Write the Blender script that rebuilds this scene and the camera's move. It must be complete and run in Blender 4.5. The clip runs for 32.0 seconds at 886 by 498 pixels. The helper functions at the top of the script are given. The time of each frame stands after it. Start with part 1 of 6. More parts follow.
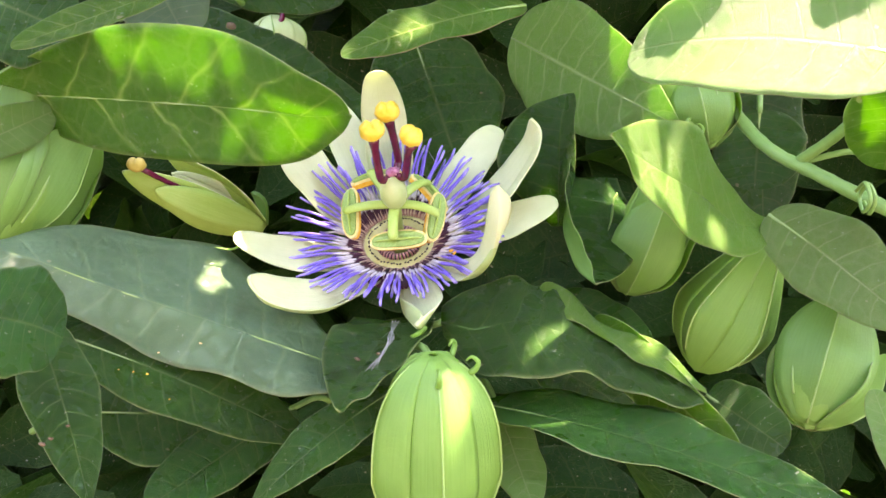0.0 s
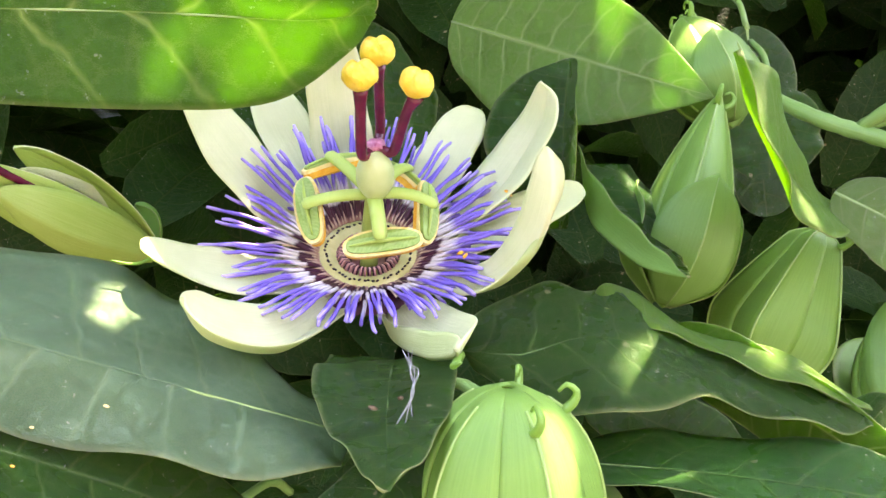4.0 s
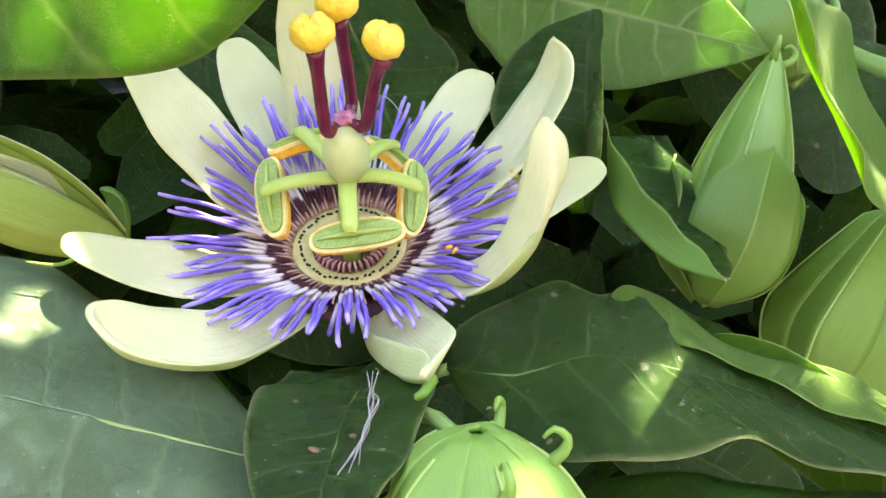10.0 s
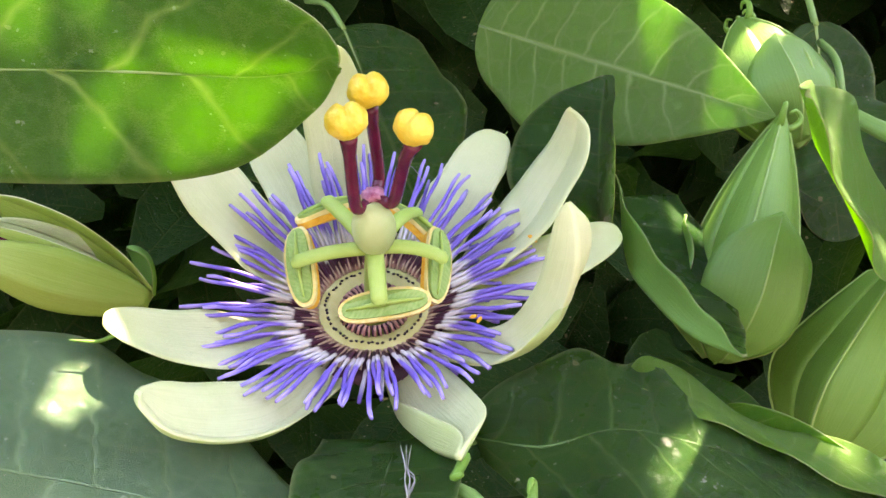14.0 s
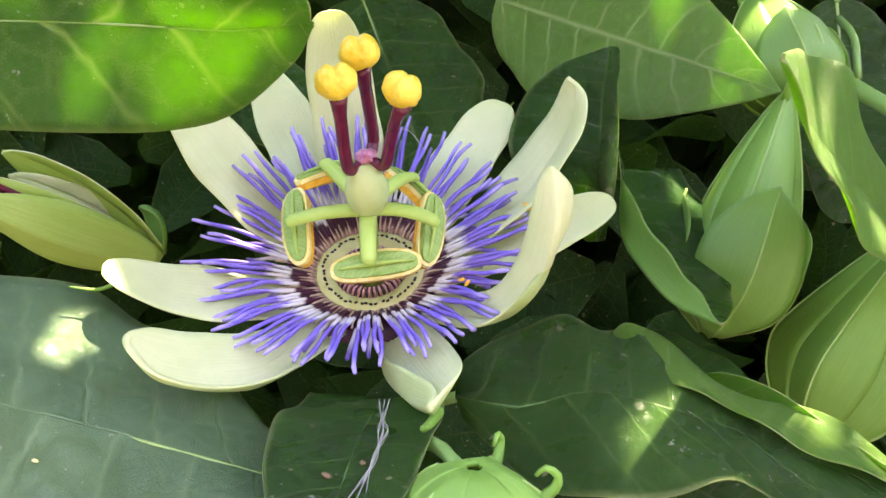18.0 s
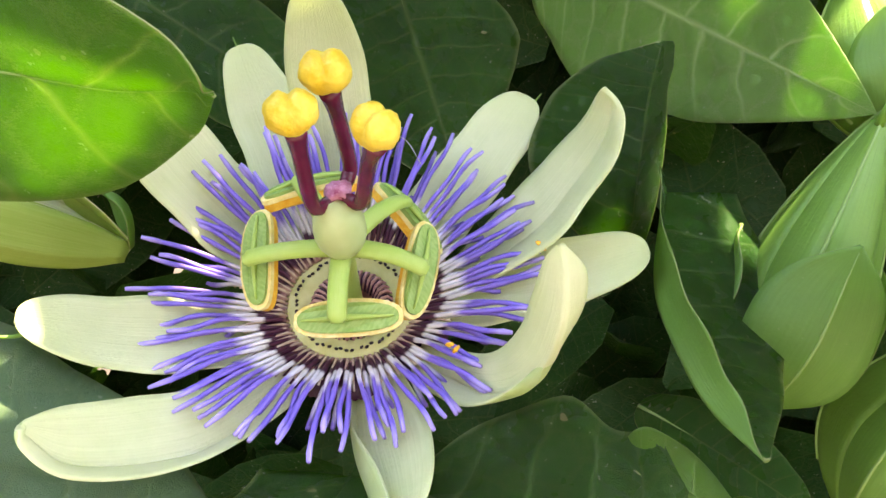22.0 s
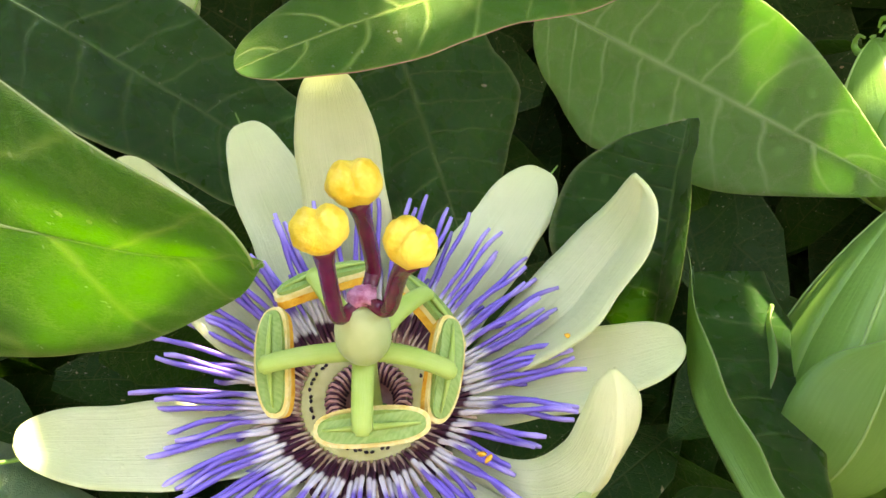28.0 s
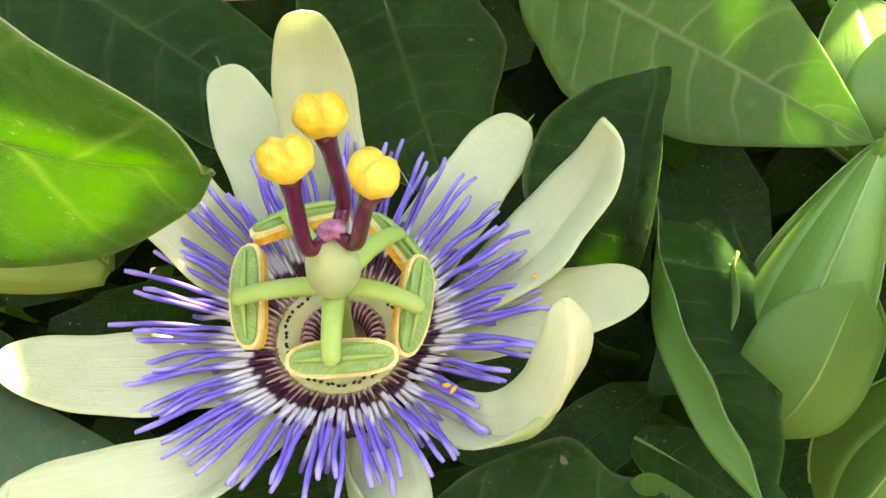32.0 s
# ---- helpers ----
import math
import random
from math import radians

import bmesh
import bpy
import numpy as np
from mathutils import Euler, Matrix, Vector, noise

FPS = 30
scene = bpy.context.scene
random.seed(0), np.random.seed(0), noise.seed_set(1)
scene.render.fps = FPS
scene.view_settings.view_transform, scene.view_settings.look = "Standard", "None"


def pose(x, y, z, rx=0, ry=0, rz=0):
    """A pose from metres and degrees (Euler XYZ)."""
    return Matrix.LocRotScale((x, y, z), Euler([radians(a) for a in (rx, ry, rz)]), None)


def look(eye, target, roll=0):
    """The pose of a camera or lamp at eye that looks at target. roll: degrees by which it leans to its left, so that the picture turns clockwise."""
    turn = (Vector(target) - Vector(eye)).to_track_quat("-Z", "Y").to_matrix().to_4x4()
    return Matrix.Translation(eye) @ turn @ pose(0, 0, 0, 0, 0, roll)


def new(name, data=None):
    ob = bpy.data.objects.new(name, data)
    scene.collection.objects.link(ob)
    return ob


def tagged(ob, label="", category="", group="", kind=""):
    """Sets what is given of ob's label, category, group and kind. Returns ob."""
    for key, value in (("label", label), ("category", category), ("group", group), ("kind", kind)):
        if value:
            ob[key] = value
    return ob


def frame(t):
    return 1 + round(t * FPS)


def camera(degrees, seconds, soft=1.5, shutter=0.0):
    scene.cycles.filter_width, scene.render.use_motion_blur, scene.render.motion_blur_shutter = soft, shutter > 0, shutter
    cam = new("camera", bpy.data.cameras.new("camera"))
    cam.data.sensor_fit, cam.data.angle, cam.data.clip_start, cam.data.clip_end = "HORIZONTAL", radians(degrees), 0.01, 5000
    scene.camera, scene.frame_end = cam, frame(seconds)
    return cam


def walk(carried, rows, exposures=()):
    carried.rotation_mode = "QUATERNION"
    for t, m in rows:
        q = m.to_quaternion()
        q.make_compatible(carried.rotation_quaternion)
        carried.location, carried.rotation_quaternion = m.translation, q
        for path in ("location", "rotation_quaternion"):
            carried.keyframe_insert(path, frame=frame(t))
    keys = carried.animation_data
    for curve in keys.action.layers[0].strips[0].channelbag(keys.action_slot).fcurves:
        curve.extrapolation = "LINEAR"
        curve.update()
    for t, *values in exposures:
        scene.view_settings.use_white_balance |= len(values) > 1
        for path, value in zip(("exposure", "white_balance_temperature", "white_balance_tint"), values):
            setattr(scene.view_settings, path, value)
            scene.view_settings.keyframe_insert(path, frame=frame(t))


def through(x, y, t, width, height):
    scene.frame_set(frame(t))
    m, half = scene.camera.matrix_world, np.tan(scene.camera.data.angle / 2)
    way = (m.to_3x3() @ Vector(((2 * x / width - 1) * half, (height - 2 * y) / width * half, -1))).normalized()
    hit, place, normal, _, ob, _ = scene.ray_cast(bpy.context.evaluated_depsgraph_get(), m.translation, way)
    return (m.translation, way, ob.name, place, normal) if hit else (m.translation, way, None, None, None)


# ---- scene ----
cam = camera(58.91, 32.0)
PATH = [
    (0, (0.01588, -0.00991, 1.21494), (0.00591, 0.12385, 1.14779), -1.12),
    (0.1, (0.01943, -0.01158, 1.21735), (0.00711, 0.12163, 1.14950), -0.93),
    (0.2, (0.02261, -0.01309, 1.21954), (0.00822, 0.11957, 1.15103), -0.77),
    (0.3, (0.02519, -0.01433, 1.22138), (0.00915, 0.11782, 1.15227), -0.64),
    (0.4, (0.02688, -0.01508, 1.22266), (0.00977, 0.11666, 1.15301), -0.56),
    (0.5, (0.02771, -0.01532, 1.22332), (0.01010, 0.11612, 1.15322), -0.51),
    (0.6, (0.02668, -0.01378, 1.22266), (0.01009, 0.11763, 1.15224), -0.20),
    (0.7, (0.02475, -0.01082, 1.22144), (0.01004, 0.12066, 1.15076), 0.34),
    (0.8, (0.02194, -0.00655, 1.21964), (0.00993, 0.12511, 1.14877), 1.07),
    (0.9, (0.01882, -0.00184, 1.21751), (0.00980, 0.13000, 1.14655), 1.81),
    (1, (0.01573, 0.00269, 1.21527), (0.01046, 0.13468, 1.14426), 2.45),
    (1.1, (0.01284, 0.00635, 1.21295), (0.00930, 0.13842, 1.14193), 2.79),
    (1.2, (0.01019, 0.00934, 1.21075), (0.00891, 0.14146, 1.13973), 2.95),
    (1.3, (0.00757, 0.01166, 1.20864), (0.00841, 0.14378, 1.13762), 2.98),
    (1.4, (0.00470, 0.01363, 1.20658), (0.00775, 0.14573, 1.13559), 2.96),
    (1.5, (0.00151, 0.01549, 1.20456), (0.00700, 0.14753, 1.13361), 2.98),
    (1.6, (-0.00241, 0.01754, 1.20265), (0.00610, 0.14959, 1.13201), 3.12),
    (1.7, (-0.00672, 0.01966, 1.20067), (0.00505, 0.15177, 1.13060), 3.31),
    (1.8, (-0.01131, 0.02182, 1.19857), (0.00385, 0.15404, 1.12937), 3.51),
    (1.9, (-0.01586, 0.02395, 1.19622), (0.00260, 0.15634, 1.12814), 3.65),
    (2, (-0.02024, 0.02601, 1.19359), (0.00131, 0.15857, 1.12679), 3.70),
    (2.1, (-0.02401, 0.02760, 1.19041), (0.00008, 0.16046, 1.12508), 3.53),
    (2.2, (-0.02754, 0.02911, 1.18726), (-0.00119, 0.16228, 1.12346), 3.28),
    (2.3, (-0.03098, 0.03052, 1.18440), (-0.00261, 0.16399, 1.12211), 2.97),
    (2.4, (-0.03460, 0.03184, 1.18217), (-0.00433, 0.16556, 1.12133), 2.66),
    (2.5, (-0.03852, 0.03309, 1.18059), (-0.00635, 0.16699, 1.12113), 2.38),
    (2.6, (-0.04282, 0.03426, 1.18024), (-0.00876, 0.16821, 1.12196), 2.20),
    (2.7, (-0.04704, 0.03527, 1.18012), (-0.01118, 0.16922, 1.12294), 2.09),
    (2.8, (-0.05075, 0.03603, 1.18013), (-0.01333, 0.17000, 1.12397), 2.02),
    (2.9, (-0.05333, 0.03650, 1.18001), (-0.01485, 0.17058, 1.12487), 1.97),
    (3, (-0.05473, 0.03666, 1.17966), (-0.01565, 0.17100, 1.12557), 1.91),
    (3.1, (-0.05374, 0.03613, 1.17868), (-0.01488, 0.17094, 1.12561), 1.73),
    (3.2, (-0.05173, 0.03512, 1.17735), (-0.01339, 0.17045, 1.12523), 1.47),
    (3.3, (-0.04870, 0.03387, 1.17586), (-0.01119, 0.16973, 1.12453), 1.15),
    (3.4, (-0.04505, 0.03284, 1.17475), (-0.00860, 0.16918, 1.12393), 0.84),
    (3.5, (-0.04112, 0.03226, 1.17418), (-0.00589, 0.16902, 1.12362), 0.58),
    (3.6, (-0.03687, 0.03235, 1.17441), (-0.00332, 0.16949, 1.12375), 0.54),
    (3.7, (-0.03277, 0.03268, 1.17491), (-0.00117, 0.17021, 1.12404), 0.66),
    (3.8, (-0.02889, 0.03337, 1.17560), (0.00048, 0.17122, 1.12428), 0.95),
    (3.9, (-0.02531, 0.03464, 1.17634), (0.00173, 0.17265, 1.12414), 1.34),
    (4, (-0.02201, 0.03657, 1.17703), (0.00270, 0.17451, 1.12354), 1.78),
    (4.1, (-0.01967, 0.03974, 1.17736), (0.00304, 0.17714, 1.12163), 2.23),
    (4.2, (-0.01766, 0.04336, 1.17752), (0.00330, 0.17994, 1.11914), 2.63),
    (4.3, (-0.01608, 0.04700, 1.17752), (0.00347, 0.18260, 1.11645), 2.92),
    (4.4, (-0.01484, 0.04983, 1.17745), (0.00368, 0.18466, 1.11437), 3.06),
    (4.5, (-0.01383, 0.05165, 1.17734), (0.00397, 0.18603, 1.11312), 3.04),
    (4.6, (-0.01340, 0.05261, 1.17667), (0.00454, 0.18715, 1.11281), 2.91),
    (4.7, (-0.01307, 0.05348, 1.17600), (0.00503, 0.18820, 1.11258), 2.77),
    (4.8, (-0.01282, 0.05427, 1.17533), (0.00546, 0.18920, 1.11240), 2.63),
    (4.9, (-0.01263, 0.05501, 1.17467), (0.00584, 0.19013, 1.11222), 2.50),
    (5, (-0.01250, 0.05570, 1.17400), (0.00619, 0.19103, 1.11205), 2.38),
    (5.1, (-0.01203, 0.05594, 1.17400), (0.00635, 0.19130, 1.11205), 2.23),
    (5.2, (-0.01160, 0.05616, 1.17400), (0.00650, 0.19156, 1.11206), 2.09),
    (5.3, (-0.01126, 0.05634, 1.17400), (0.00657, 0.19180, 1.11208), 1.96),
    (5.4, (-0.01097, 0.05648, 1.17400), (0.00661, 0.19199, 1.11213), 1.84),
    (5.5, (-0.01070, 0.05660, 1.17400), (0.00666, 0.19216, 1.11218), 1.72),
    (5.6, (-0.01051, 0.05670, 1.17400), (0.00665, 0.19233, 1.11226), 1.61),
    (5.7, (-0.01039, 0.05681, 1.17400), (0.00660, 0.19250, 1.11235), 1.51),
    (5.8, (-0.01030, 0.05690, 1.17400), (0.00654, 0.19266, 1.11247), 1.41),
    (5.9, (-0.01020, 0.05695, 1.17400), (0.00652, 0.19279, 1.11262), 1.33),
    (6, (-0.01010, 0.05700, 1.17400), (0.00651, 0.19293, 1.11278), 1.25),
    (6.1, (-0.00943, 0.05667, 1.17462), (0.00653, 0.19254, 1.11311), 1.14),
    (6.2, (-0.00881, 0.05632, 1.17525), (0.00652, 0.19213, 1.11346), 1.04),
    (6.3, (-0.00821, 0.05595, 1.17587), (0.00652, 0.19172, 1.11383), 0.95),
    (6.4, (-0.00761, 0.05558, 1.17649), (0.00654, 0.19132, 1.11424), 0.86),
    (6.5, (-0.00703, 0.05519, 1.17709), (0.00657, 0.19091, 1.11467), 0.79),
    (6.6, (-0.00733, 0.05495, 1.17668), (0.00637, 0.19092, 1.11483), 0.77),
    (6.7, (-0.00772, 0.05453, 1.17593), (0.00612, 0.19082, 1.11484), 0.76),
    (6.8, (-0.00814, 0.05399, 1.17493), (0.00588, 0.19067, 1.11473), 0.74),
    (6.9, (-0.00852, 0.05356, 1.17395), (0.00570, 0.19061, 1.11467), 0.73),
    (7, (-0.00880, 0.05330, 1.17313), (0.00563, 0.19069, 1.11469), 0.71),
    (7.1, (-0.00865, 0.05337, 1.17262), (0.00596, 0.19100, 1.11480), 0.68),
    (7.2, (-0.00843, 0.05356, 1.17229), (0.00635, 0.19137, 1.11493), 0.65),
    (7.3, (-0.00810, 0.05393, 1.17212), (0.00682, 0.19184, 1.11503), 0.61),
    (7.4, (-0.00774, 0.05456, 1.17202), (0.00729, 0.19251, 1.11507), 0.58),
    (7.5, (-0.00742, 0.05544, 1.17196), (0.00769, 0.19340, 1.11504), 0.56),
    (7.6, (-0.00717, 0.05667, 1.17193), (0.00797, 0.19445, 1.11460), 0.55),
    (7.7, (-0.00694, 0.05796, 1.17190), (0.00821, 0.19544, 1.11385), 0.54),
    (7.8, (-0.00672, 0.05915, 1.17186), (0.00839, 0.19625, 1.11291), 0.55),
    (7.9, (-0.00647, 0.06003, 1.17184), (0.00859, 0.19679, 1.11209), 0.54),
    (8, (-0.00616, 0.06055, 1.17184), (0.00881, 0.19707, 1.11153), 0.51),
    (8.1, (-0.00581, 0.06049, 1.17229), (0.00902, 0.19693, 1.11176), 0.46),
    (8.2, (-0.00541, 0.06039, 1.17302), (0.00925, 0.19678, 1.11234), 0.39),
    (8.3, (-0.00497, 0.06027, 1.17388), (0.00950, 0.19665, 1.11313), 0.31),
    (8.4, (-0.00456, 0.06016, 1.17461), (0.00971, 0.19654, 1.11382), 0.23),
    (8.5, (-0.00418, 0.06004, 1.17507), (0.00990, 0.19644, 1.11426), 0.16),
    (8.6, (-0.00386, 0.06002, 1.17511), (0.01006, 0.19643, 1.11430), 0.09),
    (8.7, (-0.00358, 0.06001, 1.17509), (0.01020, 0.19643, 1.11428), 0.04),
    (8.8, (-0.00335, 0.05999, 1.17497), (0.01028, 0.19644, 1.11419), -0.01),
    (8.9, (-0.00320, 0.05996, 1.17470), (0.01025, 0.19646, 1.11398), -0.06),
    (9, (-0.00317, 0.05992, 1.17426), (0.01010, 0.19648, 1.11364), -0.13),
    (9.1, (-0.00348, 0.05976, 1.17344), (0.00957, 0.19650, 1.11317), -0.22),
    (9.2, (-0.00390, 0.05941, 1.17258), (0.00894, 0.19640, 1.11284), -0.32),
    (9.3, (-0.00448, 0.05895, 1.17177), (0.00817, 0.19623, 1.11265), -0.42),
    (9.4, (-0.00511, 0.05860, 1.17113), (0.00741, 0.19610, 1.11250), -0.49),
    (9.5, (-0.00566, 0.05844, 1.17075), (0.00678, 0.19607, 1.11240), -0.53),
    (9.6, (-0.00581, 0.05846, 1.17087), (0.00663, 0.19607, 1.11247), -0.51),
    (9.7, (-0.00587, 0.05850, 1.17110), (0.00658, 0.19606, 1.11258), -0.49),
    (9.8, (-0.00592, 0.05855, 1.17135), (0.00656, 0.19604, 1.11269), -0.46),
    (9.9, (-0.00598, 0.05860, 1.17158), (0.00651, 0.19604, 1.11281), -0.43),
    (10, (-0.00613, 0.05863, 1.17172), (0.00636, 0.19605, 1.11290), -0.42),
    (10.1, (-0.00676, 0.05832, 1.17179), (0.00568, 0.19585, 1.11323), -0.45),
    (10.2, (-0.00746, 0.05792, 1.17185), (0.00489, 0.19564, 1.11372), -0.52),
    (10.3, (-0.00812, 0.05749, 1.17191), (0.00412, 0.19545, 1.11432), -0.60),
    (10.4, (-0.00861, 0.05709, 1.17196), (0.00355, 0.19524, 1.11480), -0.66),
    (10.5, (-0.00898, 0.05677, 1.17200), (0.00317, 0.19502, 1.11509), -0.70),
    (10.6, (-0.00884, 0.05705, 1.17234), (0.00343, 0.19521, 1.11523), -0.66),
    (10.7, (-0.00867, 0.05751, 1.17290), (0.00379, 0.19550, 1.11542), -0.59),
    (10.8, (-0.00849, 0.05810, 1.17365), (0.00419, 0.19588, 1.11571), -0.49),
    (10.9, (-0.00830, 0.05870, 1.17458), (0.00456, 0.19629, 1.11623), -0.41),
    (11, (-0.00810, 0.05927, 1.17567), (0.00485, 0.19672, 1.11703), -0.35),
    (11.1, (-0.00798, 0.05955, 1.17661), (0.00490, 0.19699, 1.11790), -0.33),
    (11.2, (-0.00767, 0.05976, 1.17750), (0.00507, 0.19719, 1.11876), -0.32),
    (11.3, (-0.00724, 0.05989, 1.17824), (0.00531, 0.19734, 1.11951), -0.30),
    (11.4, (-0.00693, 0.06000, 1.17871), (0.00548, 0.19746, 1.11997), -0.28),
    (11.5, (-0.00681, 0.06013, 1.17885), (0.00552, 0.19760, 1.12012), -0.27),
    (11.6, (-0.00682, 0.06052, 1.17857), (0.00557, 0.19797, 1.11979), -0.27),
    (11.7, (-0.00684, 0.06094, 1.17809), (0.00566, 0.19835, 1.11926), -0.26),
    (11.8, (-0.00687, 0.06132, 1.17751), (0.00577, 0.19869, 1.11861), -0.25),
    (11.9, (-0.00690, 0.06164, 1.17704), (0.00585, 0.19897, 1.11807), -0.24),
    (12, (-0.00693, 0.06189, 1.17678), (0.00588, 0.19918, 1.11773), -0.24),
    (12.1, (-0.00680, 0.06176, 1.17725), (0.00587, 0.19903, 1.11813), -0.26),
    (12.2, (-0.00666, 0.06156, 1.17809), (0.00576, 0.19882, 1.11888), -0.32),
    (12.3, (-0.00653, 0.06130, 1.17919), (0.00556, 0.19855, 1.11989), -0.40),
    (12.4, (-0.00639, 0.06100, 1.18025), (0.00534, 0.19825, 1.12088), -0.49),
    (12.5, (-0.00626, 0.06073, 1.18117), (0.00514, 0.19797, 1.12172), -0.56),
    (12.6, (-0.00634, 0.06050, 1.18164), (0.00485, 0.19772, 1.12211), -0.62),
    (12.7, (-0.00642, 0.06029, 1.18192), (0.00462, 0.19749, 1.12231), -0.66),
    (12.8, (-0.00650, 0.06005, 1.18206), (0.00443, 0.19723, 1.12237), -0.68),
    (12.9, (-0.00659, 0.05976, 1.18219), (0.00426, 0.19691, 1.12243), -0.71),
    (13, (-0.00669, 0.05941, 1.18235), (0.00410, 0.19654, 1.12252), -0.74),
    (13.1, (-0.00686, 0.05896, 1.18259), (0.00385, 0.19607, 1.12271), -0.78),
    (13.2, (-0.00722, 0.05846, 1.18292), (0.00341, 0.19555, 1.12299), -0.82),
    (13.3, (-0.00769, 0.05795, 1.18334), (0.00287, 0.19504, 1.12336), -0.87),
    (13.4, (-0.00805, 0.05755, 1.18377), (0.00246, 0.19462, 1.12376), -0.91),
    (13.5, (-0.00822, 0.05727, 1.18420), (0.00227, 0.19433, 1.12416), -0.93),
    (13.6, (-0.00878, 0.05752, 1.18397), (0.00232, 0.19474, 1.12441), -0.88),
    (13.7, (-0.00933, 0.05778, 1.18372), (0.00240, 0.19516, 1.12463), -0.82),
    (13.8, (-0.00986, 0.05804, 1.18343), (0.00251, 0.19556, 1.12483), -0.75),
    (13.9, (-0.01039, 0.05831, 1.18309), (0.00266, 0.19598, 1.12497), -0.67),
    (14, (-0.01090, 0.05860, 1.18270), (0.00284, 0.19640, 1.12507), -0.58),
    (14.1, (-0.01085, 0.05856, 1.18294), (0.00303, 0.19633, 1.12527), -0.53),
    (14.2, (-0.01078, 0.05854, 1.18316), (0.00325, 0.19628, 1.12545), -0.47),
    (14.3, (-0.01070, 0.05852, 1.18334), (0.00349, 0.19623, 1.12559), -0.40),
    (14.4, (-0.01061, 0.05851, 1.18348), (0.00375, 0.19619, 1.12569), -0.33),
    (14.5, (-0.01050, 0.05850, 1.18360), (0.00402, 0.19614, 1.12576), -0.27),
    (14.6, (-0.01032, 0.05849, 1.18370), (0.00436, 0.19609, 1.12582), -0.21),
    (14.7, (-0.01011, 0.05848, 1.18381), (0.00473, 0.19604, 1.12587), -0.14),
    (14.8, (-0.00988, 0.05846, 1.18390), (0.00512, 0.19598, 1.12590), -0.07),
    (14.9, (-0.00959, 0.05844, 1.18395), (0.00554, 0.19591, 1.12587), -0.01),
    (15, (-0.00930, 0.05840, 1.18400), (0.00597, 0.19583, 1.12586), 0.04),
    (15.1, (-0.00839, 0.05800, 1.18464), (0.00642, 0.19523, 1.12590), 0.05),
    (15.2, (-0.00742, 0.05758, 1.18527), (0.00691, 0.19460, 1.12591), 0.06),
    (15.3, (-0.00642, 0.05716, 1.18588), (0.00740, 0.19395, 1.12591), 0.06),
    (15.4, (-0.00538, 0.05672, 1.18648), (0.00791, 0.19330, 1.12591), 0.04),
    (15.5, (-0.00425, 0.05627, 1.18708), (0.00847, 0.19263, 1.12589), 0.02),
    (15.6, (-0.00356, 0.05606, 1.18699), (0.00897, 0.19239, 1.12569), 0.02),
    (15.7, (-0.00283, 0.05581, 1.18682), (0.00934, 0.19213, 1.12542), 0.02),
    (15.8, (-0.00216, 0.05558, 1.18649), (0.00952, 0.19190, 1.12501), 0.03),
    (15.9, (-0.00167, 0.05540, 1.18593), (0.00945, 0.19175, 1.12440), 0.04),
    (16, (-0.00143, 0.05529, 1.18519), (0.00913, 0.19166, 1.12362), 0.04),
    (16.1, (-0.00144, 0.05535, 1.18427), (0.00867, 0.19176, 1.12273), 0.05),
    (16.2, (-0.00150, 0.05541, 1.18330), (0.00823, 0.19189, 1.12180), 0.05),
    (16.3, (-0.00164, 0.05549, 1.18231), (0.00776, 0.19202, 1.12091), 0.05),
    (16.4, (-0.00186, 0.05556, 1.18144), (0.00722, 0.19217, 1.12017), 0.03),
    (16.5, (-0.00211, 0.05562, 1.18072), (0.00666, 0.19233, 1.11961), 0.00),
    (16.6, (-0.00246, 0.05543, 1.18015), (0.00598, 0.19225, 1.11926), -0.05),
    (16.7, (-0.00279, 0.05515, 1.17976), (0.00532, 0.19209, 1.11907), -0.09),
    (16.8, (-0.00304, 0.05484, 1.17952), (0.00474, 0.19188, 1.11903), -0.14),
    (16.9, (-0.00320, 0.05456, 1.17936), (0.00428, 0.19168, 1.11901), -0.18),
    (17, (-0.00331, 0.05437, 1.17924), (0.00393, 0.19154, 1.11897), -0.22),
    (17.1, (-0.00312, 0.05438, 1.17923), (0.00395, 0.19156, 1.11896), -0.25),
    (17.2, (-0.00284, 0.05440, 1.17922), (0.00411, 0.19158, 1.11893), -0.27),
    (17.3, (-0.00251, 0.05443, 1.17920), (0.00435, 0.19160, 1.11889), -0.28),
    (17.4, (-0.00222, 0.05445, 1.17919), (0.00457, 0.19161, 1.11884), -0.28),
    (17.5, (-0.00203, 0.05448, 1.17919), (0.00468, 0.19163, 1.11881), -0.26),
    (17.6, (-0.00222, 0.05453, 1.17940), (0.00440, 0.19167, 1.11899), -0.22),
    (17.7, (-0.00251, 0.05459, 1.17971), (0.00399, 0.19172, 1.11926), -0.18),
    (17.8, (-0.00283, 0.05464, 1.18004), (0.00352, 0.19177, 1.11958), -0.13),
    (17.9, (-0.00310, 0.05470, 1.18033), (0.00309, 0.19183, 1.11985), -0.10),
    (18, (-0.00324, 0.05478, 1.18053), (0.00277, 0.19191, 1.12004), -0.08),
    (18.1, (-0.00255, 0.05508, 1.18044), (0.00324, 0.19223, 1.11999), -0.08),
    (18.2, (-0.00137, 0.05556, 1.18026), (0.00418, 0.19276, 1.11987), -0.10),
    (18.3, (0.00005, 0.05616, 1.18004), (0.00534, 0.19340, 1.11973), -0.14),
    (18.4, (0.00123, 0.05664, 1.17985), (0.00622, 0.19392, 1.11961), -0.20),
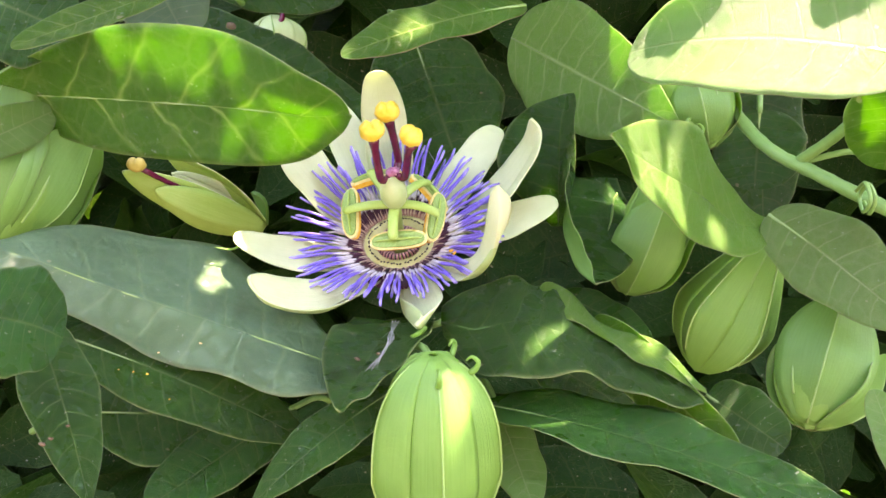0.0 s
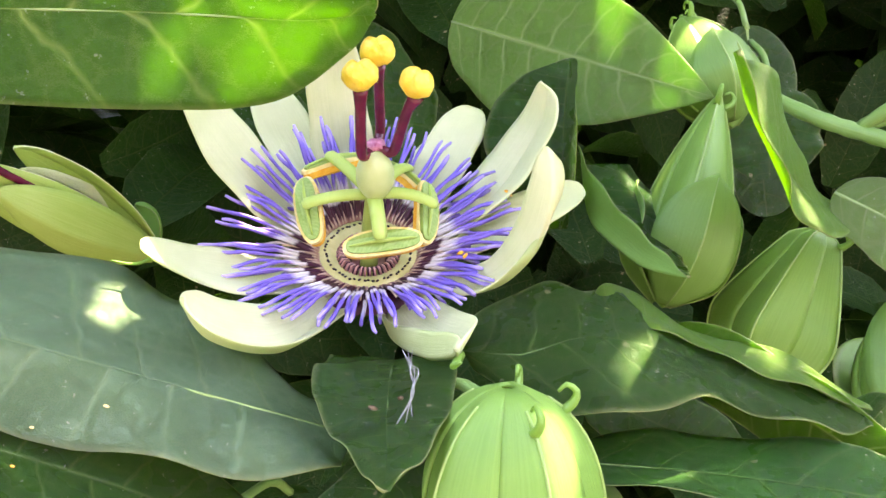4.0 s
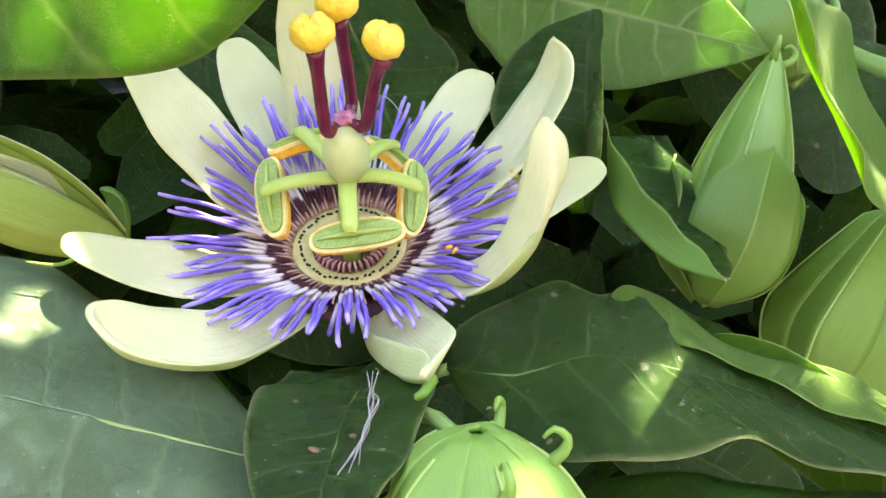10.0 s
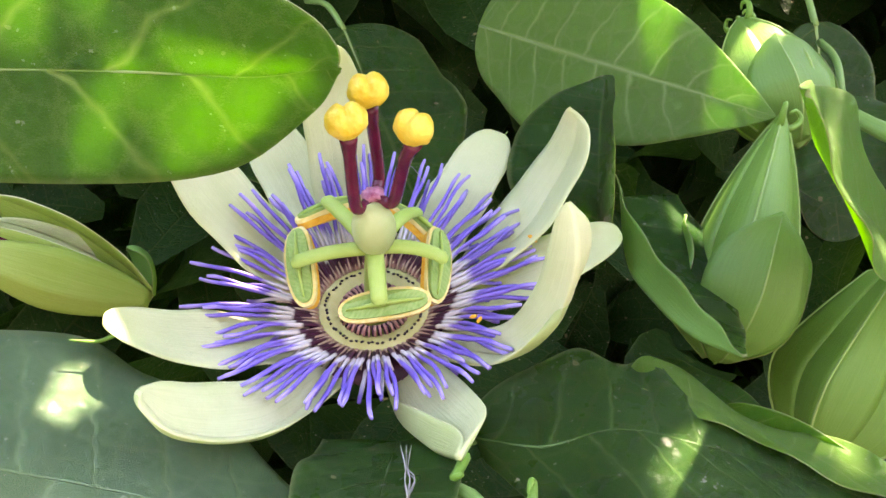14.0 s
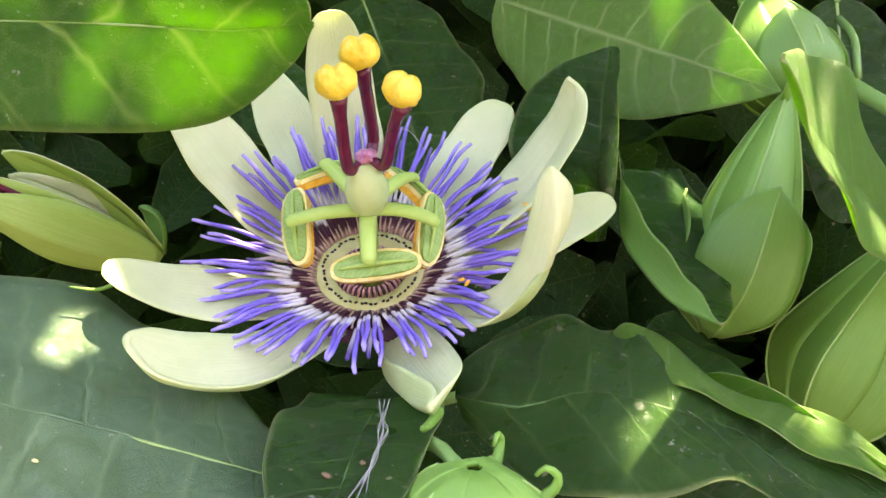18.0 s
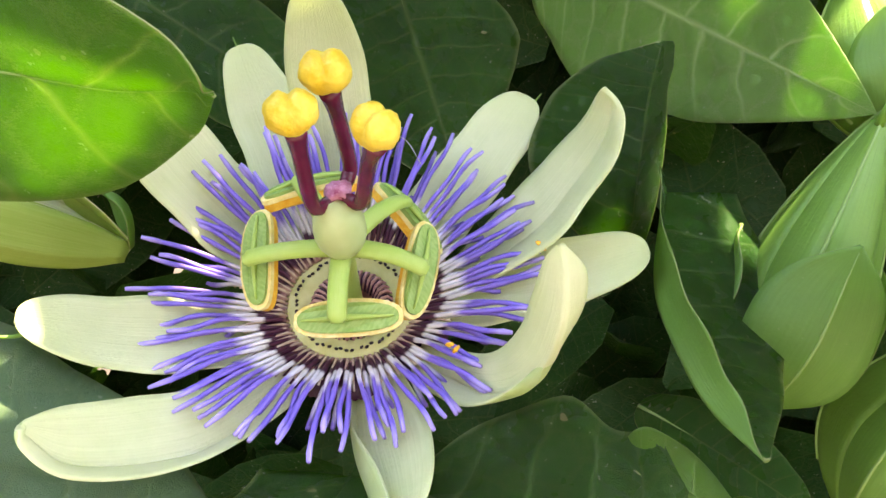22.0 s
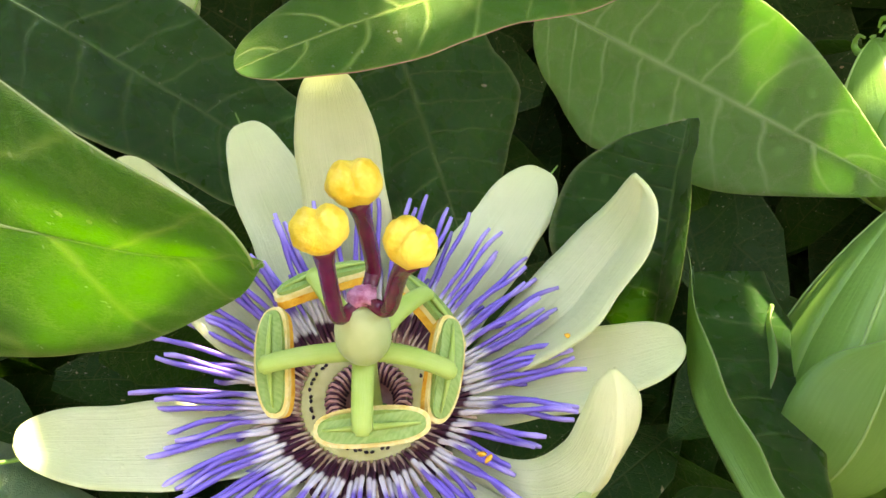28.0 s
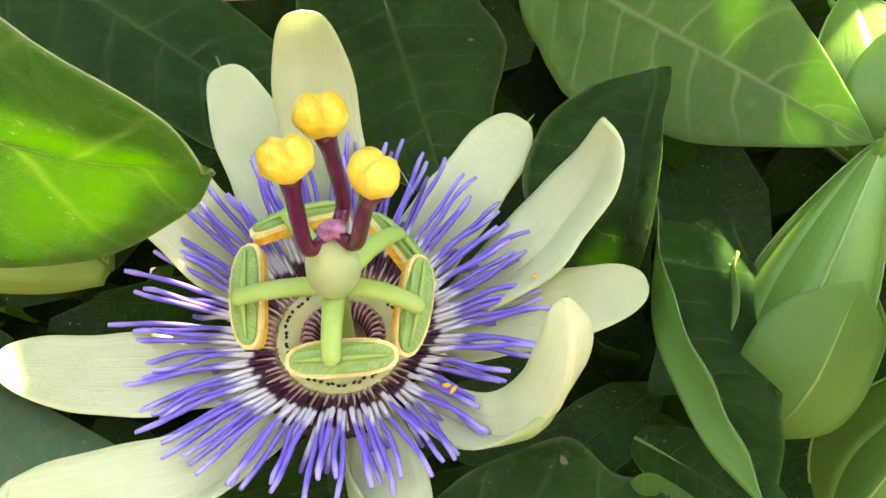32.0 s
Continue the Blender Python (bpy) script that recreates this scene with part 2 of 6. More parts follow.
    (18.5, (0.00194, 0.05692, 1.17975), (0.00659, 0.19423, 1.11954), -0.27),
    (18.6, (0.00171, 0.05674, 1.17988), (0.00597, 0.19403, 1.11960), -0.35),
    (18.7, (0.00128, 0.05647, 1.18018), (0.00513, 0.19371, 1.11976), -0.41),
    (18.8, (0.00068, 0.05615, 1.18061), (0.00409, 0.19330, 1.11996), -0.44),
    (18.9, (0.00000, 0.05586, 1.18111), (0.00297, 0.19288, 1.12015), -0.40),
    (19, (-0.00072, 0.05565, 1.18162), (0.00179, 0.19252, 1.12031), -0.29),
    (19.1, (-0.00119, 0.05574, 1.18213), (0.00080, 0.19242, 1.12037), -0.08),
    (19.2, (-0.00160, 0.05604, 1.18260), (-0.00018, 0.19249, 1.12034), 0.14),
    (19.3, (-0.00194, 0.05656, 1.18305), (-0.00114, 0.19276, 1.12021), 0.39),
    (19.4, (-0.00212, 0.05731, 1.18347), (-0.00192, 0.19320, 1.11998), 0.64),
    (19.5, (-0.00212, 0.05825, 1.18385), (-0.00250, 0.19382, 1.11965), 0.88),
    (19.6, (-0.00182, 0.05963, 1.18401), (-0.00263, 0.19482, 1.11903), 1.09),
    (19.7, (-0.00125, 0.06112, 1.18420), (-0.00240, 0.19592, 1.11841), 1.28),
    (19.8, (-0.00053, 0.06267, 1.18443), (-0.00194, 0.19708, 1.11786), 1.45),
    (19.9, (0.00004, 0.06408, 1.18475), (-0.00156, 0.19811, 1.11742), 1.58),
    (20, (0.00034, 0.06531, 1.18516), (-0.00142, 0.19899, 1.11714), 1.67),
    (20.1, (0.00043, 0.06637, 1.18591), (-0.00144, 0.19975, 1.11731), 1.69),
    (20.2, (0.00050, 0.06730, 1.18671), (-0.00149, 0.20041, 1.11759), 1.69),
    (20.3, (0.00055, 0.06816, 1.18746), (-0.00153, 0.20103, 1.11788), 1.66),
    (20.4, (0.00060, 0.06912, 1.18797), (-0.00157, 0.20174, 1.11793), 1.63),
    (20.5, (0.00065, 0.07024, 1.18822), (-0.00160, 0.20261, 1.11770), 1.59),
    (20.6, (0.00066, 0.07151, 1.18780), (-0.00168, 0.20361, 1.11678), 1.59),
    (20.7, (0.00080, 0.07295, 1.18709), (-0.00163, 0.20477, 1.11556), 1.60),
    (20.8, (0.00111, 0.07457, 1.18624), (-0.00141, 0.20611, 1.11418), 1.61),
    (20.9, (0.00156, 0.07627, 1.18552), (-0.00109, 0.20752, 1.11294), 1.62),
    (21, (0.00211, 0.07795, 1.18508), (-0.00066, 0.20892, 1.11201), 1.62),
    (21.1, (0.00292, 0.07963, 1.18507), (-0.00000, 0.21034, 1.11155), 1.59),
    (21.2, (0.00371, 0.08119, 1.18514), (0.00065, 0.21165, 1.11118), 1.57),
    (21.3, (0.00440, 0.08252, 1.18529), (0.00122, 0.21274, 1.11090), 1.53),
    (21.4, (0.00489, 0.08359, 1.18559), (0.00163, 0.21355, 1.11075), 1.51),
    (21.5, (0.00517, 0.08445, 1.18607), (0.00187, 0.21411, 1.11073), 1.49),
    (21.6, (0.00522, 0.08486, 1.18686), (0.00198, 0.21420, 1.11096), 1.50),
    (21.7, (0.00526, 0.08513, 1.18769), (0.00210, 0.21415, 1.11124), 1.52),
    (21.8, (0.00529, 0.08529, 1.18848), (0.00225, 0.21402, 1.11154), 1.55),
    (21.9, (0.00530, 0.08547, 1.18906), (0.00239, 0.21400, 1.11179), 1.56),
    (22, (0.00527, 0.08574, 1.18937), (0.00248, 0.21416, 1.11190), 1.57),
    (22.1, (0.00466, 0.08620, 1.18857), (0.00195, 0.21463, 1.11112), 1.58),
    (22.2, (0.00359, 0.08681, 1.18729), (0.00095, 0.21526, 1.10988), 1.57),
    (22.3, (0.00226, 0.08760, 1.18576), (-0.00030, 0.21608, 1.10840), 1.57),
    (22.4, (0.00119, 0.08857, 1.18448), (-0.00128, 0.21707, 1.10714), 1.57),
    (22.5, (0.00057, 0.08962, 1.18366), (-0.00178, 0.21813, 1.10634), 1.57),
    (22.6, (0.00047, 0.09066, 1.18369), (-0.00170, 0.21900, 1.10606), 1.58),
    (22.7, (0.00046, 0.09169, 1.18393), (-0.00149, 0.21969, 1.10575), 1.61),
    (22.8, (0.00054, 0.09264, 1.18445), (-0.00115, 0.22016, 1.10547), 1.67),
    (22.9, (0.00078, 0.09347, 1.18525), (-0.00064, 0.22043, 1.10539), 1.75),
    (23, (0.00119, 0.09414, 1.18633), (0.00003, 0.22054, 1.10557), 1.85),
    (23.1, (0.00179, 0.09473, 1.18790), (0.00088, 0.22064, 1.10636), 1.96),
    (23.2, (0.00244, 0.09517, 1.18949), (0.00175, 0.22066, 1.10731), 2.06),
    (23.3, (0.00304, 0.09547, 1.19094), (0.00255, 0.22064, 1.10830), 2.15),
    (23.4, (0.00346, 0.09568, 1.19200), (0.00309, 0.22067, 1.10907), 2.20),
    (23.5, (0.00362, 0.09586, 1.19260), (0.00332, 0.22076, 1.10954), 2.23),
    (23.6, (0.00353, 0.09570, 1.19229), (0.00327, 0.22076, 1.10947), 2.20),
    (23.7, (0.00324, 0.09554, 1.19177), (0.00306, 0.22089, 1.10937), 2.14),
    (23.8, (0.00284, 0.09539, 1.19113), (0.00278, 0.22111, 1.10930), 2.05),
    (23.9, (0.00254, 0.09525, 1.19061), (0.00263, 0.22134, 1.10937), 1.96),
    (24, (0.00244, 0.09512, 1.19031), (0.00269, 0.22155, 1.10959), 1.88),
    (24.1, (0.00238, 0.09538, 1.19074), (0.00289, 0.22197, 1.11027), 1.86),
    (24.2, (0.00233, 0.09568, 1.19146), (0.00318, 0.22236, 1.11114), 1.89),
    (24.3, (0.00229, 0.09607, 1.19233), (0.00354, 0.22278, 1.11207), 1.97),
    (24.4, (0.00225, 0.09653, 1.19306), (0.00389, 0.22328, 1.11286), 2.05),
    (24.5, (0.00223, 0.09701, 1.19351), (0.00421, 0.22382, 1.11342), 2.13),
    (24.6, (0.00206, 0.09716, 1.19368), (0.00427, 0.22413, 1.11385), 2.17),
    (24.7, (0.00183, 0.09729, 1.19383), (0.00421, 0.22446, 1.11433), 2.18),
    (24.8, (0.00149, 0.09734, 1.19396), (0.00400, 0.22475, 1.11485), 2.17),
    (24.9, (0.00106, 0.09730, 1.19410), (0.00368, 0.22497, 1.11540), 2.17),
    (25, (0.00054, 0.09723, 1.19428), (0.00330, 0.22514, 1.11597), 2.17),
    (25.1, (0.00016, 0.09737, 1.19461), (0.00311, 0.22546, 1.11661), 2.20),
    (25.2, (-0.00022, 0.09749, 1.19519), (0.00293, 0.22574, 1.11745), 2.25),
    (25.3, (-0.00058, 0.09761, 1.19594), (0.00276, 0.22597, 1.11841), 2.31),
    (25.4, (-0.00083, 0.09772, 1.19659), (0.00266, 0.22619, 1.11924), 2.35),
    (25.5, (-0.00090, 0.09784, 1.19701), (0.00266, 0.22641, 1.11982), 2.37),
    (25.6, (-0.00130, 0.09784, 1.19657), (0.00279, 0.22680, 1.12007), 2.43),
    (25.7, (-0.00169, 0.09782, 1.19612), (0.00291, 0.22716, 1.12030), 2.48),
    (25.8, (-0.00205, 0.09780, 1.19563), (0.00303, 0.22752, 1.12048), 2.52),
    (25.9, (-0.00242, 0.09776, 1.19511), (0.00313, 0.22785, 1.12064), 2.55),
    (26, (-0.00280, 0.09770, 1.19460), (0.00321, 0.22815, 1.12080), 2.58),
    (26.1, (-0.00274, 0.09757, 1.19468), (0.00315, 0.22810, 1.12102), 2.54),
    (26.2, (-0.00267, 0.09742, 1.19474), (0.00311, 0.22803, 1.12120), 2.49),
    (26.3, (-0.00260, 0.09727, 1.19480), (0.00305, 0.22795, 1.12138), 2.44),
    (26.4, (-0.00256, 0.09712, 1.19485), (0.00296, 0.22787, 1.12154), 2.39),
    (26.5, (-0.00250, 0.09700, 1.19490), (0.00290, 0.22781, 1.12169), 2.34),
    (26.6, (-0.00244, 0.09688, 1.19493), (0.00283, 0.22774, 1.12181), 2.29),
    (26.7, (-0.00240, 0.09673, 1.19495), (0.00274, 0.22765, 1.12192), 2.24),
    (26.8, (-0.00233, 0.09658, 1.19499), (0.00268, 0.22755, 1.12204), 2.19),
    (26.9, (-0.00226, 0.09643, 1.19501), (0.00265, 0.22744, 1.12212), 2.15),
    (27, (-0.00220, 0.09630, 1.19500), (0.00259, 0.22735, 1.12218), 2.11),
    (27.1, (-0.00166, 0.09606, 1.19557), (0.00249, 0.22686, 1.12227), 2.01),
    (27.2, (-0.00112, 0.09584, 1.19614), (0.00240, 0.22639, 1.12235), 1.91),
    (27.3, (-0.00057, 0.09564, 1.19671), (0.00235, 0.22592, 1.12243), 1.81),
    (27.4, (-0.00004, 0.09543, 1.19728), (0.00230, 0.22544, 1.12250), 1.73),
    (27.5, (0.00044, 0.09524, 1.19784), (0.00222, 0.22497, 1.12255), 1.65),
    (27.6, (0.00009, 0.09529, 1.19775), (0.00189, 0.22502, 1.12246), 1.65),
    (27.7, (-0.00046, 0.09540, 1.19755), (0.00138, 0.22513, 1.12227), 1.65),
    (27.8, (-0.00110, 0.09560, 1.19717), (0.00079, 0.22533, 1.12189), 1.65),
    (27.9, (-0.00164, 0.09592, 1.19661), (0.00033, 0.22565, 1.12134), 1.66),
    (28, (-0.00196, 0.09634, 1.19594), (0.00010, 0.22607, 1.12067), 1.66),
    (28.1, (-0.00188, 0.09688, 1.19496), (0.00027, 0.22663, 1.11973), 1.66),
    (28.2, (-0.00174, 0.09747, 1.19389), (0.00049, 0.22726, 1.11873), 1.67),
    (28.3, (-0.00151, 0.09810, 1.19273), (0.00079, 0.22794, 1.11766), 1.67),
    (28.4, (-0.00121, 0.09867, 1.19160), (0.00115, 0.22855, 1.11660), 1.67),
    (28.5, (-0.00088, 0.09914, 1.19056), (0.00150, 0.22905, 1.11560), 1.67),
    (28.6, (-0.00067, 0.09944, 1.18972), (0.00167, 0.22934, 1.11476), 1.67),
    (28.7, (-0.00048, 0.09965, 1.18898), (0.00178, 0.22953, 1.11397), 1.67),
    (28.8, (-0.00036, 0.09977, 1.18836), (0.00180, 0.22959, 1.11324), 1.67),
    (28.9, (-0.00034, 0.09992, 1.18779), (0.00173, 0.22962, 1.11245), 1.67),
    (29, (-0.00036, 0.10017, 1.18721), (0.00163, 0.22969, 1.11157), 1.69),
    (29.1, (-0.00052, 0.10063, 1.18675), (0.00148, 0.22986, 1.11062), 1.73),
    (29.2, (-0.00078, 0.10117, 1.18633), (0.00124, 0.23006, 1.10963), 1.77),
    (29.3, (-0.00108, 0.10165, 1.18593), (0.00099, 0.23016, 1.10859), 1.82),
    (29.4, (-0.00135, 0.10198, 1.18556), (0.00077, 0.23008, 1.10755), 1.86),
    (29.5, (-0.00153, 0.10218, 1.18526), (0.00062, 0.22987, 1.10658), 1.90),
    (29.6, (-0.00137, 0.10210, 1.18504), (0.00076, 0.22940, 1.10572), 1.92),
    (29.7, (-0.00120, 0.10183, 1.18483), (0.00090, 0.22876, 1.10492), 1.93),
    (29.8, (-0.00102, 0.10142, 1.18462), (0.00104, 0.22802, 1.10419), 1.95),
    (29.9, (-0.00085, 0.10099, 1.18441), (0.00116, 0.22731, 1.10353), 1.96),
    (30, (-0.00070, 0.10058, 1.18417), (0.00128, 0.22664, 1.10291), 1.98),
    (30.1, (-0.00104, 0.10020, 1.18397), (0.00098, 0.22609, 1.10244), 2.02),
    (30.2, (-0.00157, 0.09986, 1.18377), (0.00051, 0.22562, 1.10204), 2.08),
    (30.3, (-0.00221, 0.09950, 1.18358), (-0.00007, 0.22518, 1.10173), 2.14),
    (30.4, (-0.00274, 0.09908, 1.18348), (-0.00057, 0.22472, 1.10156), 2.20),
    (30.5, (-0.00308, 0.09859, 1.18345), (-0.00093, 0.22421, 1.10150), 2.25),
    (30.6, (-0.00299, 0.09790, 1.18362), (-0.00098, 0.22352, 1.10168), 2.27),
    (30.7, (-0.00273, 0.09710, 1.18389), (-0.00090, 0.22275, 1.10198), 2.27),
    (30.8, (-0.00230, 0.09625, 1.18437), (-0.00065, 0.22193, 1.10251), 2.26),
    (30.9, (-0.00178, 0.09544, 1.18509), (-0.00027, 0.22116, 1.10328), 2.24),
    (31, (-0.00128, 0.09467, 1.18598), (0.00015, 0.22043, 1.10424), 2.23),
    (31.1, (-0.00079, 0.09395, 1.18718), (0.00063, 0.21975, 1.10551), 2.23),
    (31.2, (-0.00031, 0.09332, 1.18851), (0.00109, 0.21917, 1.10690), 2.24),
    (31.3, (0.00009, 0.09281, 1.18987), (0.00148, 0.21871, 1.10834), 2.25),
    (31.4, (0.00042, 0.09239, 1.19115), (0.00181, 0.21836, 1.10972), 2.25),
    (31.5, (0.00074, 0.09204, 1.19233), (0.00212, 0.21808, 1.11102), 2.26),
    (31.6, (0.00114, 0.09202, 1.19299), (0.00257, 0.21817, 1.11184), 2.29),
    (31.7, (0.00151, 0.09199, 1.19342), (0.00302, 0.21826, 1.11246), 2.33),
    (31.8, (0.00183, 0.09196, 1.19367), (0.00348, 0.21836, 1.11292), 2.39),
    (31.9, (0.00207, 0.09192, 1.19386), (0.00391, 0.21847, 1.11334), 2.45),
    (32, (0.00224, 0.09189, 1.19406), (0.00429, 0.21857, 1.11377), 2.51),
]
walk(cam, [(t, look(eye, target, roll)) for t, eye, target, roll in PATH], [(0.0, 4.02, 8500.0, 29.0), (2.0, 4.14, 8450.0, 29.5), (4.0, 4.12, 8400.0, 30.0), (8.0, 4.02, 8400.0, 28.0), (12.0, 3.85, 8400.0, 27.0), (19.0, 3.8, 8500.0, 26.0), (23.0, 3.76, 9200.0, 21.0), (32.0, 3.76, 9400.0, 19.0)])

# ---- light ----
SUN = Vector((0.36, 0.38, 0.85)).normalized()      # towards the sun
world = bpy.data.worlds.new("sky")
scene.world = world
world.use_nodes = True
wn = world.node_tree.nodes
sky = wn.new("ShaderNodeTexSky")
sky.sky_type, sky.sun_disc = "NISHITA", False
sky.sun_elevation = math.asin(SUN.z)
sky.sun_rotation = math.atan2(SUN.x, SUN.y)
wn["Background"].inputs["Strength"].default_value = 0.15
world.node_tree.links.new(sky.outputs[0], wn["Background"].inputs["Color"])
sun_data = bpy.data.lights.new("sun", "SUN")
sun_data.energy, sun_data.angle, sun_data.color = 3.3, radians(0.8), (1.0, 0.95, 0.86)
sun_ob = new("sun", sun_data)
sun_ob.matrix_world = look(SUN * 5, (0, 0, 0))


# ---- materials ----
class Nodes:
    """Short writing for a node material."""

    def __init__(self, name):
        self.mat = bpy.data.materials.new(name)
        self.mat.use_nodes = True
        self.tree = self.mat.node_tree
        self.bsdf = self.tree.nodes["Principled BSDF"]
        self.out = self.tree.nodes["Material Output"]

    def add(self, kind, **inputs):
        n = self.tree.nodes.new("ShaderNode" + kind)
        for k, v in inputs.items():
            self.put(n.inputs[k.replace("_", " ")], v)
        return n

    def put(self, socket, v):
        if isinstance(v, bpy.types.NodeSocket):
            self.tree.links.new(v, socket)
        else:
            socket.default_value = v

    def math(self, op, a, b=0.0, c=0.0):
        n = self.tree.nodes.new("ShaderNodeMath")
        n.operation = op
        for i, v in enumerate((a, b, c)):
            self.put(n.inputs[i], v)
        return n.outputs[0]

    def mix(self, fac, a, b):
        n = self.tree.nodes.new("ShaderNodeMix")
        n.data_type = "RGBA"
        self.put(n.inputs[0], fac)
        for i, v in ((6, a), (7, b)):
            self.put(n.inputs[i], v if isinstance(v, bpy.types.NodeSocket) else (*v, 1))
        return n.outputs[2]

    def ramp(self, fac, *stops):
        n = self.tree.nodes.new("ShaderNodeValToRGB")
        els = n.color_ramp.elements
        while len(els) < len(stops):
            els.new(0.5)
        for e, (p, c) in zip(els, stops):
            e.position, e.color = p, (*c, 1)
        self.put(n.inputs[0], fac)
        return n.outputs[0]

    def noise(self, scale, detail=3.0, vector=None, rough=0.55):
        n = self.add("TexNoise", Scale=scale, Detail=detail, Roughness=rough)
        self.put(n.inputs["Vector"], vector or self.coords())
        return n.outputs["Fac"]

    def coords(self):
        return self.add("TexCoord").outputs["Object"]

    def bump(self, height, strength, distance):
        n = self.add("Bump", Strength=strength, Distance=distance, Height=height)
        return n.outputs[0]

    def leafy(self, colour, through, part, rough, normal=None, spec=0.4):
        """Gloss over a body that lets part of the light through."""
        self.put(self.bsdf.inputs["Base Color"], colour)
        self.put(self.bsdf.inputs["Roughness"], rough)
        self.put(self.bsdf.inputs["Specular IOR Level"], spec)
        tr = self.add("BsdfTranslucent", Color=through)
        if normal:
            self.put(self.bsdf.inputs["Normal"], normal)
            self.put(tr.inputs["Normal"], normal)
        m = self.add("MixShader", Fac=part)
        self.put(m.inputs[1], self.bsdf.outputs[0])
        self.put(m.inputs[2], tr.outputs[0])
        self.put(self.out.inputs["Surface"], m.outputs[0])
        return self.mat


def leaf_material(name, low, high, through, vein, rough, vein_part=0.5, part=0.35, spec=0.32, edge=0.45):
    n = Nodes(name)
    uv = n.add("UVMap").outputs[0]
    sep = n.add("SeparateXYZ", Vector=uv)
    u, v = sep.outputs[0], sep.outputs[1]
    rand = n.add("ObjectInfo").outputs["Random"]
    wob = n.noise(160.0, 2.0)
    av = n.math("ABSOLUTE", v)
    # side veins leave the midrib and bend towards the tip
    bent = n.math("MULTIPLY", n.math("POWER", av, 1.4), 0.85)
    s = n.math("SUBTRACT", n.math("MULTIPLY", u, 9.0), bent)
    s = n.math("ADD", s, n.math("MULTIPLY", wob, 0.35))
    s = n.math("ADD", s, n.math("MULTIPLY", n.math("GREATER_THAN", v, 0.0), 0.43))
    d = n.math("ABSOLUTE", n.math("SUBTRACT", n.math("FRACT", s), 0.5))
    side = n.math("SUBTRACT", 1.0, n.math("SMOOTH_MIN", n.math("MULTIPLY", d, 14.0), 1.0, 0.2))
    side = n.math("MULTIPLY", n.math("MAXIMUM", side, 0.0), n.math("SUBTRACT", 1.0, n.math("MULTIPLY", av, 0.55)))
    mid = n.math("MAXIMUM", n.math("SUBTRACT", 1.0, n.math("MULTIPLY", av, 22.0)), 0.0)
    warp = n.add("VectorMath")
    warp.operation = "MULTIPLY_ADD"
    n.put(warp.inputs[0], n.add("TexNoise", Scale=260.0, Detail=2.0).outputs["Color"])
    n.put(warp.inputs[1], (0.003, 0.003, 0.003))
    n.put(warp.inputs[2], n.coords())
    nets, cells = [], []
    for scale, line in ((165.0, 20.0), (420.0, 12.0)):
        vor = n.add("TexVoronoi", Scale=scale)
        vor.feature = "DISTANCE_TO_EDGE"
        n.put(vor.inputs["Vector"], warp.outputs[0])
        nets.append(n.math("MAXIMUM", n.math("SUBTRACT", 1.0, n.math("MULTIPLY", vor.outputs["Distance"], line)), 0.0))
        cells.append(n.math("MINIMUM", vor.outputs["Distance"], 0.25))
    net = n.math("MAXIMUM", n.math("MULTIPLY", nets[0], 0.5), n.math("MULTIPLY", nets[1], 0.18))
    veins = n.math("MAXIMUM", n.math("MAXIMUM", mid, n.math("MULTIPLY", side, 0.85)), net)
    margin = n.math("MAXIMUM", n.math("MULTIPLY", n.math("SUBTRACT", av, 0.955), 22.0), 0.0)
    margin = n.math("MINIMUM", margin, 1.0)
    blotch = n.noise(55.0, 4.0)
    body = n.mix(n.ramp(blotch, (0.3, (0, 0, 0)), (0.75, (1, 1, 1))), low, high)
    tone = n.add("HueSaturation", Color=body)
    n.put(tone.inputs["Value"], n.math("ADD", 0.8, n.math("MULTIPLY", rand, 0.45)))
    n.put(tone.inputs["Hue"], n.math("ADD", 0.49, n.math("MULTIPLY", rand, 0.02)))
    specks = n.math("GREATER_THAN", n.noise(900.0, 2.0), 0.715)
    dusty = n.mix(n.math("MULTIPLY", specks, 0.55), tone.outputs[0], (0.42, 0.42, 0.28))
    flecks = n.math("GREATER_THAN", n.noise(330.0, 1.0), 0.775)
    dusty = n.mix(n.math("MULTIPLY", flecks, 0.7), dusty, (0.36, 0.3, 0.16))
    col = n.mix(n.math("MULTIPLY", veins, vein_part), dusty, vein)
    col = n.mix(n.math("MULTIPLY", margin, edge), col, (0.3, 0.36, 0.15))
    thr = n.mix(n.math("MULTIPLY", veins, 0.45), through, (0.75, 0.8, 0.2))
    h = n.math("SUBTRACT", n.math("MULTIPLY", n.noise(700.0, 2.0), 0.12), n.math("MULTIPLY", veins, 0.4))
    h = n.math("ADD", h, n.math("MULTIPLY", blotch, 0.7))
    h = n.math("ADD", h, n.math("ADD", n.math("MULTIPLY", cells[0], 1.3), n.math("MULTIPLY", cells[1], 0.5)))
    r = n.math("ADD", rough, n.math("MULTIPLY", n.noise(120.0, 3.0), 0.2))
    return n.leafy(col, thr, part, r, n.bump(h, 0.7, 0.0007), spec)


